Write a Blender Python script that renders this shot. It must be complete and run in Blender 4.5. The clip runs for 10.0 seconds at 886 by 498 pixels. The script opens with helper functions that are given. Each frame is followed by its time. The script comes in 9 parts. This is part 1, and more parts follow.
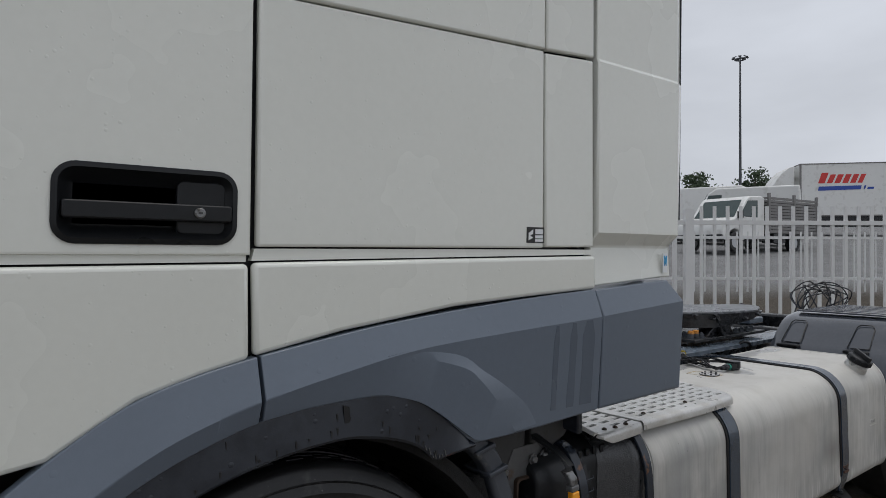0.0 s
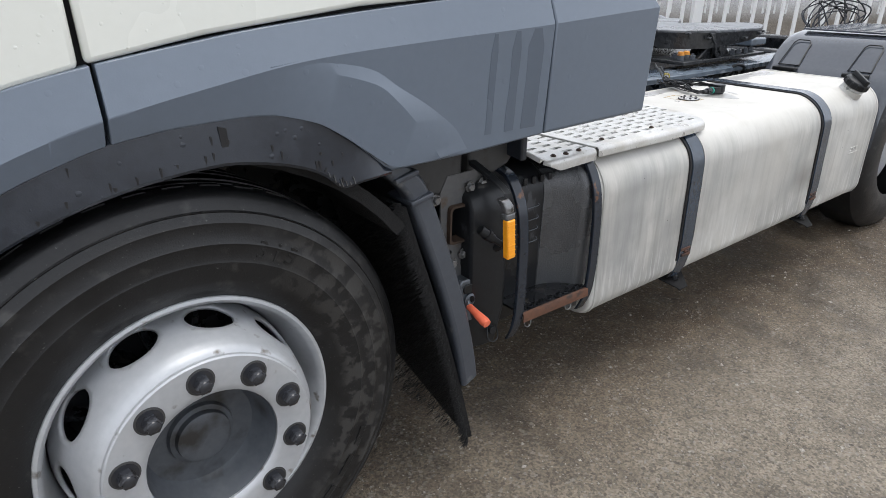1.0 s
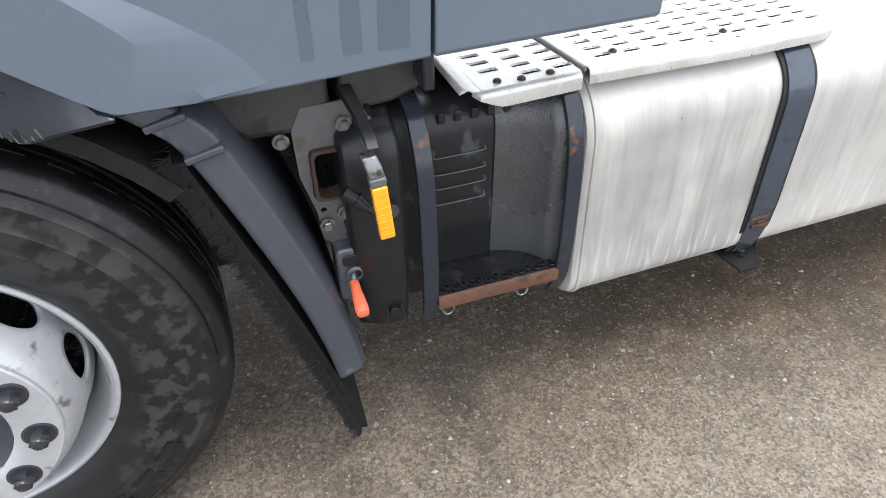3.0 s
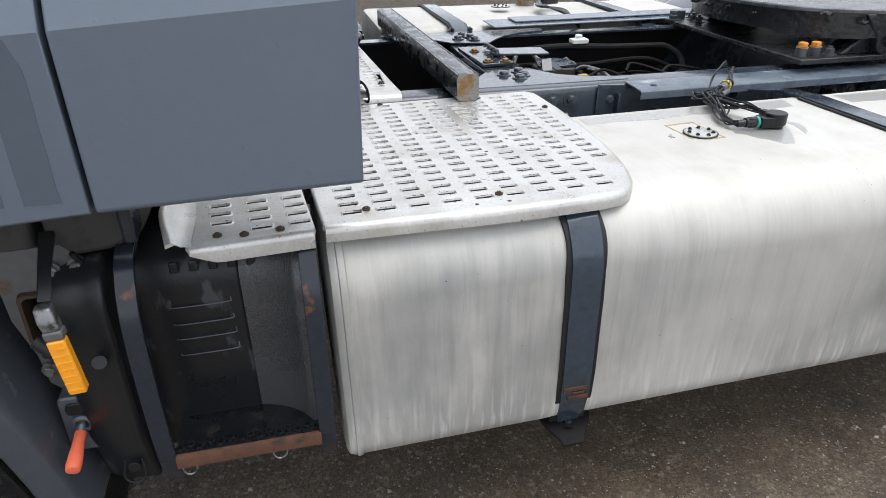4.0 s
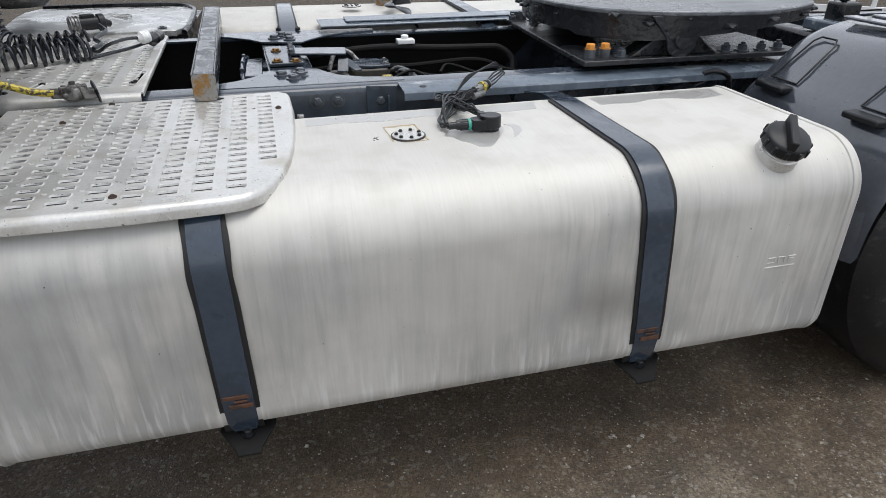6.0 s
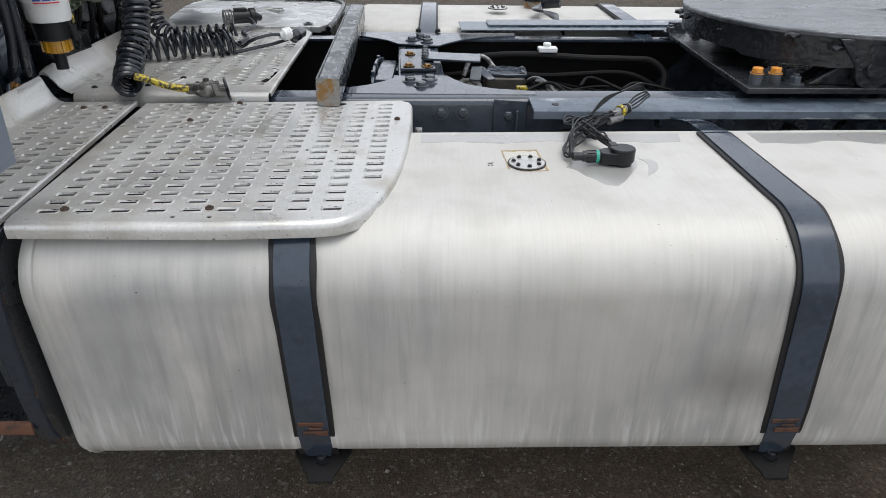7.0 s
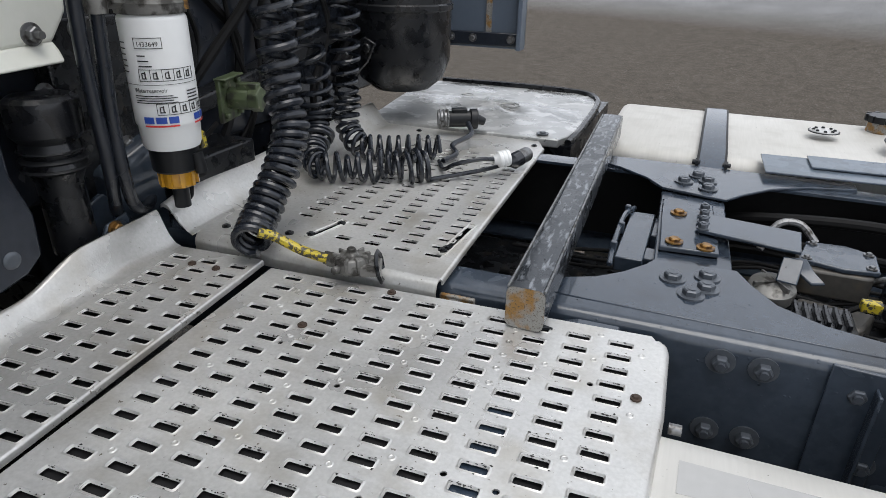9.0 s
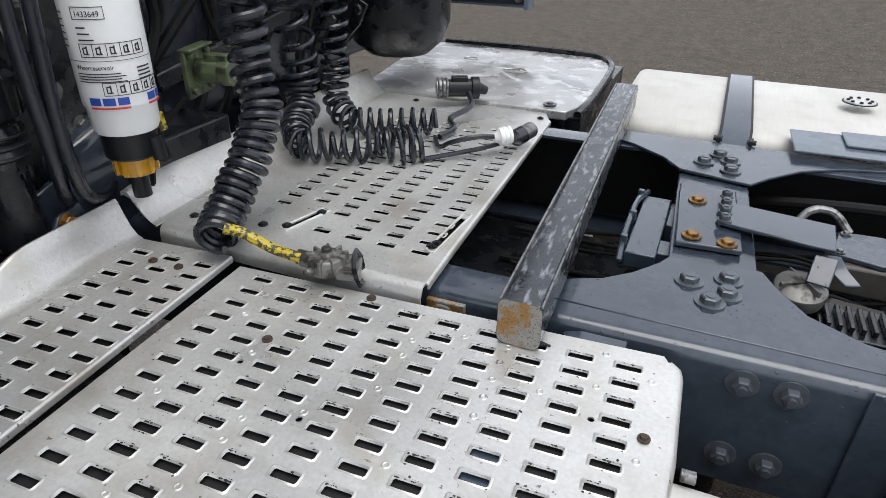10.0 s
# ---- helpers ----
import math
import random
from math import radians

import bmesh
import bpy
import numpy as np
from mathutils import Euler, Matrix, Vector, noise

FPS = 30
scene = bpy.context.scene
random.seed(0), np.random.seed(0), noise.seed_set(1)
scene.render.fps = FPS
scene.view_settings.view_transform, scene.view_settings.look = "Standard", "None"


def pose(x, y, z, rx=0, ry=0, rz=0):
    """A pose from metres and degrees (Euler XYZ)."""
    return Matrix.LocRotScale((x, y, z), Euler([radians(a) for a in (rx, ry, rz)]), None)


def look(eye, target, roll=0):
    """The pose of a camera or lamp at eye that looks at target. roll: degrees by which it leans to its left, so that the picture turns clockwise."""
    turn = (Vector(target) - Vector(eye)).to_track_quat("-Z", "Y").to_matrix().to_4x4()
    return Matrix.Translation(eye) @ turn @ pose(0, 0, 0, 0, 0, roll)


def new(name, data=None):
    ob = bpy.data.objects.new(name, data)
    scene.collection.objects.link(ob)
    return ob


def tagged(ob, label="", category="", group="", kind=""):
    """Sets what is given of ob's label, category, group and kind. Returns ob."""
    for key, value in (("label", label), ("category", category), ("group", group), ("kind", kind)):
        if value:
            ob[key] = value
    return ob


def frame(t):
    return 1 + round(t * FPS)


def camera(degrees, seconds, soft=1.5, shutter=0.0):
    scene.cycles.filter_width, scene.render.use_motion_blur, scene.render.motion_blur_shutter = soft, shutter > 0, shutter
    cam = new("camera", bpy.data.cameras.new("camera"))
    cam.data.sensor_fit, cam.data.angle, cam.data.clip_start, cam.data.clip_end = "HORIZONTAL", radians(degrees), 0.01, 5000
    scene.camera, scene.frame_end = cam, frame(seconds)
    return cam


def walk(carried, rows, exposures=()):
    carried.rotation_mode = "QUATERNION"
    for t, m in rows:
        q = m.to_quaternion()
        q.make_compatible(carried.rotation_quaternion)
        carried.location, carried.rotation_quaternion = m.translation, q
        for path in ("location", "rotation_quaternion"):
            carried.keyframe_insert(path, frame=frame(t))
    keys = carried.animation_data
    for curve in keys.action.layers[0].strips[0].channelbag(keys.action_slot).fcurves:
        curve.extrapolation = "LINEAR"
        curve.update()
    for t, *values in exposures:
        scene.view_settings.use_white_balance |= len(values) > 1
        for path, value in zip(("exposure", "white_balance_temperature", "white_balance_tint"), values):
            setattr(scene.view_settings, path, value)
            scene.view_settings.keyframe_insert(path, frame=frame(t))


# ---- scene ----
from mathutils import geometry

cam = camera(69.9, 10.0, 0.7)
PATH = [
    (0, (-2.276, -1.246, 1.426), (-1.062, 0.343, 1.446), 0.2),
    (0.5, (-2.178, -1.266, 1.406), (-0.99, 0.296, 1.02), 0.5),
    (1, (-2.005, -1.19, 1.363), (-0.886, 0.264, 0.566), 0.3),
    (1.5, (-1.826, -1.079, 1.339), (-0.886, 0.286, 0.219), -0.0),
    (2, (-1.668, -1.027, 1.342), (-1.039, 0.378, 0.065), -0.5),
    (2.5, (-1.432, -1.021, 1.377), (-0.934, 0.426, 0.089), -1.3),
    (2.7, (-1.32, -0.996, 1.364), (-0.826, 0.452, 0.077), -1.5),
    (3.8, (-0.658, -0.986, 1.39), (-0.204, 0.704, 0.421), -0.0),
    (4, (-0.555, -1.04, 1.397), (-0.133, 0.667, 0.444), -0.0),
    (4.5, (-0.335, -1.123, 1.388), (0.096, 0.583, 0.438), -0.1),
    (5, (-0.092, -1.165, 1.408), (0.352, 0.538, 0.46), 0.1),
    (5.5, (0.047, -1.164, 1.389), (0.494, 0.536, 0.436), 0.4),
    (5.7, (0.101, -1.18, 1.389), (0.55, 0.521, 0.437), 0.4),
    (6.8, (0.253, -1.12, 1.395), (0.414, 0.627, 0.435), 0.7),
    (7, (0.254, -1.024, 1.409), (0.278, 0.725, 0.439), 0.7),
    (7.5, (0.238, -0.804, 1.411), (-0.083, 0.864, 0.354), 0.8),
    (8, (0.295, -0.594, 1.436), (-0.292, 0.991, 0.367), 0.8),
    (8.5, (0.256, -0.381, 1.433), (-0.357, 1.207, 0.384), 1.1),
    (9, (0.165, -0.16, 1.463), (-0.512, 1.517, 0.61), 1.0),
    (9.5, (0.132, -0.045, 1.469), (-0.565, 1.635, 0.637), 1.1),
    (10, (0.144, -0.002, 1.469), (-0.541, 1.605, 0.495), 0.8),
]
# seconds, stops
EXPOSURES = [(0, -0.65), (0.4, -0.13), (1.0, 0.52), (1.7, 1.10), (2.7, 1.42), (3.8, 0.54), (4.5, 0.42), (5.5, 0.28), (7.2, 0.13), (8.4, 0.07), (9.0, 0.18), (9.5, 0.38), (10.0, 0.40)]
walk(cam, [(t, look(eye, target, roll)) for t, eye, target, roll in PATH], EXPOSURES)

# ---- sky and light: an overcast morning ----
world = bpy.data.worlds.new("overcast_sky")
scene.world = world
world.use_nodes = True
wn, wl = world.node_tree.nodes, world.node_tree.links
wn.clear()
w_out, w_bg, w_mix = wn.new("ShaderNodeOutputWorld"), wn.new("ShaderNodeBackground"), wn.new("ShaderNodeMix")
w_sky, w_hsv = wn.new("ShaderNodeTexSky"), wn.new("ShaderNodeHueSaturation")
w_sky.sky_type, w_sky.sun_disc = "NISHITA", False
w_sky.sun_elevation, w_sky.sun_rotation = radians(76), radians(124)
w_sky.air_density, w_sky.dust_density = 1.0, 4.0
w_hsv.inputs["Saturation"].default_value = 0.3
w_mix.data_type = "RGBA"
w_mix.inputs[0].default_value = 0.72
w_mix.inputs[7].default_value = (9.2, 9.7, 10.7, 1)
wl.new(w_sky.outputs[0], w_hsv.inputs["Color"])
wl.new(w_hsv.outputs[0], w_mix.inputs[6])
w_co, w_map, w_cl = wn.new("ShaderNodeTexCoord"), wn.new("ShaderNodeMapping"), wn.new("ShaderNodeTexNoise")
w_map.inputs["Scale"].default_value = (1, 1, 3.2)
w_cl.inputs["Scale"].default_value, w_cl.inputs["Detail"].default_value = 2.2, 5.0
w_val, w_soft = wn.new("ShaderNodeMapRange"), wn.new("ShaderNodeHueSaturation")
w_val.inputs[1].default_value, w_val.inputs[2].default_value = 0.3, 0.7
w_val.inputs[3].default_value, w_val.inputs[4].default_value = 0.86, 1.12
wl.new(w_co.outputs["Generated"], w_map.inputs[0])
wl.new(w_map.outputs[0], w_cl.inputs["Vector"])
wl.new(w_cl.outputs["Fac"], w_val.inputs[0])
wl.new(w_val.outputs[0], w_soft.inputs["Value"])
wl.new(w_mix.outputs[2], w_soft.inputs["Color"])
wl.new(w_soft.outputs[0], w_bg.inputs[0])
wl.new(w_bg.outputs[0], w_out.inputs[0])
w_bg.inputs[1].default_value = 0.12
sun = new("sun", bpy.data.lights.new("sun", "SUN"))
sun.data.energy, sun.data.angle, sun.data.color = 1.2, radians(40), (1.0, 0.97, 0.93)
sun.matrix_world = look((0, 0, 0), (-0.30, 0.20, -1.5))


# ---- materials ----
def ramp_mix(nt, fac, a, b):
    m = nt.nodes.new("ShaderNodeMix")
    m.data_type = "RGBA"
    nt.links.new(fac, m.inputs[0])
    for k, v in ((6, a), (7, b)):
        if isinstance(v, tuple):
            m.inputs[k].default_value = (*v, 1)
        else:
            nt.links.new(v, m.inputs[k])
    return m.outputs[2]


def noise_fac(nt, co, scale, lo, hi, detail=4.0, stretch=(1, 1, 1)):
    mp = nt.nodes.new("ShaderNodeMapping")
    mp.inputs["Scale"].default_value = stretch
    nt.links.new(co, mp.inputs[0])
    n = nt.nodes.new("ShaderNodeTexNoise")
    n.inputs["Scale"].default_value, n.inputs["Detail"].default_value = scale, detail
    nt.links.new(mp.outputs[0], n.inputs["Vector"])
    r = nt.nodes.new("ShaderNodeMapRange")
    r.inputs[1].default_value, r.inputs[2].default_value = lo, hi
    nt.links.new(n.outputs["Fac"], r.inputs[0])
    return r.outputs[0], n.outputs["Fac"]


def times(nt, a, b):
    """The product of a socket and a socket or a number."""
    m = nt.nodes.new("ShaderNodeMath")
    m.operation = "MULTIPLY"
    nt.links.new(a, m.inputs[0])
    if isinstance(b, float):
        m.inputs[1].default_value = b
    else:
        nt.links.new(b, m.inputs[1])
    return m.outputs[0]


def span(nt, value, a, b):
    """0 to 1 as a value goes from a to b."""
    r = nt.nodes.new("ShaderNodeMapRange")
    r.inputs[1].default_value, r.inputs[2].default_value = a, b
    nt.links.new(value, r.inputs[0])
    return r.outputs[0]


def surface(name, c1, c2, rough=(0.4, 0.6), metal=0.0, big=3.0, fine=60.0, bump=0.15, bump_size=200.0, bump_depth=0.001,
            coat=0.0, stains=None, stain_scale=8.0, stain_lo=0.55, stain_hi=0.7, stretch=(1, 1, 1), stain_stretch=(1, 1, 1), drops=0.0,
            drop_scale=55.0, metal_stain=None, spec=0.5, wet=0.0, wet_scale=22.0, grime=None):
    """A worn surface: two colours mixed at two scales, optional stains with their own colour, fine relief and rain drops."""
    m = bpy.data.materials.new(name)
    m.use_nodes = True
    nt = m.node_tree
    bsdf = nt.nodes["Principled BSDF"]
    co = nt.nodes.new("ShaderNodeTexCoord").outputs["Object"]
    f_big, _ = noise_fac(nt, co, big, 0.3, 0.7, 3, stretch)
    f_fine, raw = noise_fac(nt, co, fine, 0.3, 0.7, 5, stretch)
    add = nt.nodes.new("ShaderNodeMath")
    add.operation = "MULTIPLY_ADD"
    add.inputs[1].default_value = 0.45
    half = nt.nodes.new("ShaderNodeMath")
    half.operation = "MULTIPLY"
    half.inputs[1].default_value = 0.55
    nt.links.new(f_big, half.inputs[0])
    nt.links.new(f_fine, add.inputs[0])
    nt.links.new(half.outputs[0], add.inputs[2])
    colour = ramp_mix(nt, add.outputs[0], c1, c2)
    if stains:
        f_st, _ = noise_fac(nt, co, stain_scale, stain_lo, stain_hi, 8, stain_stretch)
        colour = ramp_mix(nt, f_st, colour, stains)
        if metal_stain is not None:
            mm = nt.nodes.new("ShaderNodeMapRange")
            mm.inputs[3].default_value, mm.inputs[4].default_value = metal, metal_stain
            nt.links.new(f_st, mm.inputs[0])
            nt.links.new(mm.outputs[0], bsdf.inputs["Metallic"])
    if grime:
        # a second layer of dirt: colour, scale, range of its edge, strength
        g_col, g_scale, g_lo, g_hi, g_much = grime
        f_gr, _ = noise_fac(nt, co, g_scale, g_lo, g_hi, 9, stain_stretch)
        colour = ramp_mix(nt, times(nt, f_gr, g_much), colour, g_col)
    film = None
    if wet:
        # patches of standing rain water: darker and smooth
        f_wet, _ = noise_fac(nt, co, wet_scale, 0.50, 0.53, 6)
        film = nt.nodes.new("ShaderNodeMath")
        film.operation = "MULTIPLY"
        film.inputs[1].default_value = wet
        nt.links.new(f_wet, film.inputs[0])
        dim = nt.nodes.new("ShaderNodeHueSaturation")
        dim.inputs["Value"].default_value = 0.82
        nt.links.new(film.outputs[0], dim.inputs["Fac"])
        nt.links.new(colour, dim.inputs["Color"])
        colour = dim.outputs[0]
    bsdf.inputs["Specular IOR Level"].default_value = spec
    nt.links.new(colour, bsdf.inputs["Base Color"])
    rr = nt.nodes.new("ShaderNodeMapRange")
    rr.inputs[3].default_value, rr.inputs[4].default_value = rough
    nt.links.new(f_big, rr.inputs[0])
    rough_out = rr.outputs[0]
    if film:
        slick = nt.nodes.new("ShaderNodeMix")
        slick.inputs[3].default_value = 0.05
        nt.links.new(film.outputs[0], slick.inputs[0])
        nt.links.new(rough_out, slick.inputs[2])
        rough_out = slick.outputs[0]
    nt.links.new(rough_out, bsdf.inputs["Roughness"])
    if metal_stain is None:
        bsdf.inputs["Metallic"].default_value = metal
    bsdf.inputs["Coat Weight"].default_value = coat
    bsdf.inputs["Coat Roughness"].default_value = 0.08
    normal = None
    if bump:
        _, b_raw = noise_fac(nt, co, bump_size, 0.3, 0.7, 4, stretch)
        bp = nt.nodes.new("ShaderNodeBump")
        bp.inputs["Strength"].default_value, bp.inputs["Distance"].default_value = bump, bump_depth
        nt.links.new(b_raw, bp.inputs["Height"])
        normal = bp.outputs[0]
    if drops:
        vo = nt.nodes.new("ShaderNodeTexVoronoi")
        vo.inputs["Scale"].default_value = drop_scale
        nt.links.new(co, vo.inputs["Vector"])
        keep = nt.nodes.new("ShaderNodeSeparateColor")
        nt.links.new(vo.outputs["Color"], keep.inputs[0])
        size = nt.nodes.new("ShaderNodeMapRange")
        size.inputs[1].default_value, size.inputs[2].default_value = 0.72, 1.0
        size.inputs[3].default_value, size.inputs[4].default_value = 0.0, 0.32
        nt.links.new(keep.outputs[0], size.inputs[0])
        gap = nt.nodes.new("ShaderNodeMath")
        gap.operation, gap.use_clamp = "SUBTRACT", True
        nt.links.new(size.outputs[0], gap.inputs[0])
        nt.links.new(vo.outputs["Distance"], gap.inputs[1])
        root = nt.nodes.new("ShaderNodeMath")
        root.operation = "SQRT"
        nt.links.new(gap.outputs[0], root.inputs[0])
        dp = nt.nodes.new("ShaderNodeBump")
        dp.inputs["Strength"].default_value, dp.inputs["Distance"].default_value = drops, 0.004
        nt.links.new(root.outputs[0], dp.inputs["Height"])
        if normal:
            nt.links.new(normal, dp.inputs["Normal"])
        normal = dp.outputs[0]
    if normal:
        nt.links.new(normal, bsdf.inputs["Normal"])
    return m


M = {}
M["cab_paint"] = surface("cab_paint", (0.71, 0.72, 0.665), (0.75, 0.76, 0.705), (0.22, 0.30), coat=0.8, bump=0.03, bump_size=30, drops=0.35, drop_scale=95)
M["cab_seam"] = surface("seam_black", (0.012, 0.012, 0.013), (0.02, 0.02, 0.02), (0.6, 0.8), spec=0.3)
M["grey_plastic"] = surface("skirt_grey_paint", (0.110, 0.136, 0.174), (0.124, 0.152, 0.192), (0.28, 0.40), bump=0.12, bump_size=350, coat=0.25, drops=0.25, drop_scale=45)
M["dark_trim"] = surface("dark_trim_plastic", (0.018, 0.022, 0.030), (0.028, 0.033, 0.043), (0.16, 0.32), bump=0.15, bump_size=300, drops=0.45, drop_scale=60, wet=0.6, wet_scale=10)
M["black_plastic"] = surface("black_plastic", (0.006, 0.0066, 0.008), (0.011, 0.012, 0.0145), (0.2, 0.42), bump=0.2, bump_size=400,
                             stains=(0.024, 0.024, 0.024), stain_scale=16, stain_lo=0.6, stain_hi=0.7, spec=0.5, drops=0.4, drop_scale=130, wet=0.7)
M["guard_trim"] = surface("mudguard_plastic", (0.038, 0.044, 0.055), (0.056, 0.063, 0.076), (0.30, 0.45), bump=0.15, bump_size=300, stains=(0.10, 0.105, 0.11), stain_scale=22, stain_lo=0.64, stain_hi=0.70, drops=0.35, drop_scale=40)
M["duct_grey"] = surface("duct_matt_plastic", (0.033, 0.033, 0.0335), (0.048, 0.0475, 0.0465), (0.5, 0.65), bump=0.3, bump_size=320, stains=(0.022, 0.019, 0.016), stain_scale=16, stain_lo=0.56, stain_hi=0.66)
M["bracket_grey"] = surface("bracket_weathered_paint", (0.088, 0.091, 0.095), (0.132, 0.133, 0.134), (0.32, 0.5), metal=0.2, bump=0.25, bump_size=140, stains=(0.10, 0.065, 0.036), stain_scale=19, stain_lo=0.60, stain_hi=0.70)
# the box's black plastic again, its colour lightened for the sky it reflects
M["box_side"] = surface("grained_black_plastic", (0.036, 0.038, 0.042), (0.080, 0.084, 0.089), (0.20, 0.36), spec=0.8, big=6, fine=160, bump=0.9, bump_size=260, bump_depth=0.002, stains=(0.020, 0.022, 0.025), stain_scale=420, stain_lo=0.44, stain_hi=0.66)
M["black_gloss"] = surface("black_moulded_plastic", (0.008, 0.009, 0.010), (0.014, 0.015, 0.017), (0.25, 0.4), bump=0.08, bump_size=500, spec=0.3)
M["rubber"] = surface("tyre_rubber", (0.006, 0.0062, 0.007), (0.013, 0.0132, 0.0138), (0.28, 0.50), big=9, fine=70, bump=0.4, bump_size=250,
                      stains=(0.036, 0.035, 0.034), stain_scale=26, stain_lo=0.60, stain_hi=0.74, spec=0.38, grime=((0.11, 0.108, 0.105), 240, 0.69, 0.72, 0.8), drops=0.2, drop_scale=160)


def dried_film(m, colour, scale, lo, hi, r0, r1, x0, x1):
    """A crisp-edged film of dried dirt on the wheel's wall between two radii, thickest on one side."""
    nt = m.node_tree
    bsdf = nt.nodes["Principled BSDF"]
    co = nt.nodes.new("ShaderNodeTexCoord").outputs["Object"]
    flake, _ = noise_fac(nt, co, scale, lo, hi, 9, (1.0, 1.0, 0.4))
    sep = nt.nodes.new("ShaderNodeSeparateXYZ")
    nt.links.new(co, sep.inputs[0])
    flat = nt.nodes.new("ShaderNodeCombineXYZ")
    nt.links.new(sep.outputs[0], flat.inputs[0])
    nt.links.new(sep.outputs[1], flat.inputs[1])
    dist = nt.nodes.new("ShaderNodeVectorMath")
    dist.operation = "LENGTH"
    nt.links.new(flat.outputs[0], dist.inputs[0])
    last = flake
    for value, a, b in ((dist.outputs["Value"], r0, r0 + 0.02), (dist.outputs["Value"], r1, r1 - 0.02), (sep.outputs[0], x0, x1)):
        mr, mul = nt.nodes.new("ShaderNodeMapRange"), nt.nodes.new("ShaderNodeMath")
        mr.inputs[1].default_value, mr.inputs[2].default_value = a, b
        mul.operation = "MULTIPLY"
        nt.links.new(value, mr.inputs[0])
        nt.links.new(mr.outputs[0], mul.inputs[0])
        nt.links.new(last, mul.inputs[1])
        last = mul.outputs[0]
    old = bsdf.inputs["Base Color"].links[0].from_socket
    nt.links.new(ramp_mix(nt, last, old, colour), bsdf.inputs["Base Color"])


M["tyre_wall"] = M["rubber"].copy()
dried_film(M["tyre_wall"], (0.036, 0.0352, 0.034), 30, 0.49, 0.56, 0.325, 0.468, 0.14, 0.33)

M["hose"] = surface("hose_black", (0.0095, 0.0118, 0.0165), (0.017, 0.0205, 0.0275), (0.19, 0.32), bump=0.1, bump_size=300, drops=0.35, drop_scale=200, spec=0.55)
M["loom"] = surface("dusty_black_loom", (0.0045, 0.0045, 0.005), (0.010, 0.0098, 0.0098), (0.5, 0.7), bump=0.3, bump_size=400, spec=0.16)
M["bristle"] = surface("spray_flap_bristle", (0.004, 0.004, 0.0042), (0.014, 0.014, 0.0145), (0.45, 0.7), bump=1.0, bump_size=500, bump_depth=0.004, spec=0.3)
M["wheel_silver"] = surface("wheel_silver_paint", (0.40, 0.415, 0.435), (0.50, 0.513, 0.53), (0.36, 0.5), metal=0.35, bump=0.2, bump_size=300,
                            stains=(0.17, 0.155, 0.135), stain_scale=26, stain_lo=0.64, stain_hi=0.74)
M["hub_grey"] = surface("hub_grey_paint", (0.055, 0.062, 0.074), (0.095, 0.104, 0.116), (0.35, 0.55), metal=0.2, bump=0.3, bump_size=90,
                        stains=(0.03, 0.029, 0.028), stain_scale=14, stain_lo=0.52, stain_hi=0.68, wet=0.2, wet_scale=16)
M["nut_dark"] = surface("nut_cover_dark", (0.016, 0.017, 0.021), (0.034, 0.036, 0.042), (0.10, 0.22), spec=0.6, bump=0.1)


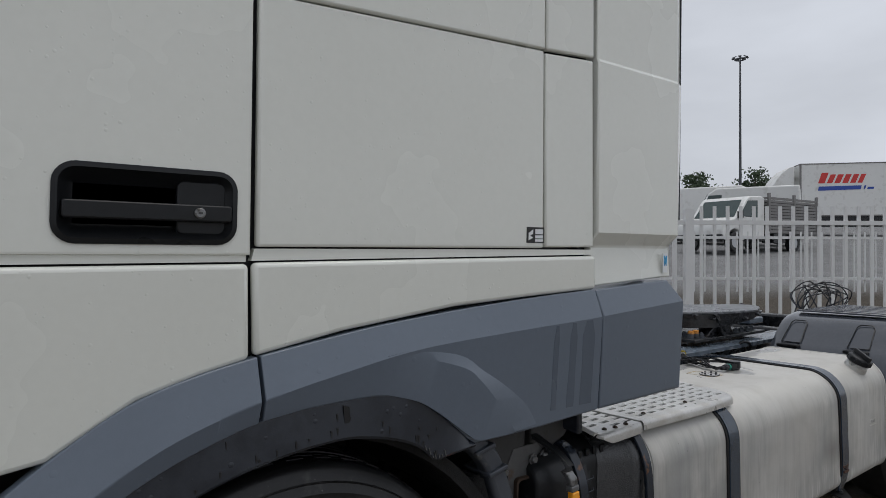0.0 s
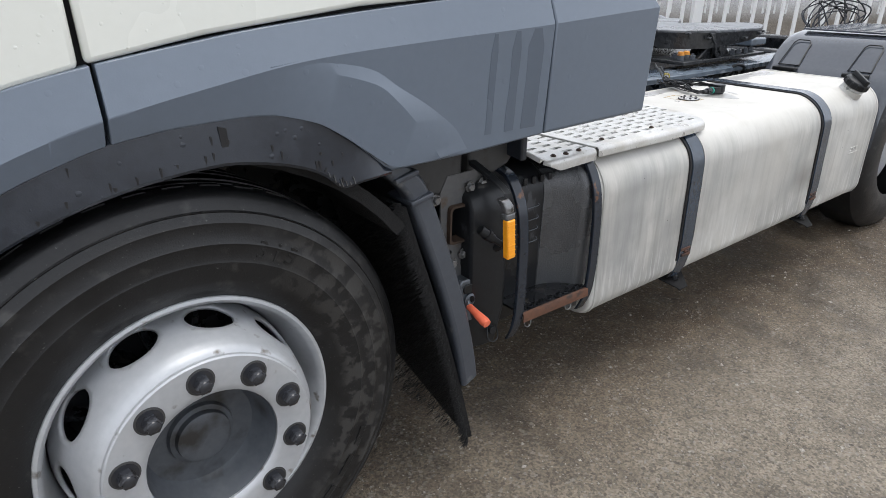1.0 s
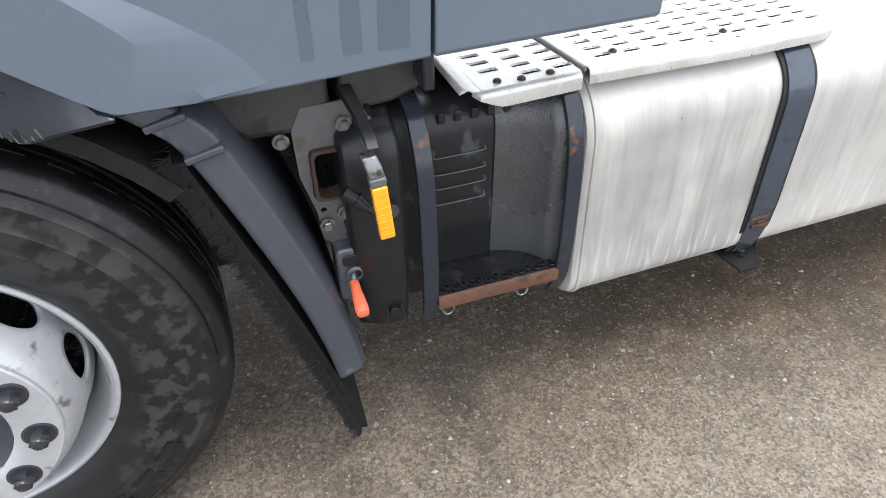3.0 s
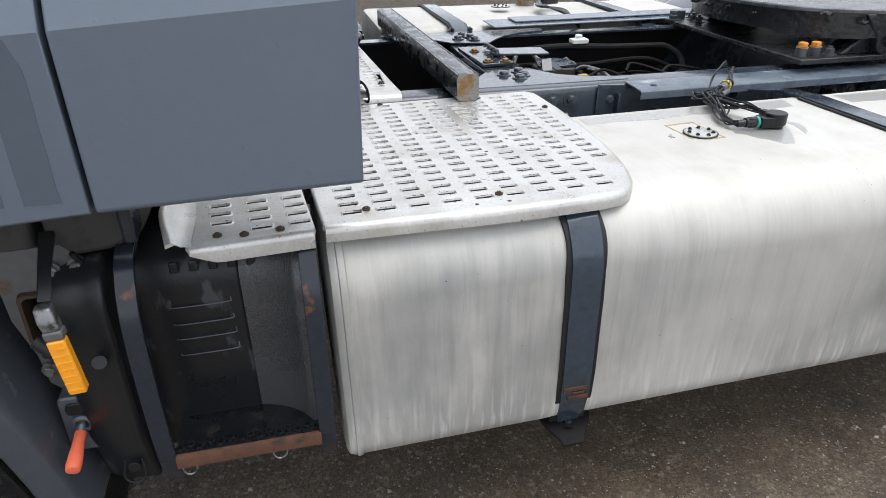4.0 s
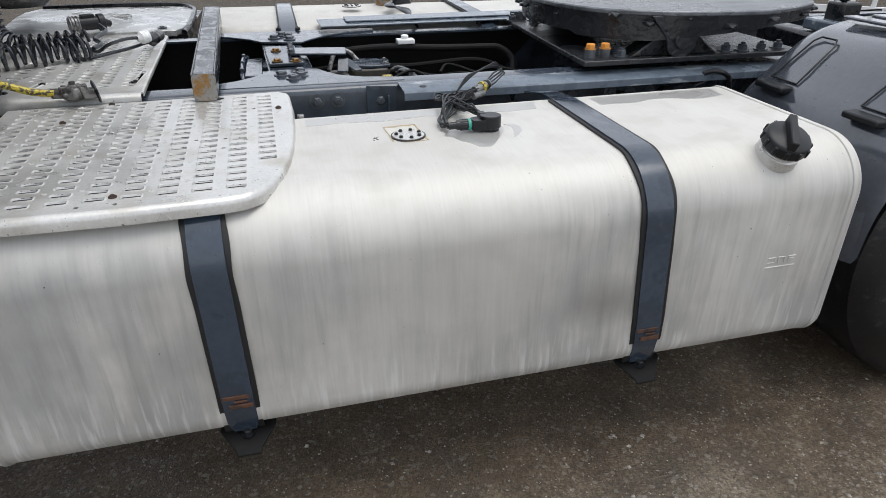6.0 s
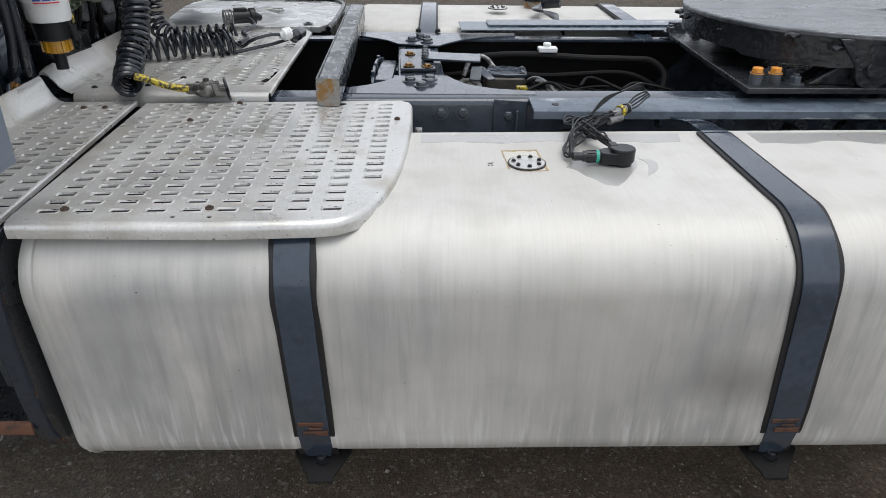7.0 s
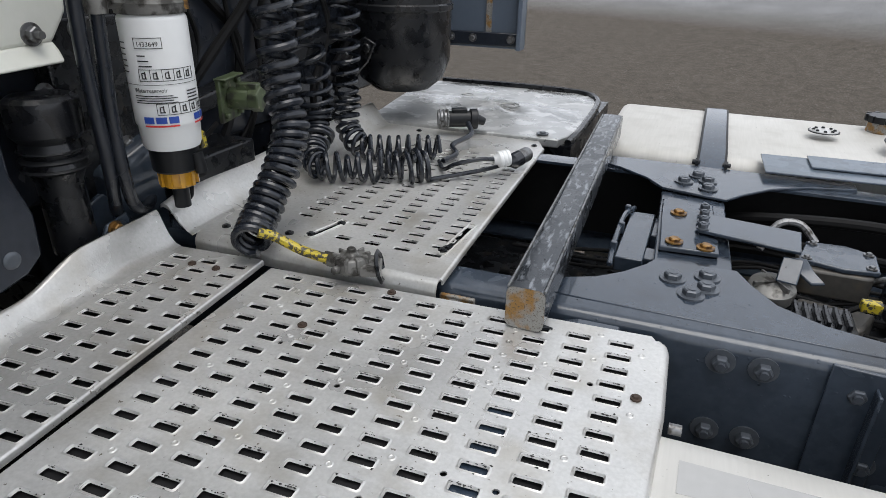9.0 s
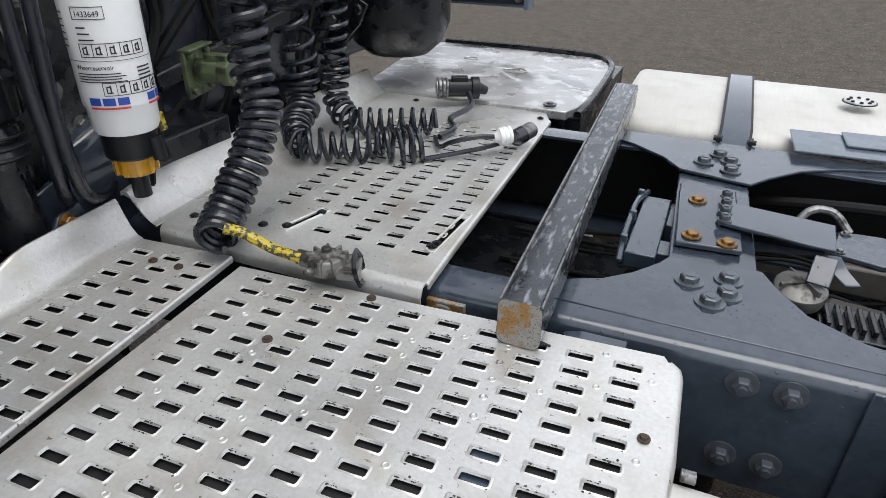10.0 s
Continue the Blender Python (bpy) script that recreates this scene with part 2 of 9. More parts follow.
def tank_material():
    """Bare aluminium sheet: cloudy, finely grained, with grey runs in patches, pale drip marks and a dark rub."""
    m = bpy.data.materials.new("tank_aluminium")
    m.use_nodes = True
    nt = m.node_tree
    b = nt.nodes["Principled BSDF"]
    co = nt.nodes.new("ShaderNodeTexCoord").outputs["Object"]
    cloud, _ = noise_fac(nt, co, 2.6, 0.32, 0.68, 5, (1.0, 1.0, 1.0))
    base = ramp_mix(nt, cloud, (0.56, 0.545, 0.507), (0.655, 0.644, 0.612))
    grain, grain_raw = noise_fac(nt, co, 190, 0.3, 0.7, 6, (1.0, 0.05, 0.03))
    base = ramp_mix(nt, times(nt, grain, 0.15), base, (0.36, 0.352, 0.332))
    blotch, _ = noise_fac(nt, co, 11, 0.47, 0.74, 8)
    base = ramp_mix(nt, times(nt, blotch, 0.34), base, (0.40, 0.385, 0.345))
    sep, pos = nt.nodes.new("ShaderNodeSeparateXYZ"), nt.nodes.new("ShaderNodeSeparateXYZ")
    nt.links.new(nt.nodes.new("ShaderNodeNewGeometry").outputs["Normal"], sep.inputs[0])
    nt.links.new(co, pos.inputs[0])
    upright = span(nt, sep.outputs[2], 0.8, 0.25)
    # grey runs, thick in some stretches and hardly there in others
    zone, _ = noise_fac(nt, co, 2.1, 0.42, 0.60, 4, (1.0, 0.2, 0.45))
    spray = nt.nodes.new("ShaderNodeMath")
    spray.operation, spray.use_clamp = "ADD", True
    nt.links.new(zone, spray.inputs[0])
    nt.links.new(span(nt, pos.outputs[0], 0.10, -0.30), spray.inputs[1])
    zone = spray.outputs[0]
    runs, _ = noise_fac(nt, co, 30, 0.46, 0.70, 8, (1.0, 0.1, 0.10))
    thin, _ = noise_fac(nt, co, 110, 0.52, 0.70, 8, (1.0, 0.1, 0.06))
    base = ramp_mix(nt, times(nt, times(nt, times(nt, runs, zone), upright), 0.46), base, (0.27, 0.265, 0.24))
    base = ramp_mix(nt, times(nt, times(nt, times(nt, thin, zone), upright), 0.26), base, (0.27, 0.265, 0.24))
    murk, _ = noise_fac(nt, co, 5.5, 0.36, 0.64, 6, (1.0, 1.0, 0.7))
    base = ramp_mix(nt, times(nt, times(nt, times(nt, murk, zone), upright), 0.58), base, (0.33, 0.335, 0.33))
    base = ramp_mix(nt, times(nt, times(nt, times(nt, murk, span(nt, pos.outputs[0], 0.05, -0.25)), upright), 0.40), base, (0.29, 0.295, 0.29))
    # pale drip marks along the lower part
    drip, _ = noise_fac(nt, co, 75, 0.52, 0.66, 8, (1.0, 0.1, 0.09))
    low = span(nt, pos.outputs[2], 0.52, 0.40)
    base = ramp_mix(nt, times(nt, times(nt, times(nt, drip, low), upright), 0.55), base, (0.74, 0.74, 0.72))
    # a dark rub on the side
    off = nt.nodes.new("ShaderNodeVectorMath")
    off.operation = "SUBTRACT"
    off.inputs[1].default_value = (0.865, 0.0, 0.535)
    nt.links.new(co, off.inputs[0])
    size = nt.nodes.new("ShaderNodeVectorMath")
    size.operation = "MULTIPLY"
    size.inputs[1].default_value = (1.0, 0.0, 1.5)
    nt.links.new(off.outputs[0], size.inputs[0])
    far = nt.nodes.new("ShaderNodeVectorMath")
    far.operation = "LENGTH"
    nt.links.new(size.outputs[0], far.inputs[0])
    rub = times(nt, times(nt, span(nt, far.outputs["Value"], 0.13, 0.01), upright), 0.55)
    base = ramp_mix(nt, rub, base, (0.20, 0.19, 0.17))
    # tar specks
    tar, _ = noise_fac(nt, co, 110, 0.775, 0.79, 2)
    base = ramp_mix(nt, tar, base, (0.06, 0.055, 0.05))
    nt.links.new(base, b.inputs["Base Color"])
    b.inputs["Metallic"].default_value = 0.50
    rr = nt.nodes.new("ShaderNodeMapRange")
    rr.inputs[3].default_value, rr.inputs[4].default_value = 0.64, 0.74
    nt.links.new(cloud, rr.inputs[0])
    nt.links.new(rr.outputs[0], b.inputs["Roughness"])
    bp = nt.nodes.new("ShaderNodeBump")
    bp.inputs["Strength"].default_value, bp.inputs["Distance"].default_value = 0.08, 0.001
    nt.links.new(grain_raw, bp.inputs["Height"])
    vo = nt.nodes.new("ShaderNodeTexVoronoi")
    vo.inputs["Scale"].default_value = 115.0
    nt.links.new(co, vo.inputs["Vector"])
    keep = nt.nodes.new("ShaderNodeSeparateColor")
    nt.links.new(vo.outputs["Color"], keep.inputs[0])
    big = nt.nodes.new("ShaderNodeMapRange")
    big.inputs[1].default_value, big.inputs[2].default_value, big.inputs[4].default_value = 0.80, 1.0, 0.30
    nt.links.new(keep.outputs[0], big.inputs[0])
    gap, root, dp = nt.nodes.new("ShaderNodeMath"), nt.nodes.new("ShaderNodeMath"), nt.nodes.new("ShaderNodeBump")
    gap.operation, gap.use_clamp, root.operation = "SUBTRACT", True, "SQRT"
    nt.links.new(big.outputs[0], gap.inputs[0])
    nt.links.new(vo.outputs["Distance"], gap.inputs[1])
    nt.links.new(gap.outputs[0], root.inputs[0])
    dp.inputs["Strength"].default_value, dp.inputs["Distance"].default_value = 0.35, 0.004
    nt.links.new(root.outputs[0], dp.inputs["Height"])
    nt.links.new(bp.outputs[0], dp.inputs["Normal"])
    nt.links.new(dp.outputs[0], b.inputs["Normal"])
    return m


M["tank"] = tank_material()
# wet sheet; the dark rail's reflection in the film is put into its grey
M["wet_tank"] = surface("wet_aluminium", (0.42, 0.413, 0.395), (0.48, 0.473, 0.455), (0.26, 0.36), metal=0.4, bump=0.02, bump_size=12)
M["plate_alu"] = surface("tread_aluminium", (0.49, 0.485, 0.464), (0.69, 0.684, 0.662), (0.28, 0.46), metal=0.50, big=5, fine=150, bump=0.35, bump_size=260,
                         stains=(0.16, 0.145, 0.12), stain_scale=120, stain_lo=0.68, stain_hi=0.72, drops=0.14, drop_scale=140, wet=0.25, wet_scale=6, grime=((0.34, 0.30, 0.23), 8.0, 0.50, 0.72, 0.55))
M["chassis"] = surface("chassis_paint", (0.028, 0.039, 0.055), (0.050, 0.064, 0.085), (0.16, 0.32), bump=0.1, bump_size=70, coat=0.4,
                       stains=(0.018, 0.023, 0.031), stain_scale=7, stain_lo=0.55, stain_hi=0.72, drops=0.6, drop_scale=120, wet=0.6, wet_scale=26)
M["strap"] = surface("strap_paint", (0.024, 0.036, 0.054), (0.038, 0.054, 0.077), (0.12, 0.26), bump=0.1, bump_size=100,
                     stains=(0.085, 0.05, 0.03), stain_scale=9, stain_lo=0.68, stain_hi=0.74, drops=0.4, drop_scale=120, coat=0.3, wet=0.8, wet_scale=14)
M["dark_metal"] = surface("dark_metal", (0.008, 0.009, 0.011), (0.019, 0.021, 0.024), (0.22, 0.5), metal=0.2, bump=0.3, bump_size=120,
                          stains=(0.045, 0.040, 0.034), stain_scale=24, stain_lo=0.6, stain_hi=0.7, spec=0.5, drops=0.4, drop_scale=130, wet=0.8)
M["box_black"] = surface("box_black", (0.009, 0.0098, 0.0115), (0.0165, 0.0178, 0.020), (0.24, 0.46), bump=0.35, bump_size=220,
                         stains=(0.055, 0.058, 0.064), stain_scale=13, stain_lo=0.63, stain_hi=0.69, stain_stretch=(1.6, 1, 0.7), spec=0.36)
M["rust"] = surface("rust", (0.055, 0.024, 0.014), (0.125, 0.050, 0.024), (0.6, 0.85), bump=0.5, bump_size=120, stains=(0.028, 0.018, 0.014), stain_scale=26, stain_lo=0.5, stain_hi=0.62)
M["rust_dark"] = surface("rust_dark", (0.030, 0.021, 0.016), (0.062, 0.036, 0.022), (0.6, 0.85), bump=0.4, bump_size=150)
M["cast_grey"] = surface("cast_grey_metal", (0.13, 0.128, 0.12), (0.24, 0.235, 0.22), (0.4, 0.6), metal=0.5, bump=0.4, bump_size=120, stains=(0.05, 0.047, 0.042), stain_scale=40, stain_lo=0.48, stain_hi=0.6)
M["cast_dark"] = surface("cast_dark_metal", (0.045, 0.043, 0.040), (0.10, 0.092, 0.08), (0.35, 0.6), metal=0.3, bump=0.5, bump_size=90, stains=(0.09, 0.078, 0.06), stain_scale=22, stain_lo=0.55, stain_hi=0.65)
M["clamp"] = surface("clamp_paint", (0.011, 0.015, 0.023), (0.021, 0.027, 0.038), (0.14, 0.28), bump=0.2, bump_size=120, stains=(0.13, 0.055, 0.022), stain_scale=13, stain_lo=0.63, stain_hi=0.67)
M["guard_grey"] = surface("rear_guard_plastic", (0.040, 0.046, 0.058), (0.058, 0.065, 0.079), (0.09, 0.18), coat=0.8, bump=0.06, bump_size=200, drops=0.5, drop_scale=60)
M["film"] = surface("pale_sticker_film", (0.54, 0.52, 0.46), (0.62, 0.60, 0.54), (0.4, 0.6), metal=0.2, fine=120, bump=0.1)
# wet paint with reflected sky coloured in: a lighter tone and pale patches
M["angle_wet"] = surface("wet_angle_sheen", (0.10, 0.125, 0.158), (0.135, 0.165, 0.20), (0.12, 0.3), bump=0.1, bump_size=60, stains=(0.30, 0.33, 0.36), stain_scale=9, stain_lo=0.60, stain_hi=0.64, stain_stretch=(0.4, 1, 1), drops=0.6, drop_scale=120, wet=0.9, wet_scale=20)
M["wet_skirt"] = surface("wet_grey_paint", (0.086, 0.107, 0.138), (0.098, 0.121, 0.154), (0.22, 0.32), bump=0.1, bump_size=120)
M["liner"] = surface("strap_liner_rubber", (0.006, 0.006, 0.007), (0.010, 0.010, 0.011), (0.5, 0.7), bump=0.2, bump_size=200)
M["bar_steel"] = surface("bar_steel", (0.028, 0.032, 0.038), (0.060, 0.066, 0.073), (0.22, 0.42), metal=0.3, fine=120, bump=0.5, bump_size=90,
                         stains=(0.23, 0.245, 0.265), stain_scale=80, stain_lo=0.54, stain_hi=0.66, stain_stretch=(1.3, 0.30, 1.3), drops=0.5, drop_scale=120, wet=0.7, wet_scale=18)
M["bar_end"] = surface("bar_end_rust", (0.22, 0.215, 0.20), (0.36, 0.35, 0.32), (0.5, 0.75), metal=0.3, fine=160, bump=0.5, bump_size=200, stains=(0.30, 0.165, 0.05), stain_scale=38, stain_lo=0.47, stain_hi=0.60, grime=((0.10, 0.075, 0.05), 320, 0.56, 0.62, 0.8))
M["bolt"] = surface("bolt_zinc", (0.16, 0.165, 0.17), (0.30, 0.30, 0.30), (0.3, 0.5), metal=0.7, bump=0.1, stains=(0.06, 0.055, 0.05), stain_scale=60, stain_lo=0.5, stain_hi=0.65)
M["bolt_dark"] = surface("bolt_painted", (0.055, 0.065, 0.08), (0.125, 0.137, 0.152), (0.25, 0.42), metal=0.3, bump=0.1)
M["bolt_gold"] = surface("bolt_yellow_zinc", (0.20, 0.105, 0.03), (0.36, 0.20, 0.055), (0.3, 0.5), metal=0.5, bump=0.1, stains=(0.09, 0.05, 0.025), stain_scale=70, stain_lo=0.48, stain_hi=0.6)
M["bolt_orange"] = surface("bolt_orange_cap", (0.62, 0.24, 0.03), (0.75, 0.32, 0.05), (0.4, 0.6), bump=0.1)
M["amber"] = surface("amber_lens", (0.85, 0.30, 0.01), (0.95, 0.40, 0.02), (0.12, 0.25), bump=0.4, bump_size=220, coat=0.6)
M["amber_bowl"] = surface("amber_bowl", (0.42, 0.20, 0.012), (0.6, 0.32, 0.03), (0.12, 0.22), bump=0.05, coat=0.5)
M["red_lever"] = surface("red_lever", (0.72, 0.13, 0.065), (0.80, 0.19, 0.10), (0.35, 0.5), bump=0.1)
M["yellow"] = surface("yellow_sleeve", (0.40, 0.31, 0.02), (0.56, 0.44, 0.035), (0.35, 0.5), bump=0.1, stains=(0.05, 0.045, 0.03), stain_scale=130, stain_lo=0.50, stain_hi=0.55)
M["green"] = surface("green_valve_paint", (0.055, 0.078, 0.036), (0.10, 0.125, 0.062), (0.3, 0.5), bump=0.3, stains=(0.030, 0.032, 0.022), stain_scale=34, stain_lo=0.5, stain_hi=0.62, grime=((0.24, 0.22, 0.16), 60, 0.62, 0.68, 0.8))
M["teal"] = surface("teal_ring", (0.02, 0.28, 0.20), (0.03, 0.34, 0.25), (0.4, 0.5))
M["white_paint"] = surface("white_paint", (0.70, 0.70, 0.68), (0.76, 0.76, 0.74), (0.35, 0.5), bump=0.05, stains=(0.5, 0.49, 0.46), stain_scale=3, stain_lo=0.55, stain_hi=0.8)
M["cream_bracket"] = surface("cream_bracket_paint", (0.68, 0.69, 0.62), (0.75, 0.75, 0.69), (0.3, 0.45), bump=0.08, stains=(0.30, 0.2, 0.12), stain_scale=12, stain_lo=0.66, stain_hi=0.74)
M["filter_white"] = surface("filter_white", (0.78, 0.79, 0.78), (0.83, 0.835, 0.83), (0.3, 0.42), bump=0.03)
M["ink"] = surface("ink_black", (0.03, 0.03, 0.03), (0.05, 0.05, 0.05), (0.5, 0.6), bump=0, spec=0.3)
M["ink_blue"] = surface("ink_blue", (0.02, 0.06, 0.32), (0.03, 0.08, 0.38), (0.4, 0.5), bump=0)
M["ink_red"] = surface("ink_red", (0.55, 0.03, 0.03), (0.62, 0.05, 0.04), (0.4, 0.5), bump=0)
M["ink_pale"] = surface("ink_pale", (0.72, 0.74, 0.75), (0.78, 0.79, 0.8), (0.4, 0.5), bump=0)
M["ink_cyan"] = surface("ink_cyan", (0.03, 0.28, 0.55), (0.05, 0.34, 0.62), (0.4, 0.5), bump=0)
M["residue"] = surface("old_sticker_residue", (0.34, 0.25, 0.12), (0.48, 0.40, 0.26), (0.5, 0.7), metal=0.1, fine=120, bump=0.1)
M["fence_white"] = surface("fence_white_paint", (0.66, 0.665, 0.66), (0.73, 0.73, 0.72), (0.4, 0.55), bump=0.05)
M["grey_tarp"] = surface("grey_body_panels", (0.16, 0.155, 0.15), (0.22, 0.215, 0.21), (0.5, 0.7), bump=0.2)
M["glass_dark"] = surface("van_glass", (0.03, 0.05, 0.05), (0.05, 0.075, 0.07), (0.05, 0.12), bump=0)
M["mast_grey"] = surface("mast_galvanised", (0.06, 0.065, 0.075), (0.09, 0.095, 0.10), (0.5, 0.6), metal=0.3, bump=0)
M["leaf"] = surface("tree_leaves", (0.035, 0.06, 0.03), (0.075, 0.105, 0.055), (0.6, 0.8), big=0.6, bump=0)
M["bark"] = surface("tree_bark", (0.06, 0.05, 0.04), (0.10, 0.085, 0.07), (0.7, 0.9))
M["stone"] = surface("pebble", (0.05, 0.042, 0.034), (0.46, 0.43, 0.38), (0.3, 0.6), big=60, fine=150, bump=0)
M["road_dirt"] = surface("wet_road_dirt", (0.008, 0.007, 0.006), (0.024, 0.021, 0.017), (0.3, 0.6), bump=0)
M["litter"] = surface("leaf_litter", (0.020, 0.015, 0.011), (0.045, 0.034, 0.024), (0.6, 0.8), bump=0)
M["grease"] = surface("grease_black", (0.012, 0.013, 0.014), (0.03, 0.032, 0.036), (0.14, 0.34), bump=0.9, bump_size=45, bump_depth=0.006, spec=0.5)
# scuffed greasy steel, its tone raised to hold the sky's sheen
M["worn_top"] = surface("worn_coupling_steel", (0.10, 0.107, 0.118), (0.23, 0.24, 0.255), (0.20, 0.40), metal=0.45, big=5, fine=45, bump=0.6, bump_size=50, bump_depth=0.003,
                        stains=(0.040, 0.043, 0.048), stain_scale=14, stain_lo=0.42, stain_hi=0.78, stain_stretch=(0.5, 1.3, 1))
M["aged_lid"] = surface("aged_aluminium_lid", (0.36, 0.365, 0.36), (0.50, 0.50, 0.49), (0.28, 0.45), metal=0.45, big=4, bump=0.45, bump_size=14, bump_depth=0.004,
                        stains=(0.25, 0.255, 0.25), stain_scale=7, stain_lo=0.52, stain_hi=0.64, grime=((0.66, 0.66, 0.65), 16, 0.56, 0.60, 0.7), wet=0.5, wet_scale=5)


def ground_material():
    m = bpy.data.materials.new("wet_asphalt")
    m.use_nodes = True
    nt = m.node_tree
    b = nt.nodes["Principled BSDF"]
    co = nt.nodes.new("ShaderNodeTexCoord").outputs["Object"]
    big, big_raw = noise_fac(nt, co, 1.3, 0.35, 0.65, 6)
    mid, mid_raw = noise_fac(nt, co, 7.0, 0.3, 0.7, 6)
    grit, grit_raw = noise_fac(nt, co, 170.0, 0.42, 0.68, 3)
    # ragged brown mud where trucks stand, their shade in it; paler washed asphalt beyond
    sep0 = nt.nodes.new("ShaderNodeSeparateXYZ")
    nt.links.new(co, sep0.inputs[0])
    off = nt.nodes.new("ShaderNodeMath")
    off.operation = "SUBTRACT"
    nt.links.new(sep0.outputs[1], off.inputs[0])
    off.inputs[1].default_value = 1.9
    far = nt.nodes.new("ShaderNodeMath")
    far.operation = "MULTIPLY"
    far.inputs[1].default_value = -1.0
    nt.links.new(off.outputs[0], far.inputs[0])
    lean = nt.nodes.new("ShaderNodeMath")
    lean.operation = "MULTIPLY_ADD"
    lean.inputs[1].default_value = -0.17
    nt.links.new(sep0.outputs[0], lean.inputs[0])
    nt.links.new(far.outputs[0], lean.inputs[2])
    ragged = nt.nodes.new("ShaderNodeMath")
    ragged.operation = "MULTIPLY_ADD"
    ragged.inputs[1].default_value = 1.1
    nt.links.new(big_raw, ragged.inputs[0])
    nt.links.new(lean.outputs[0], ragged.inputs[2])
    bed = nt.nodes.new("ShaderNodeMapRange")
    bed.inputs[1].default_value, bed.inputs[2].default_value = 2.35, 2.95
    nt.links.new(ragged.outputs[0], bed.inputs[0])
    beyond = nt.nodes.new("ShaderNodeMapRange")
    beyond.inputs[1].default_value, beyond.inputs[2].default_value, beyond.inputs[4].default_value = 2.2, 3.6, 0.16
    nt.links.new(sep0.outputs[1], beyond.inputs[0])
    both = nt.nodes.new("ShaderNodeMath")
    both.operation = "MAXIMUM"
    nt.links.new(bed.outputs[0], both.inputs[0])
    nt.links.new(beyond.outputs[0], both.inputs[1])
    shaded_mud = ramp_mix(nt, mid, (0.062, 0.044, 0.027), (0.124, 0.093, 0.061))
    pale = ramp_mix(nt, mid, (0.148, 0.124, 0.094), (0.222, 0.190, 0.148))
    base = ramp_mix(nt, both.outputs[0], shaded_mud, pale)
    damp, _ = noise_fac(nt, co, 3.1, 0.50, 0.66, 7)
    soak = nt.nodes.new("ShaderNodeMath")
    soak.operation = "MULTIPLY"
    soak.inputs[1].default_value = 0.6
    nt.links.new(damp, soak.inputs[0])
    base = ramp_mix(nt, soak.outputs[0], base, (0.050, 0.038, 0.026))
    # cleaner far-side grey asphalt; further out, wet sky reflection painted in as pale grey
    out1, out2 = nt.nodes.new("ShaderNodeMapRange"), nt.nodes.new("ShaderNodeMapRange")
    out1.inputs[1].default_value, out1.inputs[2].default_value = 2.4, 3.4
    out2.inputs[1].default_value, out2.inputs[2].default_value = 12.5, 15.0
    nt.links.new(sep0.outputs[1], out1.inputs[0])
    slant = nt.nodes.new("ShaderNodeMath")
    slant.operation = "MULTIPLY_ADD"
    slant.inputs[1].default_value = 0.6
    nt.links.new(sep0.outputs[0], slant.inputs[0])
    nt.links.new(sep0.outputs[1], slant.inputs[2])
    nt.links.new(slant.outputs[0], out2.inputs[0])
    near_grey = ramp_mix(nt, mid, (0.072, 0.062, 0.051), (0.100, 0.087, 0.073))
    sky_sheen_grey = ramp_mix(nt, big, (0.185, 0.186, 0.188), (0.235, 0.236, 0.238))
    base = ramp_mix(nt, out1.outputs[0], base, ramp_mix(nt, out2.outputs[0], near_grey, sky_sheen_grey))
    agg = nt.nodes.new("ShaderNodeTexVoronoi")
    agg.inputs["Scale"].default_value = 160.0
    nt.links.new(co, agg.inputs["Vector"])
    hs = nt.nodes.new("ShaderNodeSeparateColor")
    nt.links.new(agg.outputs["Color"], hs.inputs[0])
    val = nt.nodes.new("ShaderNodeMapRange")
    val.inputs[3].default_value, val.inputs[4].default_value = 0.60, 1.42
    nt.links.new(hs.outputs[2], val.inputs[0])
    hsv = nt.nodes.new("ShaderNodeHueSaturation")
    nt.links.new(val.outputs[0], hsv.inputs["Value"])
    nt.links.new(base, hsv.inputs["Color"])
    base = hsv.outputs[0]
    vo = nt.nodes.new("ShaderNodeTexVoronoi")
    vo.inputs["Scale"].default_value = 95.0
    nt.links.new(co, vo.inputs["Vector"])
    sep = nt.nodes.new("ShaderNodeSeparateColor")
    nt.links.new(vo.outputs["Color"], sep.inputs[0])
    chip = nt.nodes.new("ShaderNodeMapRange")
    chip.inputs[1].default_value, chip.inputs[2].default_value = 0.86, 1.0
    chip.inputs[4].default_value = 0.45
    nt.links.new(sep.outputs[0], chip.inputs[0])
    base = ramp_mix(nt, chip.outputs[0], base, (0.30, 0.285, 0.255))
    dark = nt.nodes.new("ShaderNodeMapRange")
    dark.inputs[1].default_value, dark.inputs[2].default_value = 0.8, 1.0
    dark.inputs[4].default_value = 0.55
    nt.links.new(sep.outputs[1], dark.inputs[0])
    base = ramp_mix(nt, dark.outputs[0], base, (0.035, 0.030, 0.025))
    nt.links.new(base, b.inputs["Base Color"])
    rg = nt.nodes.new("ShaderNodeMapRange")
    rg.inputs[3].default_value, rg.inputs[4].default_value = 0.60, 0.32
    dry, wetness = nt.nodes.new("ShaderNodeMath"), nt.nodes.new("ShaderNodeMath")
    dry.operation, dry.inputs[0].default_value = "SUBTRACT", 1.0
    wetness.operation = "MULTIPLY"
    nt.links.new(out1.outputs[0], dry.inputs[1])
    nt.links.new(dry.outputs[0], wetness.inputs[0])
    nt.links.new(damp, wetness.inputs[1])
    nt.links.new(wetness.outputs[0], rg.inputs[0])
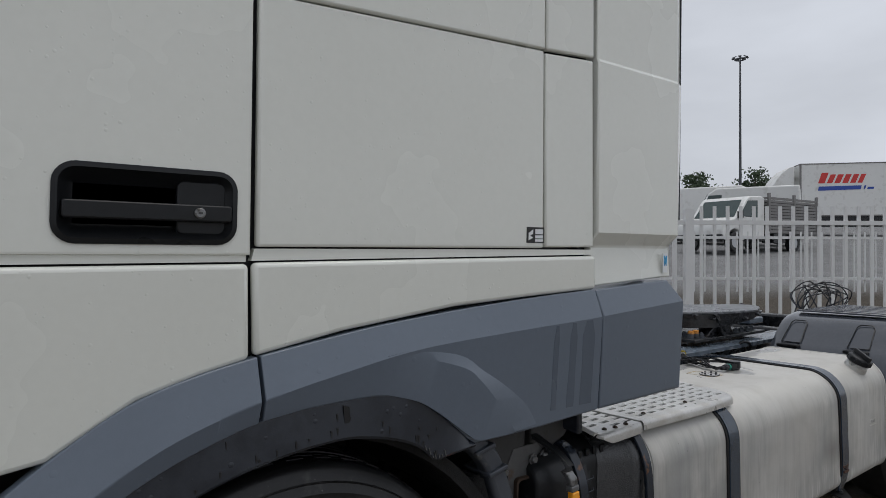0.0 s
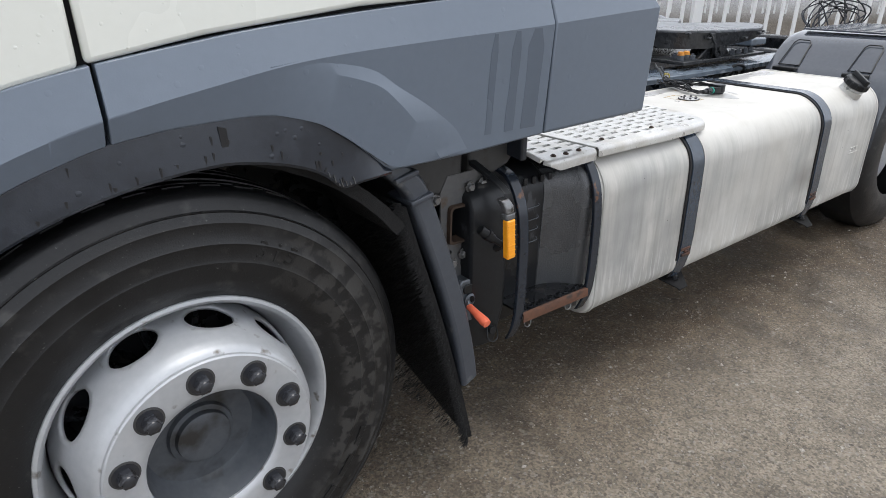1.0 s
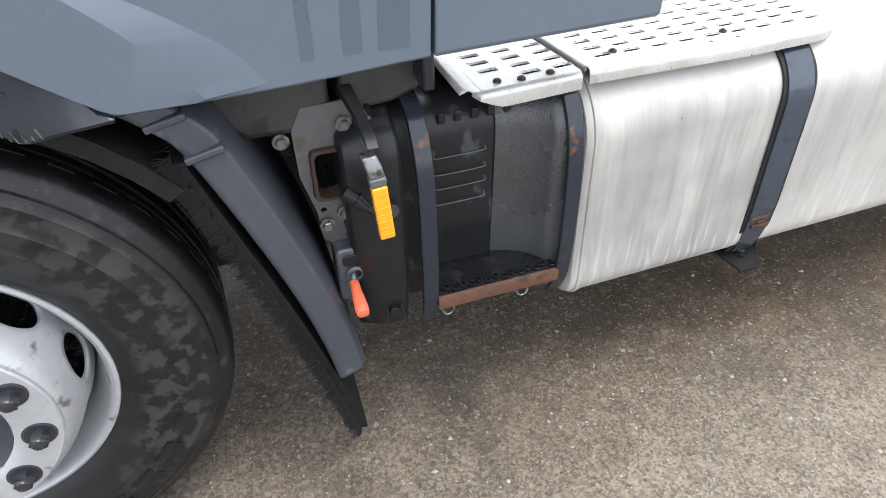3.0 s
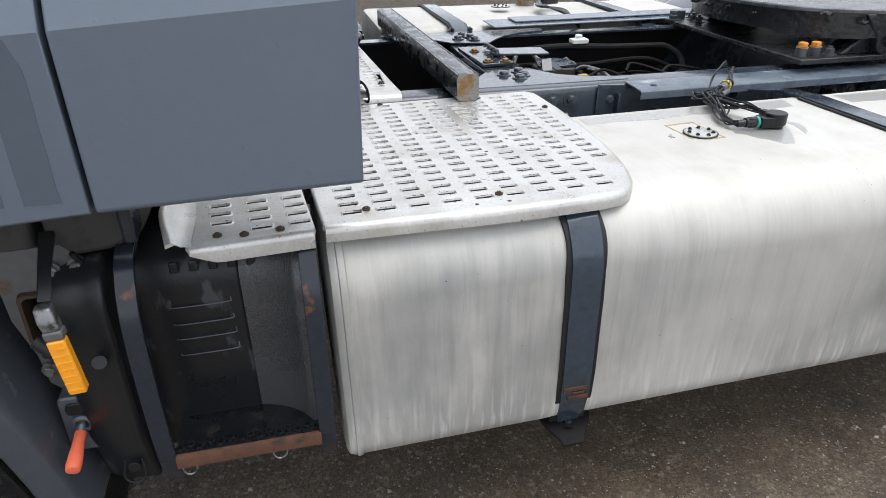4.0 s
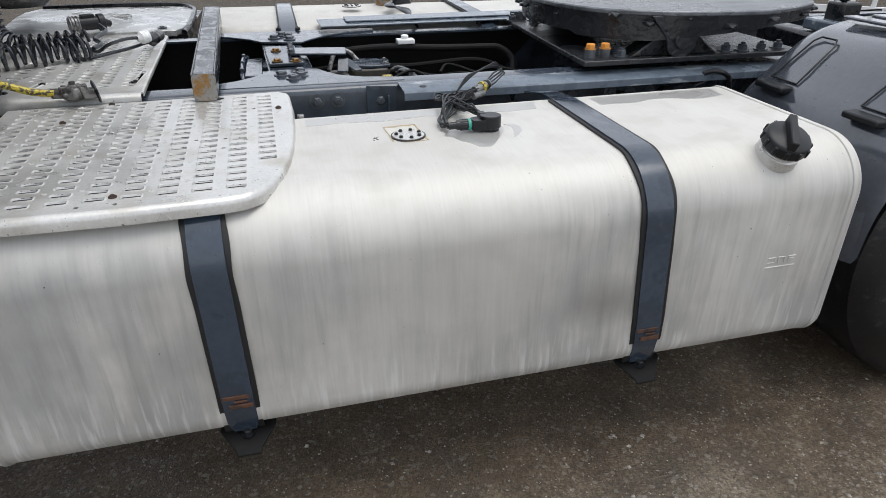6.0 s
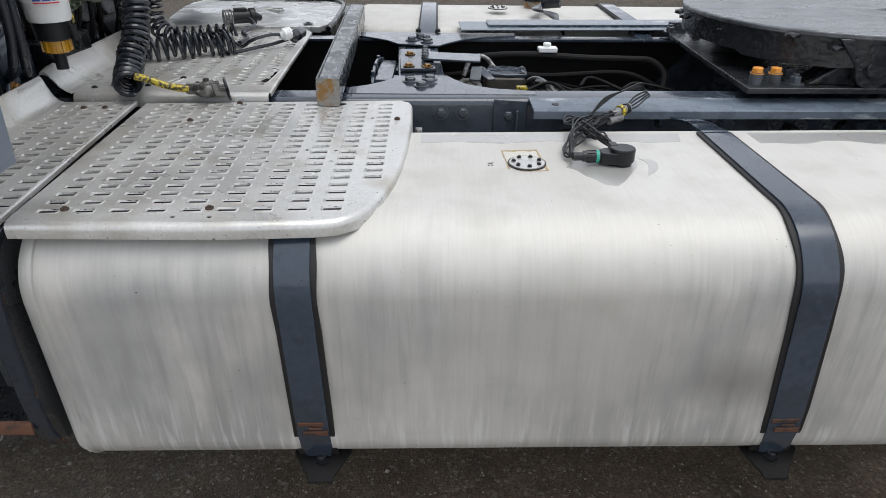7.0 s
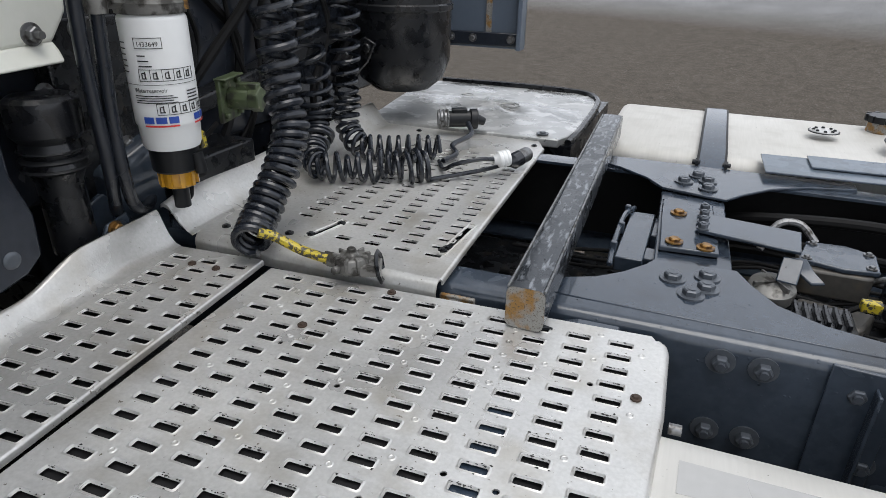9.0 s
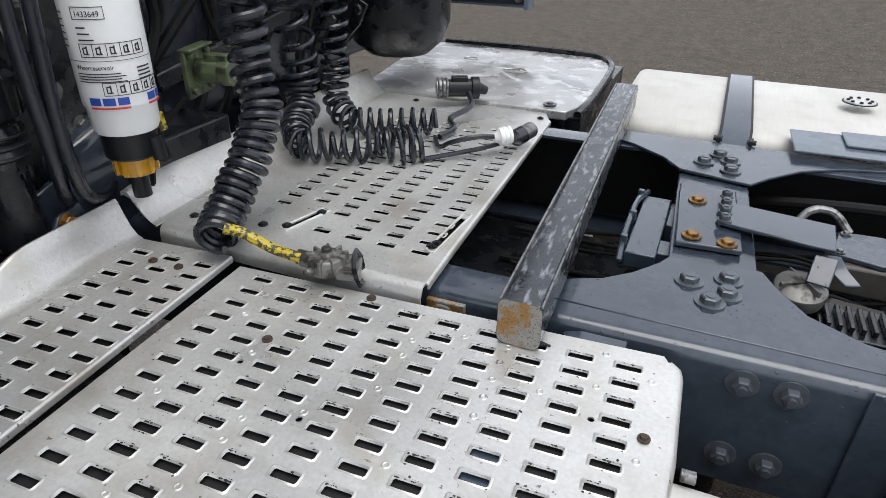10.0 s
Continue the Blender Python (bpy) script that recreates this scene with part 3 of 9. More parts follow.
    matt, gloss = nt.nodes.new("ShaderNodeMath"), nt.nodes.new("ShaderNodeMapRange")
    matt.operation = "MULTIPLY_ADD"
    matt.inputs[1].default_value = 0.35
    nt.links.new(out1.outputs[0], matt.inputs[0])
    nt.links.new(rg.outputs[0], matt.inputs[2])
    nt.links.new(matt.outputs[0], b.inputs["Roughness"])
    gloss.inputs[3].default_value, gloss.inputs[4].default_value = 0.42, 0.08
    nt.links.new(out1.outputs[0], gloss.inputs[0])
    nt.links.new(gloss.outputs[0], b.inputs["Specular IOR Level"])
    b1 = nt.nodes.new("ShaderNodeBump")
    b1.inputs["Strength"].default_value, b1.inputs["Distance"].default_value = 1.0, 0.007
    nt.links.new(grit_raw, b1.inputs["Height"])
    b2 = nt.nodes.new("ShaderNodeBump")
    b2.inputs["Strength"].default_value, b2.inputs["Distance"].default_value = 0.2, 0.012
    nt.links.new(mid_raw, b2.inputs["Height"])
    nt.links.new(b1.outputs[0], b2.inputs["Normal"])
    nt.links.new(b2.outputs[0], b.inputs["Normal"])
    return m


M["ground"] = ground_material()


# ---- building helpers ----
def part(name, bm, mat, parent=None, label="", at=None, smooth=35.0, bevel=0.0, segments=2, solid=0.0):
    """Links a bmesh as one mesh object under a thing or under a part."""
    me = bpy.data.meshes.new(name)
    bmesh.ops.recalc_face_normals(bm, faces=bm.faces)
    bm.to_mesh(me)
    bm.free()
    return mesh_part(name, me, mat, parent, label, at, smooth, bevel, segments, solid)


def mesh_part(name, me, mat, parent=None, label="", at=None, smooth=35.0, bevel=0.0, segments=2, solid=0.0):
    if mat:
        me.materials.clear()
        me.materials.append(M[mat])
    if smooth:
        for poly in me.polygons:
            poly.use_smooth = True
        me.set_sharp_from_angle(angle=radians(smooth))
    ob = new(name, me)
    if at is not None:
        ob.matrix_basis = at
    if parent:
        ob.parent = parent
    if solid:
        s = ob.modifiers.new("thickness", "SOLIDIFY")
        s.thickness, s.offset = solid, -1
    if bevel:
        b = ob.modifiers.new("edge", "BEVEL")
        b.width, b.segments, b.limit_method, b.angle_limit = bevel, segments, "ANGLE", radians(40)
        b.harden_normals = False
    if label:
        ob["label"] = label
    return ob


def again(ob, at, parent=None):
    """The same mesh once more at another pose."""
    o = new(ob.name.split(".")[0], ob.data)
    o.matrix_basis = at
    o.parent = parent or ob.parent
    for k in ("label",):
        if k in ob:
            o[k] = ob[k]
    return o


def thing(name, label, category, group="", at=None):
    ob = new(name)
    if at is not None:
        ob.matrix_basis = at
    return tagged(ob, label, category, group)


def box(bm, x0, x1, y0, y1, z0, z1, at=None):
    m = Matrix.LocRotScale(((x0 + x1) / 2, (y0 + y1) / 2, (z0 + z1) / 2), None, (x1 - x0, y1 - y0, z1 - z0))
    bmesh.ops.create_cube(bm, size=1, matrix=(at @ m) if at else m)
    return bm


def rod(bm, a, b, r, r2=None, seg=16, caps=True):
    a, b = Vector(a), Vector(b)
    m = Matrix.Translation((a + b) / 2) @ (b - a).to_track_quat("Z", "Y").to_matrix().to_4x4()
    bmesh.ops.create_cone(bm, cap_ends=caps, segments=seg, radius1=r, radius2=r if r2 is None else r2, depth=(b - a).length, matrix=m)
    return bm


def lathe(bm, prof, at=None, seg=48, close=False):
    """Turns (radius, height) points round the local z axis."""
    at = at or Matrix()
    rings = []
    for r, h in prof:
        if r < 1e-5:
            rings.append([bm.verts.new(at @ Vector((0, 0, h)))])
        else:
            rings.append([bm.verts.new(at @ Vector((r * math.cos(2 * math.pi * k / seg), r * math.sin(2 * math.pi * k / seg), h))) for k in range(seg)])
    pairs = list(zip(rings, rings[1:])) + ([(rings[-1], rings[0])] if close else [])
    for a, b in pairs:
        for k in range(seg):
            v = [a[k % len(a)], a[(k + 1) % len(a)], b[(k + 1) % len(b)], b[k % len(b)]]
            v = [x for n, x in enumerate(v) if x not in v[:n]]
            if len(v) > 2:
                bm.faces.new(v)
    return bm


def loft(bm, sections, closed=True, caps=True):
    rows = [[bm.verts.new(p) for p in s] for s in sections]
    n = len(rows[0])
    for a, b in zip(rows, rows[1:]):
        for k in range(n if closed else n - 1):
            bm.faces.new((a[k], a[(k + 1) % n], b[(k + 1) % n], b[k]))
    if caps and closed:
        bm.faces.new(rows[0])
        bm.faces.new(rows[-1][::-1])
    return bm


def smooth_path(pts, n=8):
    """A Catmull-Rom line through the points."""
    p = [Vector(q) for q in pts]
    p = [p[0] * 2 - p[1]] + p + [p[-1] * 2 - p[-2]]
    out = []
    for a, b, c, d in zip(p, p[1:], p[2:], p[3:]):
        for k in range(n):
            t = k / n
            out.append(0.5 * (2 * b + (c - a) * t + (2 * a - 5 * b + 4 * c - d) * t * t + (3 * b - a - 3 * c + d) * t**3))
    return out + [p[-2]]


def frames_along(line):
    """Tangent, side and up along a line, without twist."""
    tang = [(line[min(k + 1, len(line) - 1)] - line[max(k - 1, 0)]).normalized() for k in range(len(line))]
    side = tang[0].orthogonal().normalized()
    out = []
    for t in tang:
        side = (side - t * side.dot(t)).normalized()
        out.append((t, side, t.cross(side)))
    return out


def tube(bm, pts, r, seg=8, n=8, caps=True):
    line = smooth_path(pts, n) if n else [Vector(p) for p in pts]
    secs = []
    for p, (t, s, u) in zip(line, frames_along(line)):
        secs.append([p + r * (math.cos(2 * math.pi * k / seg) * s + math.sin(2 * math.pi * k / seg) * u) for k in range(seg)])
    return loft(bm, secs, True, caps)


def coil(bm, pts, pitches, radius, wire, per=18, seg=8, loose=0.0, hang=0.0):
    """A coiled hose round a line; its pitch goes from value to value along the line's length."""
    line = smooth_path(pts, 24)
    fr = frames_along(line)
    way = [0.0]
    for p, q in zip(line, line[1:]):
        way.append(way[-1] + (q - p).length)
    out, at, k, i = [], 0.0, 0, 0
    while at < way[-1]:
        while way[i + 1] < at:
            i += 1
        f = (at - way[i]) / max(1e-6, way[i + 1] - way[i])
        _, s, u = fr[i]
        ang = 2 * math.pi * k / per
        turn = Vector((k / per * 0.35, radius * 100, 0.5))
        rr = radius * (1 + max(0.0, 0.72 - at / way[-1]) + 0.5 * loose / radius * noise.noise(turn * 1.7))
        p = line[i].lerp(line[i + 1], f) + loose * noise.noise_vector(turn)
        out.append(p + rr * (math.cos(ang) * s + math.sin(ang) * u) - Vector((0, 0, hang * (0.5 + 0.5 * math.cos(ang)))))
        g = at / way[-1] * (len(pitches) - 1)
        j = min(int(g), len(pitches) - 2)
        at += (pitches[j] + (pitches[j + 1] - pitches[j]) * (g - j)) / per
        k += 1
    return tube(bm, out, wire, seg, 0)


def prism(bm, poly, a, b, axis="y"):
    """A flat polygon drawn out along an axis. poly: (x, z) for y, (x, y) for z, (y, z) for x."""
    def at(p, h):
        return {"y": (p[0], h, p[1]), "z": (p[0], p[1], h), "x": (h, p[0], p[1])}[axis]
    return loft(bm, [[at(p, a) for p in poly], [at(p, b) for p in poly]])


def arc(cx, cy, r, a0, a1, n=8, r2=None):
    return [(cx + r * math.cos(radians(a0 + (a1 - a0) * k / n)), cy + (r2 or r) * math.sin(radians(a0 + (a1 - a0) * k / n))) for k in range(n + 1)]


def round_rect(x0, x1, y0, y1, r, n=5):
    return arc(x1 - r, y0 + r, r, -90, 0, n) + arc(x1 - r, y1 - r, r, 0, 90, n) + arc(x0 + r, y1 - r, r, 90, 180, n) + arc(x0 + r, y0 + r, r, 180, 270, n)


def inside(poly, x, y):
    hit = False
    for (x0, y0), (x1, y1) in zip(poly, poly[1:] + poly[:1]):
        if (y0 > y) != (y1 > y) and x < (x1 - x0) * (y - y0) / (y1 - y0) + x0:
            hit = not hit
    return hit


def punched(outline, holes, thick, edge=0.0):
    """A mesh of a flat sheet in xy with holes through it; its top lies at z = 0."""
    if not edge:
        loops = [outline, *holes]
        pts, rims_ = [], []
        for loop in loops:
            n = len(pts)
            pts += [Vector(p) for p in loop]
            rims_ += [(n + k, n + (k + 1) % len(loop)) for k in range(len(loop))]
        tv, te, tf, *_ = geometry.delaunay_2d_cdt(pts, rims_, [], 0, 1e-6)
        spans = [(min(x for x, _ in h), max(x for x, _ in h), min(y for _, y in h), max(y for _, y in h), h) for h in holes]
        keep = []
        for f in tf:
            c = sum((tv[k] for k in f), Vector((0, 0))) / len(f)
            if inside(outline, c.x, c.y) and not any(a < c.x < b and d < c.y < e and inside(h, c.x, c.y) for a, b, d, e, h in spans):
                keep.append(f)
        count = {}
        for f in keep:
            for a, b in zip(f, list(f[1:]) + [f[0]]):
                count[frozenset((a, b))] = count.get(frozenset((a, b)), 0) + 1
        n = len(tv)
        faces = [tuple(f) for f in keep] + [tuple(k + n for k in reversed(f)) for f in keep]
        for f in keep:
            for a, b in zip(f, list(f[1:]) + [f[0]]):
                if count[frozenset((a, b))] == 1:
                    faces.append((b, a, a + n, b + n))
        me = bpy.data.meshes.new("sheet")
        me.from_pydata([(v.x, v.y, 0.0) for v in tv] + [(v.x, v.y, -thick) for v in tv], [], faces)
        return me
    cu = bpy.data.curves.new("sheet", "CURVE")
    cu.dimensions, cu.fill_mode, cu.extrude = "2D", "BOTH", thick / 2 - edge
    cu.bevel_depth, cu.bevel_resolution = edge, 1
    for loop in (outline, *holes):
        sp = cu.splines.new("POLY")
        sp.points.add(len(loop) - 1)
        for q, (x, y) in zip(sp.points, loop):
            q.co = (x, y, 0, 1)
        sp.use_cyclic_u = True
    ob = bpy.data.objects.new("sheet", cu)
    scene.collection.objects.link(ob)
    me = bpy.data.meshes.new_from_object(ob.evaluated_get(bpy.context.evaluated_depsgraph_get()))
    bpy.data.objects.remove(ob)
    bpy.data.curves.remove(cu)
    me.transform(Matrix.Translation((0, 0, -thick / 2)))
    return me


def words(text, size, at, depth=0.0004):
    """Built-in letters as a mesh, lying in the pose's xy plane."""
    cu = bpy.data.curves.new("words", "FONT")
    cu.body, cu.size, cu.extrude, cu.align_x = text, size, depth, "LEFT"
    ob = bpy.data.objects.new("words", cu)
    scene.collection.objects.link(ob)
    me = bpy.data.meshes.new_from_object(ob.evaluated_get(bpy.context.evaluated_depsgraph_get()))
    bpy.data.objects.remove(ob)
    bpy.data.curves.remove(cu)
    me.transform(at)
    return me


def hex_bolt(bm, at, r=0.011, h=0.009, washer=0.017, stud=0.0):
    """A flanged hexagon bolt standing on the pose's xy plane."""
    lathe(bm, [(0, 0.003), (washer, 0.003), (washer, 0.0)], at, 20)
    six = [(r * math.cos(math.pi * k / 3), r * math.sin(math.pi * k / 3)) for k in range(6)]
    loft(bm, [[at @ Vector((x, y, 0.002)) for x, y in six], [at @ Vector((x, y, h)) for x, y in six],
              [at @ Vector((x * 0.82, y * 0.82, h + 0.002)) for x, y in six]])
    if stud:
        rod(bm, at @ Vector((0, 0, h)), at @ Vector((0, 0, h + stud)), r * 0.5, seg=10)
    return bm


def bolts(name, mat, spots, parent, at=None, r=0.011, h=0.012, washer=0.017, stud=0.0, label=""):
    """Alike bolts as parts that share one mesh."""
    one = None
    for p, turn in spots:
        m = Matrix.Translation(p) @ turn
        m = at @ m if at else m
        if one is None:
            b = bmesh.new()
            hex_bolt(b, Matrix(), r, h, washer, stud)
            one = part(name, b, mat, parent, label, m)
        else:
            again(one, m, parent)


def split_parts(name, bm, mat, parent, label="", bevel=0.0, smooth=35.0):
    """Links every separate piece of a bmesh as a part of its own."""
    bmesh.ops.recalc_face_normals(bm, faces=bm.faces)
    bm.verts.index_update()
    seen = set()
    for v0 in bm.verts:
        if v0.index in seen:
            continue
        island, todo = [], [v0]
        seen.add(v0.index)
        while todo:
            v = todo.pop()
            island.append(v)
            for e in v.link_edges:
                w = e.other_vert(v)
                if w.index not in seen:
                    seen.add(w.index)
                    todo.append(w)
        number = {v.index: k for k, v in enumerate(island)}
        faces = {f for v in island for f in v.link_faces}
        me = bpy.data.meshes.new(name)
        me.from_pydata([tuple(v.co) for v in island], [], [[number[v.index] for v in f.verts] for f in sorted(faces, key=lambda f: min(number[v.index] for v in f.verts))])
        mesh_part(name, me, mat, parent, label, None, smooth, bevel)
    bm.free()


def built():
    return {o.name for o in scene.objects}


def settle(before, m):
    """Shifts all that was built since: plain meshes by the whole matrix, placed repeats by its shift alone."""
    for o in scene.objects:
        if o.name in before or o.type != "MESH" or (o.parent and o.parent.name not in before and o.parent.matrix_basis != Matrix()):
            continue
        if o.matrix_basis == Matrix():
            o.data.transform(m)
        else:
            o.matrix_basis = Matrix.Translation(m @ o.matrix_basis.translation) @ o.matrix_basis.to_3x3().to_4x4()


def sit(x, z, y):
    """x and z as sums of a constant and parts of x and z; y as a shift."""
    return Matrix(((x[1], 0, x[2], x[0]), (0, 1, 0, y), (z[1], 0, z[2], z[0]), (0, 0, 0, 1)))


UP = Matrix()
OUT = pose(0, 0, 0, 90, 0, 0)  # local z looks along -y


# ---- ground ----
bm = bmesh.new()
AX, FD = Vector((0.607, 0.7945, 0)), Vector((0.7945, -0.607, 0))
EYE0 = Vector((-2.276, -1.246, 0))


def rise(depth):
    """The yard lies level round the truck and climbs gently beyond it."""
    return 0.0 if depth < 6 else 0.0071 * (depth - 6) ** 2 if depth < 12 else 0.2556 + 0.121 * (depth - 12) if depth < 20 else 1.2236 + 0.076 * (depth - 20)


loft(bm, [[tuple(EYE0 + AX * d + FD * a + Vector((0, 0, rise(d)))) for a in (-500, -60, -15, 0, 15, 60, 500)] for d in (-400, -60, -20, -5, 0, 3, 7, 8, 9, 10, 11, 12, 13, 14, 15, 16, 17, 18.5, 20, 22, 25, 45, 90, 200, 600)], False, False)
ground = tagged(part("ground", bm, "ground", smooth=0), "wet brown-grey asphalt yard with grit and damp patches", "ground", kind="structure")

# ---- the truck ----
truck = thing("truck", "white tractor truck with grey skirts on a wet yard", "truck")
RAIL = Matrix.Translation((0.3, 0.86, 0)) @ pose(0, 0, 0, 1.4, 0, 1.5) @ Matrix.Translation((-0.3, -0.86, 0))

# -- cab side: white panels with black seams between them --
before = built()
bm = bmesh.new()
box(bm, -3.6, -0.95, -0.028, 0.012, 1.12, 2.6)
part("cab_body", bm, "cab_seam", truck, "black inner body behind the white panels", bevel=0.008)
bm = bmesh.new()
box(bm, -3.6, -1.052, 0.014, 2.55, 1.12, 1.16)
part("cab_floor", bm, "duct_grey", truck, "plain grey cab floor", bevel=0.008)
bm = bmesh.new()
box(bm, -3.62, -0.93, -0.050, 2.57, 2.602, 2.64)
part("roof", bm, "cab_paint", truck, "plain white cab roof", bevel=0.02, segments=3)
bm = bmesh.new()
box(bm, -3.62, -3.602, -0.050, 2.57, 0.55, 2.60)
part("front_panel", bm, "cab_paint", truck, "plain white cab front", bevel=0.008)
bm = bmesh.new()
box(bm, -3.60, -0.95, 2.552, 2.57, 1.12, 2.60)
part("far_side_panel", bm, "cab_paint", truck, "plain white cab side", bevel=0.008)
bm = bmesh.new()
box(bm, -3.598, -3.402, -0.050, -0.030, 0.90, 2.60)
part("front_corner", bm, "cab_paint", truck, "plain white cab corner", bevel=0.008)
FACE = -0.052


def flat_panel(name, poly, y0, y1, mat, label="", bevel=0.006):
    bm = bmesh.new()
    prism(bm, poly, y0, y1)
    return part(name, bm, mat, truck, label, bevel=bevel, segments=3)


# the door, with a hollow for its handle
HX0, HX1, HZ0, HZ1 = -2.162, -1.876, 1.425, 1.552
me = punched([(-3.4, 1.408), (-1.8495, 1.408), (-1.8595, 2.6), (-3.4, 2.6)], [round_rect(HX0, HX1, HZ0, HZ1, 0.032, 6)], 0.02, 0.004)
me.transform(pose(0, FACE, 0, 90, 0, 0))
door = mesh_part("door", me, "cab_paint", truck, "white cab door with a black handle")
bm = bmesh.new()
rr = [round_rect(HX0 - o, HX1 + o, HZ0 - o, HZ1 + o, 0.032 + o, 6) for o in (0.003, -0.006, -0.020, -0.030)]
loft(bm, [[(x, y, z) for x, z in r] for r, y in zip(rr, (FACE - 0.003, FACE - 0.005, FACE + 0.016, FACE + 0.024))], True, False)
bm.faces.new([bm.verts.new((x, FACE + 0.024, z)) for x, z in rr[-1]])
part("handle_bowl", bm, "black_gloss", door, "black recessed handle bowl")
bm = bmesh.new()
prism(bm, round_rect(-2.150, -1.884, 1.463, 1.493, 0.005, 3), FACE - 0.008, FACE + 0.010)
part("door_handle", bm, "black_gloss", door, "black pull bar", bevel=0.003)
bm = bmesh.new()
prism(bm, round_rect(-1.975, -1.890, 1.440, 1.536, 0.012, 3), FACE + 0.010, FACE + 0.024)
part("handle_block", bm, "black_gloss", door, bevel=0.003)
bm = bmesh.new()
lathe(bm, [(0, 0.014), (0.007, 0.014), (0.0095, 0.012), (0.010, 0.0), (0.010, -0.005)], Matrix.Translation((-1.941, FACE, 1.478)) @ OUT, 24)
part("lock_cylinder", bm, "bolt", door, "bright key lock")
bm = bmesh.new()
box(bm, -1.9445, -1.9375, FACE - 0.0145, FACE - 0.013, 1.4765, 1.4795)
part("key_slot", bm, "ink", door)

# the door's lower half
flat_panel("lower_door", [(-3.4, 0.9), (-2.16, 1.08), (-2.034, 1.158), (-1.93, 1.19), (-1.845, 1.210), (-1.8495, 1.388), (-3.4, 1.376)], FACE - 0.006, FACE + 0.02, "cab_paint",
           "white lower door half", 0.01)
# side panels behind the door
slope = [(-1.839, 1.902), (-1.075, 1.951)]
flat_panel("side_panel", [(-1.834, 1.420), (-1.0685, 1.424), (-1.0755, 1.944), slope[0]], FACE, FACE + 0.02, "cab_paint", "white sleeper side panel")
flat_panel("upper_side_panel", [(-1.8395, 1.9045), (-1.0755, 1.9465), (-1.083, 2.6), (-1.848, 2.6)], FACE - 0.004, FACE + 0.02, "cab_paint", "white panel above the slanting crease")
flat_panel("seam_strip", [(-1.0615, 1.426), (-0.868, 1.428), (-0.8785, 1.955), (-1.0685, 1.940)], FACE + 0.001, FACE + 0.02, "cab_paint", "narrow white panel")
flat_panel("upper_seam_strip", [(-1.0685, 1.947), (-0.8785, 1.962), (-0.889, 2.6), (-1.076, 2.6)], FACE - 0.002, FACE + 0.02, "cab_paint", "narrow white upper panel")
flat_panel("sill_panel", [(-1.836, 1.214), (-1.656, 1.248), (-1.363, 1.285), (-1.1, 1.300), (-0.864, 1.311), (-0.866, 1.404), (-1.8425, 1.390)], FACE - 0.006, FACE + 0.02, "cab_paint", "white sill panel", 0.01)
# the side collar behind the cab, thicker, with a slanting lower lip
bm = bmesh.new()
secs = []
for x, top in ((-0.8615, 0), (-0.47, 0), (-0.436, 0)):
    o = 0.012 if x > -0.45 else 0.0
    secs.append([(x, FACE + o, 2.6), (x, FACE + o, 1.965), (x, FACE - 0.006 + o, 1.955), (x - o, FACE - 0.006 + o, 1.470), (x - o - 0.03 * (x > -0.5), FACE + 0.022, 1.432),
                 (x - 0.045 * (x > -0.5), FACE + 0.012, 1.337 - 0.02 * (x < -0.8)), (x - 0.045 * (x > -0.5), FACE + 0.045, 1.337 - 0.02 * (x < -0.8)), (x, FACE + 0.045, 1.5), (x, FACE + 0.045, 2.6)])
loft(bm, secs)
collar = part("side_collar", bm, "cab_paint", truck, "white side air deflector", bevel=0.005, smooth=10)
bm = bmesh.new()
box(bm, -0.442, -0.4395, FACE + 0.006, FACE + 0.05, 1.52, 2.6)
part("collar_edge_seal", bm, "dark_trim", collar)
# small stickers, with plain marks in place of writing
bm = bmesh.new()
box(bm, -1.132, -1.070, FACE - 0.0012, FACE, 1.437, 1.478)
sticker = part("sticker", bm, "ink", truck, "small black and white dealer sticker", smooth=0)
bm = bmesh.new()
for x0, x1, z0, z1 in ((-1.102, -1.074, 1.460, 1.473), (-1.102, -1.074, 1.449, 1.457), (-1.102, -1.074, 1.4405, 1.447)):
    box(bm, x0, x1, FACE - 0.0018, FACE - 0.001, z0, z1)
prism(bm, [(-1.126, 1.462), (-1.110, 1.472), (-1.110, 1.461), (-1.120, 1.456), (-1.110, 1.450), (-1.126, 1.444)], FACE - 0.0018, FACE - 0.001)
part("sticker_marks", bm, "ink_pale", sticker, smooth=0)
bm = bmesh.new()
box(bm, -0.530, -0.508, -0.047, -0.0445, 1.352, 1.412)
mark = part("sticker", bm, "ink_pale", truck, "small white sticker with a blue sign", smooth=0)
bm = bmesh.new()
prism(bm, [(-0.527, 1.405), (-0.522, 1.405), (-0.519, 1.392), (-0.516, 1.405), (-0.511, 1.405), (-0.514, 1.372), (-0.519, 1.382), (-0.524, 1.372)], -0.0485, -0.0465)
part("sticker_sign", bm, "ink_cyan", mark, smooth=0)
# narrow ledges in the sill groove
bm = bmesh.new()
prism(bm, [(-1.842, 1.3935), (-0.867, 1.4075), (-0.867, 1.4215), (-1.836, 1.4165)], FACE + 0.006, FACE + 0.03)
part("sill_ledge", bm, "cab_paint", truck, "narrow white ledge in the sill groove")
bm = bmesh.new()
prism(bm, [(-3.4, 1.380), (-1.852, 1.3915), (-1.852, 1.4045), (-3.4, 1.404)], FACE + 0.006, FACE + 0.03)
part("sill_ledge", bm, "cab_paint", truck)

settle(before, sit((0.0172, 1.0182, 0.0163), (0.0119, 0.0011, 1.0079), -0.025))

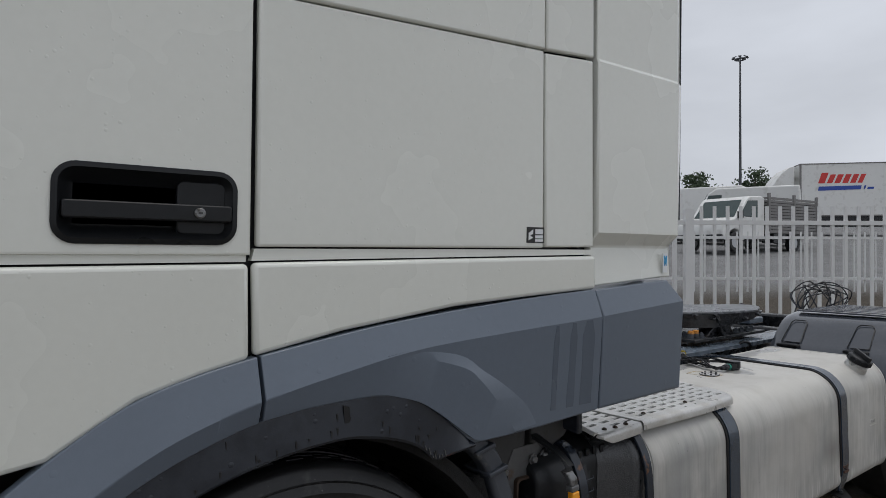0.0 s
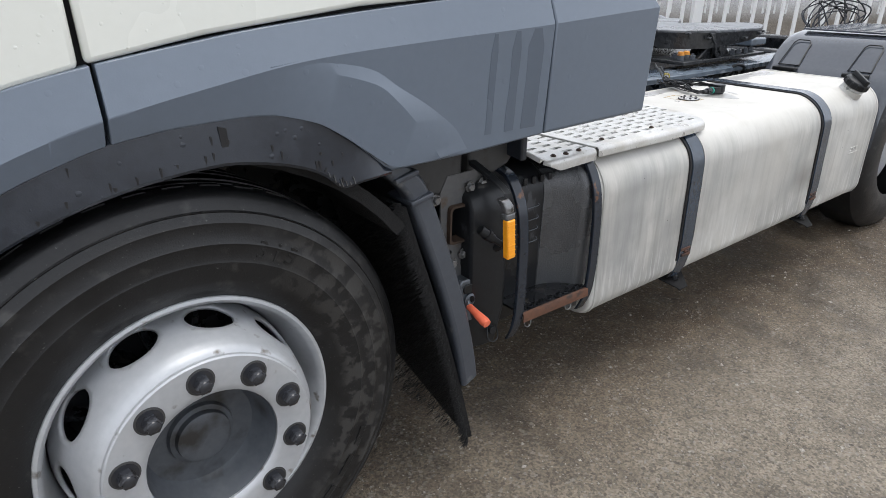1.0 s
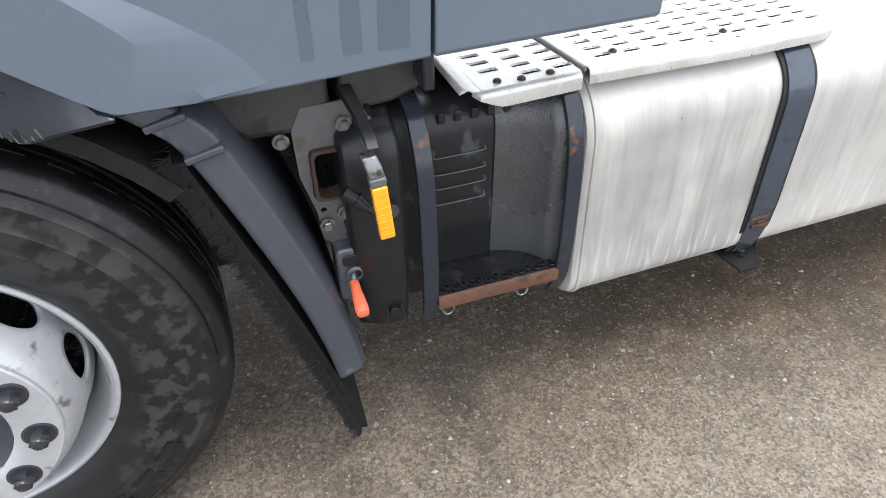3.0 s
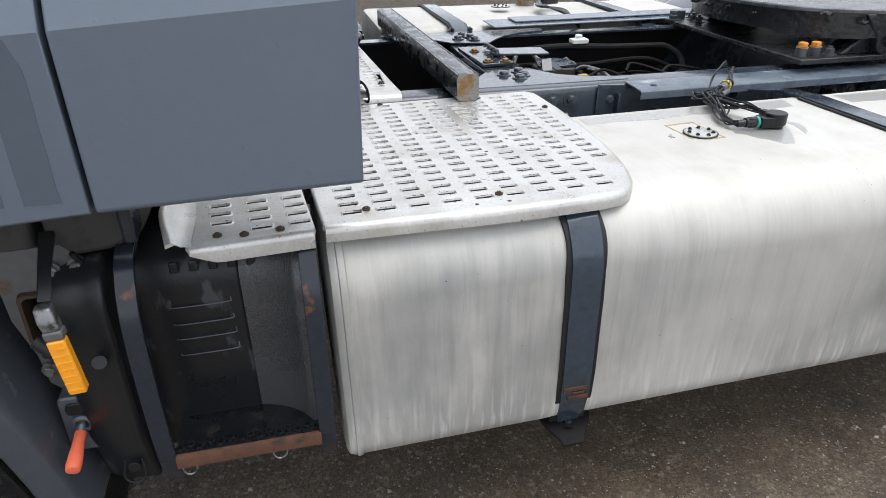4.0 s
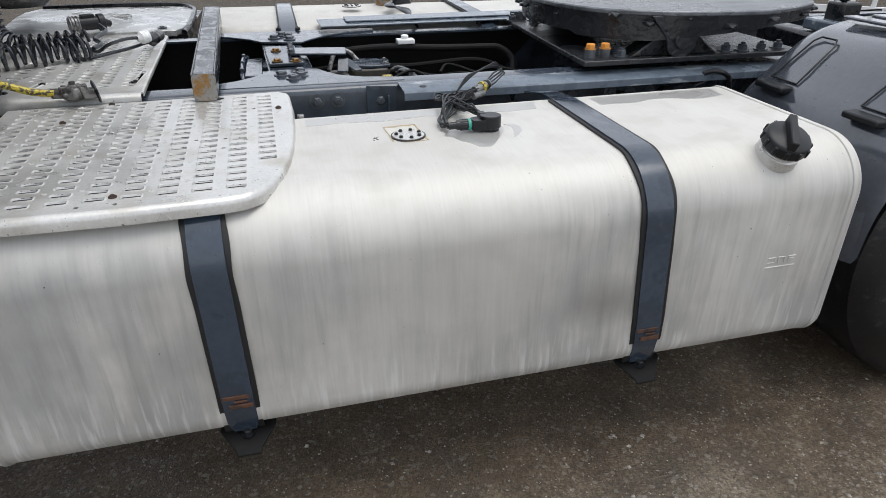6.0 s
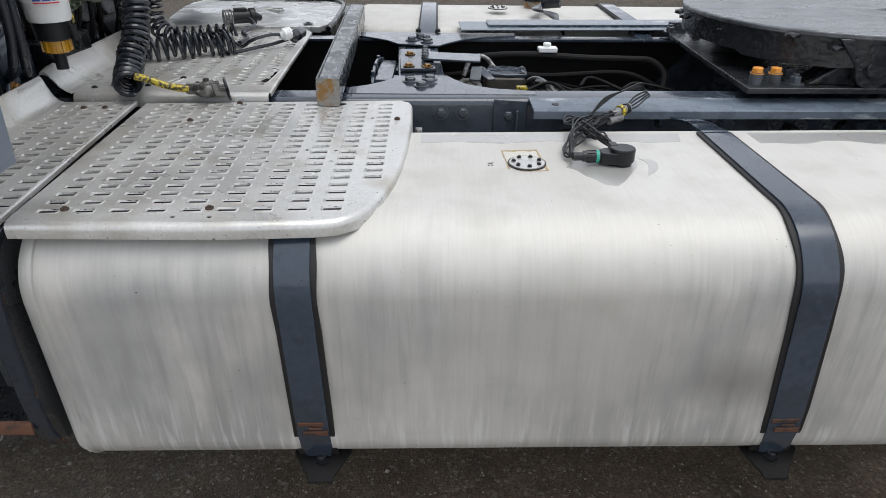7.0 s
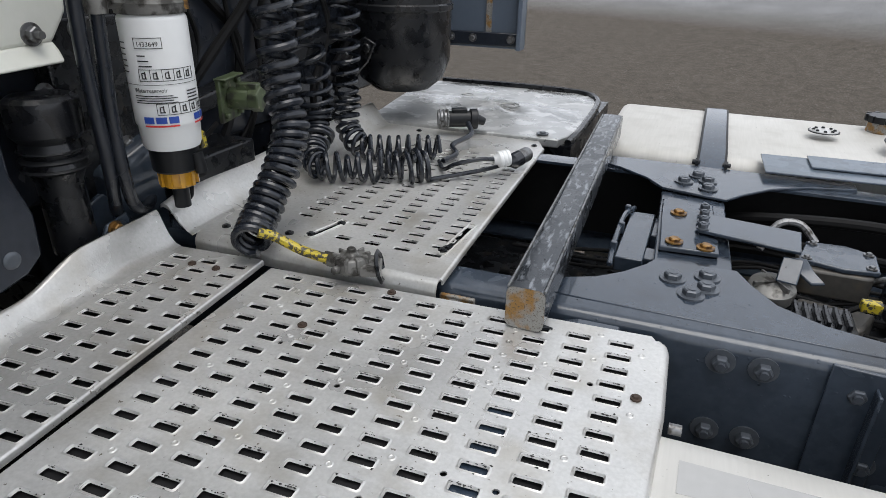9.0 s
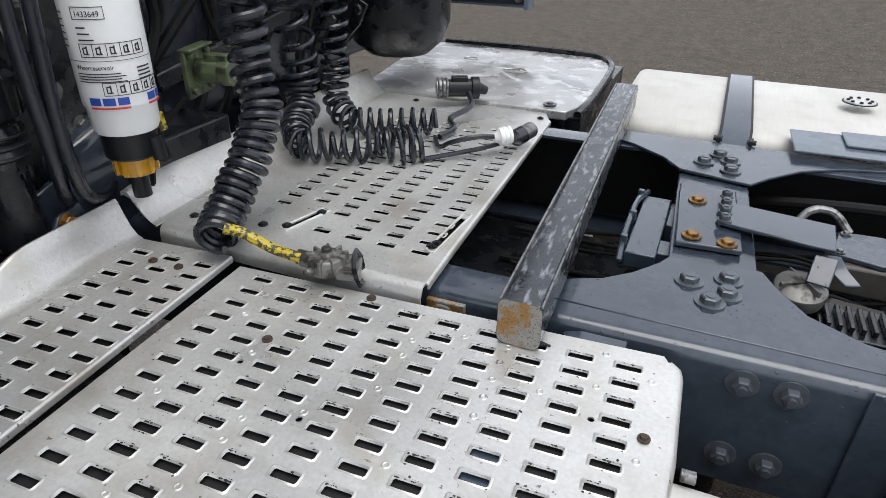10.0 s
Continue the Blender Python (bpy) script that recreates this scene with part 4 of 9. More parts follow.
# -- grey skirts: an upper bevel, a crease and a lower face --
before = built()
TOPS = [(-3.3, 0.62), (-2.5, 0.80), (-2.30, 0.96), (-2.159, 1.072), (-2.034, 1.150), (-1.93, 1.184), (-1.846, 1.203), (-1.70, 1.229), (-1.558, 1.251), (-1.264, 1.282), (-1.05, 1.299), (-0.885, 1.309), (-0.508, 1.334)]
CREASE = [(-3.3, 0.50), (-2.5, 0.68), (-2.30, 0.85), (-2.171, 0.965), (-2.001, 1.073), (-1.91, 1.108), (-1.827, 1.132), (-1.70, 1.160), (-1.463, 1.201), (-1.2, 1.220), (-0.905, 1.237), (-0.470, 1.270)]
LOWER = [(-3.3, 0.40), (-2.5, 0.60), (-2.3, 0.80), (-2.18, 0.915), (-2.09, 0.975), (-2.001, 1.026), (-1.91, 1.062), (-1.824, 1.087), (-1.718, 1.100), (-1.599, 1.104), (-1.545, 1.100), (-1.502, 1.090), (-1.455, 1.070),
         (-1.409, 1.039), (-1.355, 0.995), (-1.304, 0.957), (-1.105, 0.961), (-0.852, 0.975), (-0.458, 0.988)]


def along(line, x):
    """Height of a smooth line through its points, with no overshoot."""
    if x <= line[0][0]:
        return line[0][1]
    if x >= line[-1][0]:
        return line[-1][1]
    slope = [(q[1] - p[1]) / (q[0] - p[0]) for p, q in zip(line, line[1:])]
    k = next(i for i in range(len(slope)) if x <= line[i + 1][0])

    def tangent(i):
        if i == 0 or i == len(slope):
            return slope[min(i, len(slope) - 1)]
        u, v = slope[i - 1], slope[i]
        return 0.0 if u * v <= 0 else 2 * u * v / (u + v)

    (xa, za), (xb, zb) = line[k], line[k + 1]
    h = xb - xa
    f = (x - xa) / h
    return (za * (1 + 2 * f) * (1 - f) ** 2 + zb * f * f * (3 - 2 * f) + h * (tangent(k) * f * (1 - f) ** 2 + tangent(k + 1) * f * f * (f - 1)))


def skirt(x0, x1, label, tilt=0.0):
    xs = sorted({x0, x1} | {round(x, 3) for x, _ in LOWER if x0 + 0.004 < x < x1 - 0.004} | {x0 + (x1 - x0) * k / 60 for k in range(61)})
    xs = [x for k, x in enumerate(xs) if k in (0, len(xs) - 1) or x - xs[k - 1] > 0.003]
    bm = bmesh.new()
    secs = []
    for x in xs:
        t, c, l = along(TOPS, x) + 0.005, along(CREASE, x), along(LOWER, x)
        o = -0.088 + 0.006 * (x + 1.825) / 1.4
        secs.append([(x, o + 0.060, t), (x, o + 0.030, t), (x, o, c), (x, o + 0.014, l + 0.004), (x, o + 0.020, l), (x, o + 0.056, l), (x, o + 0.06, c)])
    loft(bm, secs)
    return part("skirt_panel", bm, "grey_plastic", truck, label, bevel=0.002, smooth=10)


skirt(-3.3, -1.8315, "grey lower door skirt")
skirt_mid = skirt(-1.8245, -0.8585, "grey wheel-arch skirt with rain streaks")
# the rear skirt: a closed box with a slanting rear edge
bm = bmesh.new()
secs = []
for x, s in ((-0.8515, 0.0), (-0.56, 0.0), (-0.458, 1.0)):
    t, c, l = along(TOPS, x) - 0.003, along(CREASE, min(x, -0.47)), along(LOWER, x)
    o = -0.0815
    xt = x - 0.047 * s
    t += 0.006
    secs.append([(xt, o + 0.16 - 0.05 * s, t), (xt, o + 0.030, t), (x, o, c), (x, o + 0.012, l + 0.005), (x, o + 0.018, l), (x - 0.004 * s, o + 0.155 - 0.05 * s, l), (x, o + 0.16 - 0.05 * s, c)])
loft(bm, secs, True, False)
end = [bm.verts.new(p) for p in secs[-1]]
bm.faces.new([end[k] for k in (0, 1, 2, 6)])
bm.faces.new([end[k] for k in (2, 3, 4, 5, 6)])
bm.faces.new([bm.verts.new(p) for p in reversed(secs[0])])
bmesh.ops.remove_doubles(bm, verts=bm.verts, dist=0.0002)
bmesh.ops.recalc_face_normals(bm, faces=bm.faces)
part("skirt_panel", bm, "grey_plastic", truck, "grey rear skirt corner", bevel=0.004, segments=2, smooth=10)
# the raised arch on the middle skirt
bm = bmesh.new()
ridge = [(-1.56, 1.192), (-1.473, 1.199), (-1.356, 1.177), (-1.288, 1.133), (-1.228, 1.098), (-1.174, 1.061), (-1.130, 1.025), (-1.095, 0.975)]
inner = [(-1.56, 1.180), (-1.451, 1.172), (-1.39, 1.158), (-1.339, 1.138), (-1.300, 1.105), (-1.267, 1.072), (-1.225, 1.025), (-1.188, 0.970)]
edge_ = [(-1.56, 1.108), (-1.475, 1.082), (-1.425, 1.053), (-1.375, 1.016), (-1.338, 0.988), (-1.305, 0.968), (-1.262, 0.966), (-1.198, 0.966)]
sa, sb, sc_ = (smooth_path([(x, 0, z) for x, z in q], 5) for q in (ridge, inner, edge_))
secs = []


def skirt_y(v):
    c = along(CREASE, v.x)
    return -0.0868 + 0.006 * (v.x + 1.825) / 1.4 + 0.014 * max(0.0, min(1.0, (c - v.z) / (c - along(LOWER, v.x))))


for k, (p, q, e) in enumerate(zip(sa, sb, sc_)):
    lift = 0.013 * min(1.0, k / 14)
    secs.append([(p.x, skirt_y(p) + 0.003, p.z), (p.x, skirt_y(p), p.z), (q.x, skirt_y(q) - lift, q.z), (e.x, skirt_y(e) - lift * 0.8, e.z), (e.x, skirt_y(e) + 0.006, e.z)])
loft(bm, secs)
part("arch_crease", bm, "grey_plastic", skirt_mid, smooth=14)
# wet runs on the skirt
for mid, top, foot, wide in ((-1.040, 1.262, 1.000, 0.0115), (-0.974, 1.296, 1.000, 0.016), (-0.912, 1.300, 1.000, 0.027)):
    bm = bmesh.new()
    secs = []
    top = min(top, along(CREASE, mid) - 0.004)
    for k in range(25):
        f = k / 24
        z = top + (foot - top) * f
        x = mid - 0.004 * f
        c, t, l = along(CREASE, x), along(TOPS, x), along(LOWER, x)
        o = -0.088 + 0.006 * (x + 1.825) / 1.4
        y = o + 0.030 * (z - c) / (t - c) if z > c else o + 0.014 * (c - z) / (c - l)
        a = wide * (0.85 + 0.22 * noise.noise(Vector((f * 3, mid * 40, 0)))) * min(1.0, 0.5 + 3 * f)
        b = wide * (0.85 + 0.22 * noise.noise(Vector((f * 3, mid * 40, 7)))) * min(1.0, 0.5 + 3 * f)
        secs.append([(x - a, y + 0.001, z), (x + b, y + 0.001, z), (x + b, y - 0.0005, z), (x - a, y - 0.0005, z)])
    loft(bm, secs)
    part("wet_run", bm, "wet_skirt", skirt_mid, "dark wet run of rain water")

# -- dark flare inside the arch, and the liner --
FLARE = [(-2.5, 0.52), (-2.3, 0.72), (-2.18, 0.83), (-2.10, 0.89), (-2.02, 0.938), (-1.955, 0.968), (-1.891, 0.991), (-1.82, 1.009), (-1.754, 1.020), (-1.69, 1.026), (-1.634, 1.026), (-1.565, 1.014), (-1.503, 0.995), (-1.46, 0.972), (-1.425, 0.943), (-1.38, 0.946), (-1.309, 0.953)]
bm = bmesh.new()
secs = []
for x, z in [(p.x, p.z) for p in smooth_path([(x, 0, z) for x, z in FLARE], 4)]:
    l = along(LOWER, x)
    secs.append([(x, -0.071, l + 0.004), (x, -0.080, z + 0.006), (x, -0.076, z), (x, -0.045, z + 0.004), (x, -0.04, l + 0.02)])
loft(bm, secs)
flare = part("arch_flare", bm, "dark_trim", truck, "near-black wheel-arch lip")
# black drip marks and a few pale scuffs on the lip
rng = random.Random(41)
fine_edge = [(p.x, p.z) for p in smooth_path([(x, 0, z) for x, z in FLARE], 12)]
for k in range(24):
    x, z = fine_edge[rng.randrange(60, 170)]
    top = along(LOWER, x)
    low = rng.random() < 0.62
    h = rng.uniform(0.006, 0.020)
    zc = z + 0.012 + rng.uniform(0, 0.010) if low else z + (top - z) * rng.uniform(0.3, 0.85)
    if k == 0:
        x, h = -1.650, 0.060
        zc = along(FLARE, x) + 0.042
    w = rng.uniform(0.0016, 0.0034) if k else 0.008
    f = (zc - z) / max(0.01, top - z)
    y = -0.080 + 0.009 * f
    bm = bmesh.new()
    prism(bm, [(x - w, zc + h * 0.5), (x + w * 0.8, zc + h * 0.42), (x + w * 0.9, zc - h * 0.1), (x + w * 0.3, zc - h * 0.5), (x - w * 0.4, zc - h * 0.45), (x - w * 0.7, zc)], y - 0.0016, y + 0.006)
    part("drip_mark", bm, "liner", flare)
for k in range(7):
    x = -1.455 + 0.009 * k + rng.uniform(-0.004, 0.004)
    z = along(FLARE, x) + 0.004
    bm = bmesh.new()
    h = rng.uniform(0.004, 0.018)
    prism(bm, [(x, z), (x + 0.0016, z), (x + 0.0016 - 0.3 * h, z + h), (x - 0.3 * h, z + h)], -0.0822, -0.075)
    part("scuff", bm, "bolt", flare)
bm = bmesh.new()
secs = []
for k in range(25):
    a = radians(36 + 154 * k / 24)
    secs.append([(-1.763 + 0.60 * math.cos(a), y, 0.45 + 0.585 * math.sin(a)) for y in (-0.045, 0.30, 0.60)] + [(-1.763 + 0.63 * math.cos(a), y, 0.45 + 0.615 * math.sin(a)) for y in (0.60, 0.30, -0.045)])
loft(bm, secs)
part("arch_liner", bm, "bristle", truck, "black inner wheel-arch liner")
bm = bmesh.new()
box(bm, -2.6, -1.2, 0.60, 0.62, 0.16, 1.1)
box(bm, -1.2, -0.70, 0.60, 0.62, 0.16, 0.82)
part("arch_back_wall", bm, "dark_metal", truck)
bm = bmesh.new()
prism(bm, [(-1.36, 0.685), (-1.27, 0.70), (-1.255, 0.72), (-1.30, 0.725), (-1.35, 0.71)], 0.28, 0.32)
part("step_bracket", bm, "bar_steel", truck, "flaking steel bracket behind the wheel", bevel=0.003)

settle(before, sit((-0.0085, 1.0052, 0.0172), (0.0332, -0.0055, 0.9831), -0.030))

# -- mudguard behind the wheel with its spray flap --
before = built()
bm = bmesh.new()
gx = [(-1.330, 0.955), (-1.295, 0.925), (-1.262, 0.886), (-1.225, 0.80), (-1.180, 0.68), (-1.140, 0.56), (-1.112, 0.46), (-1.092, 0.37), (-1.080, 0.300)]
line = smooth_path([(x, 0, z) for x, z in gx], 5)
loft(bm, [[(p.x - 0.002, -0.066, p.z - 0.004), (p.x + 0.006, -0.073, p.z), (p.x + 0.050, -0.066, p.z + 0.012), (p.x + 0.060, -0.048, p.z + 0.016), (p.x + 0.060, 0.34, p.z + 0.016), (p.x + 0.045, 0.34, p.z), (p.x + 0.045, -0.03, p.z), (p.x, -0.03, p.z - 0.006)] for p in line])
guard = part("mudguard", bm, "guard_trim", truck, "dark plastic mudguard behind the wheel", bevel=0.004)
for x, z in ((-1.258, 0.862), (-1.300, 0.922)):
    bm = bmesh.new()
    box(bm, x, x + 0.062, -0.080, 0.02, z, z + 0.012, Matrix.Translation((x, 0, z)) @ pose(0, 0, 0, 0, -14, 0) @ Matrix.Translation((-x, 0, -z)))
    part("guard_rib", bm, "guard_trim", guard, bevel=0.003)
bm = bmesh.new()
fl = smooth_path([(-1.275, 0, 0.86), (-1.235, 0, 0.74), (-1.180, 0, 0.58), (-1.130, 0, 0.42), (-1.085, 0, 0.26), (-1.045, 0, 0.10)], 6)
loft(bm, [[(p.x - 0.005, -0.058 - 0.004 * math.sin(k * 2.3), p.z), (p.x + 0.012, -0.06, p.z), (p.x + 0.012, 0.33, p.z + 0.12 * (k / len(fl)) ** 2), (p.x - 0.005, 0.33, p.z + 0.12 * (k / len(fl)) ** 2)] for k, p in enumerate(fl)])
part("spray_flap", bm, "bristle", guard, "black bristle spray flap")
bm = bmesh.new()
rng = random.Random(4)
for k in range(4200):
    p = fl[rng.randrange(len(fl))]
    z = p.z + rng.uniform(-0.012, 0.012)
    y = rng.choice((-0.062, rng.uniform(-0.06, 0.3)))
    d = Vector((rng.uniform(-0.03, -0.008), rng.uniform(-0.012, 0.004), rng.uniform(-0.014, 0.006)))
    a = Vector((p.x - 0.004, y, z))
    rod(bm, a, a + d, 0.0012, 0.0004, 3, False)
part("flap_bristles", bm, "bristle", guard)["kind"] = "stuff"

settle(before, sit((0.0141, 1.0112, 0.0213), (-0.0027, -0.0217, 0.9924), -0.004))

# -- front wheel, steered a little --
WHEEL = Matrix.Translation((-1.756, -0.148, 0.502)) @ pose(0, 0, 0, 0, 0, 4.2) @ pose(0, 0, 0, 90, 0, 0)
wheel = new("front_wheel")
wheel.matrix_basis = WHEEL
wheel.parent = truck
wheel["label"] = "silver steel front wheel with a worn black tyre"


def tyre_mesh(flat):
    bm = bmesh.new()
    prof = [(0.284, -0.090), (0.297, -0.082), (0.306, -0.074), (0.320, -0.0665), (0.340, -0.058), (0.370, -0.052), (0.375, -0.0505), (0.380, -0.052), (0.405, -0.050), (0.410, -0.0480), (0.414, -0.0505),
            (0.440, -0.054), (0.446, -0.053), (0.450, -0.056), (0.462, -0.061), (0.464, -0.0595), (0.466, -0.063),
            (0.484, -0.073), (0.490, -0.079), (0.4935, -0.086), (0.4955, -0.092), (0.4965, -0.125), (0.497, -0.130), (0.484, -0.132), (0.484, -0.140), (0.497, -0.142), (0.497, -0.160), (0.484, -0.162), (0.484, -0.168), (0.4985, -0.170), (0.500, -0.205), (0.487, -0.207), (0.487, -0.215), (0.500, -0.217),
            (0.501, -0.240), (0.488, -0.242), (0.488, -0.250), (0.501, -0.252), (0.500, -0.285), (0.487, -0.287), (0.487, -0.295), (0.499, -0.297), (0.4965, -0.335), (0.47, -0.37), (0.40, -0.40), (0.30, -0.38), (0.288, -0.36)]
    lathe(bm, [(r + 0.010 * max(0.0, (r - 0.38) / 0.12), h) for r, h in prof], None, 144)
    inv = WHEEL
    for v in bm.verts:
        w = inv @ v.co
        if flat and w.z < 0.0:
            w.z = 0.0 + 0.0005 * (v.co.z)
            v.co = inv.inverted() @ w
    return bm


tyre = part("tyre", tyre_mesh(True), "tyre_wall", wheel, "worn black tyre with ribbed shoulder", smooth=25)
bm = bmesh.new()
for k in range(330):
    a = 2 * math.pi * k / 330
    r = Matrix.Rotation(a, 4, "Z")
    if (WHEEL @ (r @ Vector((0.49, 0, -0.12)))).z > 0.03:
        box(bm, 0.4845, 0.5035, -0.0022, 0.0022, -0.090, -0.0725, r @ pose(0, 0, 0, 0, 9, 0))
        if k % 7 < 4:
            box(bm, 0.5055, 0.5085, -0.0045, 0.0045, -0.130, -0.116, r)
part("tread", bm, "rubber", wheel, smooth=0)["kind"] = "stuff"
# raised ring band and size mark on the sidewall
bm = bmesh.new()
for n, ch in enumerate("315"):
    a = radians(66 - 4.7 * n)
    m = Matrix.Rotation(a - math.pi / 2, 4, "Z") @ Matrix.Translation((-0.012, 0.386, -0.0525))
    me = words(ch, 0.052, m, 0.0030)
    bm.from_mesh(me)
    bpy.data.meshes.remove(me)
part("size_mark", bm, "rubber", wheel, smooth=0)
bm = bmesh.new()
for a0, a1 in ((254, 261), (264, 272), (275, 278), (281, 289), (293, 301), (305, 313), (317, 325), (329, 336)):
    sec = []
    for k in range(7):
        a = radians(a0 + (a1 - a0) * k / 6)
        sec.append([(r * math.cos(a), r * math.sin(a), z) for r, z in ((0.434, -0.056), (0.398, -0.054), (0.398, -0.0478), (0.434, -0.0498))])
    loft(bm, sec)
split_parts("sidewall_mark", bm, "rubber", wheel)

# the rim: lip, barrel and a dished disc with hand holes
bm = bmesh.new()
lathe(bm, [(0.280, -0.108), (0.296, -0.094), (0.2985, -0.086), (0.2955, -0.079), (0.289, -0.077), (0.282, -0.082), (0.277, -0.094), (0.270, -0.12), (0.261, -0.155), (0.252, -0.20), (0.252, -0.25), (0.27, -0.33), (0.268, -0.335), (0.245, -0.25), (0.245, -0.19)], None, 96)
rim = part("rim", bm, "wheel_silver", wheel, "silver-painted steel rim")
bm = bmesh.new()
seg, rows = 240, [(0.2535, -0.178), (0.2525, -0.160), (0.2505, -0.142), (0.248, -0.124), (0.245, -0.106), (0.241, -0.088), (0.237, -0.070), (0.2325, -0.052), (0.2265, -0.034), (0.2195, -0.020), (0.213, -0.012), (0.2085, -0.009), (0.2075, -0.003), (0.2045, 0.0), (0.17, 0.0005), (0.148, 0.0005), (0.138, -0.001), (0.1315, -0.006), (0.131, -0.020)]
fine_rows = []
for (r0, z0), (r1, z1) in zip(rows, rows[1:]):
    n = max(1, int(math.hypot(r1 - r0, z1 - z0) / 0.0045)) if r0 > 0.2 else 1
    fine_rows += [(r0 + (r1 - r0) * k / n, z0 + (z1 - z0) * k / n) for k in range(n)]
rows = fine_rows + rows[-1:]
verts, dist = [], []
arcs = [0.0]
for (r0, z0), (r1, z1) in zip(rows, rows[1:]):
    arcs.append(arcs[-1] + math.hypot(r1 - r0, z1 - z0))
mid_s, ha, hb = 0.073, 0.049, 0.039
for (r, z), s in zip(rows, arcs):
    vr, dr = [], []
    for k in range(seg):
        per = seg // 10
        u = ((k + per // 2) % per - per // 2) / seg * 2 * math.pi * 0.24
        e = math.hypot(u / ha, (s - mid_s) / hb)
        uu, ss = u, s
        if 0.86 < e < 1.14:
            uu, ss = u / e, mid_s + (s - mid_s) / e
            e = 1.0
        a = 2 * math.pi * k / seg + (uu - u) / 0.24 + radians(3)
        for (r0, z0), (r1, z1), s0, s1 in zip(rows, rows[1:], arcs, arcs[1:]):
            if s0 <= ss <= s1 + 1e-9:
                f = (ss - s0) / (s1 - s0)
                rr_, zz_ = r0 + (r1 - r0) * f, z0 + (z1 - z0) * f
                break
        else:
            rr_, zz_ = r, z
        vr.append(bm.verts.new((rr_ * math.cos(a), rr_ * math.sin(a), zz_)))
        dr.append(e)
    verts.append(vr)
    dist.append(dr)
for i in range(len(rows) - 1):
    for k in range(seg):
        q = [(i, k), (i, (k + 1) % seg), (i + 1, (k + 1) % seg), (i + 1, k)]
        if all(dist[a][b] <= 1.0001 for a, b in q):
            continue
        bm.faces.new([verts[a][b] for a, b in q])
bmesh.ops.delete(bm, geom=[v for v in bm.verts if not v.link_faces], context="VERTS")
bmesh.ops.remove_doubles(bm, verts=bm.verts, dist=0.0002)
part("disc", bm, "wheel_silver", wheel, "silver dished wheel disc with hand holes", solid=0.008)
bm = bmesh.new()
lathe(bm, [(0.1305, -0.010), (0.127, -0.020), (0.119, -0.066), (0.110, -0.080), (0.068, -0.084), (0.065, -0.074), (0.056, -0.072), (0.054, -0.060), (0.044, -0.056), (0.0, -0.055)], None, 64)
hub = part("hub", bm, "hub_grey", wheel, "grey painted hub with a round cap")
bm = bmesh.new()
lathe(bm, [(0.0, -0.19), (0.243, -0.19), (0.243, -0.32), (0, -0.32)], None, 48)
part("brake_disc", bm, "dark_metal", wheel, "dark brake disc behind the wheel")
bm = bmesh.new()
for k in range(14):
    a = 2 * math.pi * k / 14
    box(bm, 0.12, 0.235, -0.006, 0.006, -0.187, -0.150, Matrix.Rotation(a, 4, "Z"))
split_parts("brake_fin", bm, "dark_metal", wheel)
bm2 = bmesh.new()
hex_bolt(bm2, Matrix(), 0.0165, 0.022, 0.0235)
lathe(bm2, [(0.0, 0.029), (0.006, 0.0285), (0.0115, 0.026), (0.0135, 0.022)], None, 12)
first_nut = None
for k in range(10):
    a = radians(57 + 36 * k)
    at = Matrix.Translation((0.170 * math.cos(a), 0.170 * math.sin(a), 0.0005))
    if first_nut is None:
        first_nut = part("wheel_nut", bm2, "nut_dark", wheel, "dark capped wheel nut", at)
        b3 = bmesh.new()
        lathe(b3, [(0.0, 0.0012), (0.0262, 0.0012), (0.0275, 0.0005), (0.0275, -0.002)], None, 28)
        seat = part("nut_seat", b3, "ink", wheel, "black nut recess", at)
    else:
        again(first_nut, at)
        again(seat, at)

# -- bracket, switch and marker lamp between wheel and battery box --
before = built()
plate = [(-1.095, 0.835), (-1.075, 0.875), (-0.985, 0.880), (-0.955, 0.850), (-0.952, 0.80), (-0.975, 0.74), (-0.992, 0.66), (-0.995, 0.575), (-1.03, 0.560), (-1.065, 0.598), (-1.070, 0.66), (-1.092, 0.74)]
hole = round_rect(-1.066, -1.010, 0.692, 0.790, 0.012, 4)
me = punched(plate, [hole, arc(-1.058, 0.662, 0.006, 0, 350, 9), round_rect(-1.022, -1.012, 0.612, 0.64, 0.004, 3)], 0.006)
me.transform(pose(0, 0.034, 0, 90, 0, 0))
brk = mesh_part("support_bracket", me, "bracket_grey", truck, "weathered grey bracket plate with a rectangular opening")
bm = bmesh.new()
loft(bm, [[(x, y, z) for x, z in round_rect(-1.066 + o, -1.010 - o, 0.692 + o, 0.790 - o, 0.012, 4)] for o, y in ((-0.006, 0.033), (-0.004, 0.022), (0.002, 0.022), (0.004, 0.06))], True, False)
part("opening_rim", bm, "rust_dark", brk, "rust-stained rim")
bolts("bracket_bolt", "bolt", [((x, 0.028, z), OUT) for x, z in ((-1.115, 0.822), (-1.005, 0.838), (-1.055, 0.632), (-1.02, 0.652), (-0.965, 0.842))], brk, None, 0.0105, 0.010, 0.015, 0.0, "bright flange bolt")
bm = bmesh.new()
prism(bm, [(-1.32, 0.965), (-1.022, 0.978), (-1.022, 0.846), (-1.09, 0.826), (-1.17, 0.826), (-1.23, 0.88)], 0.036, 0.33)
part("air_duct", bm, "duct_grey", truck, "matt grey moulded duct under the skirt", bevel=0.014, segments=3)
bm = bmesh.new()
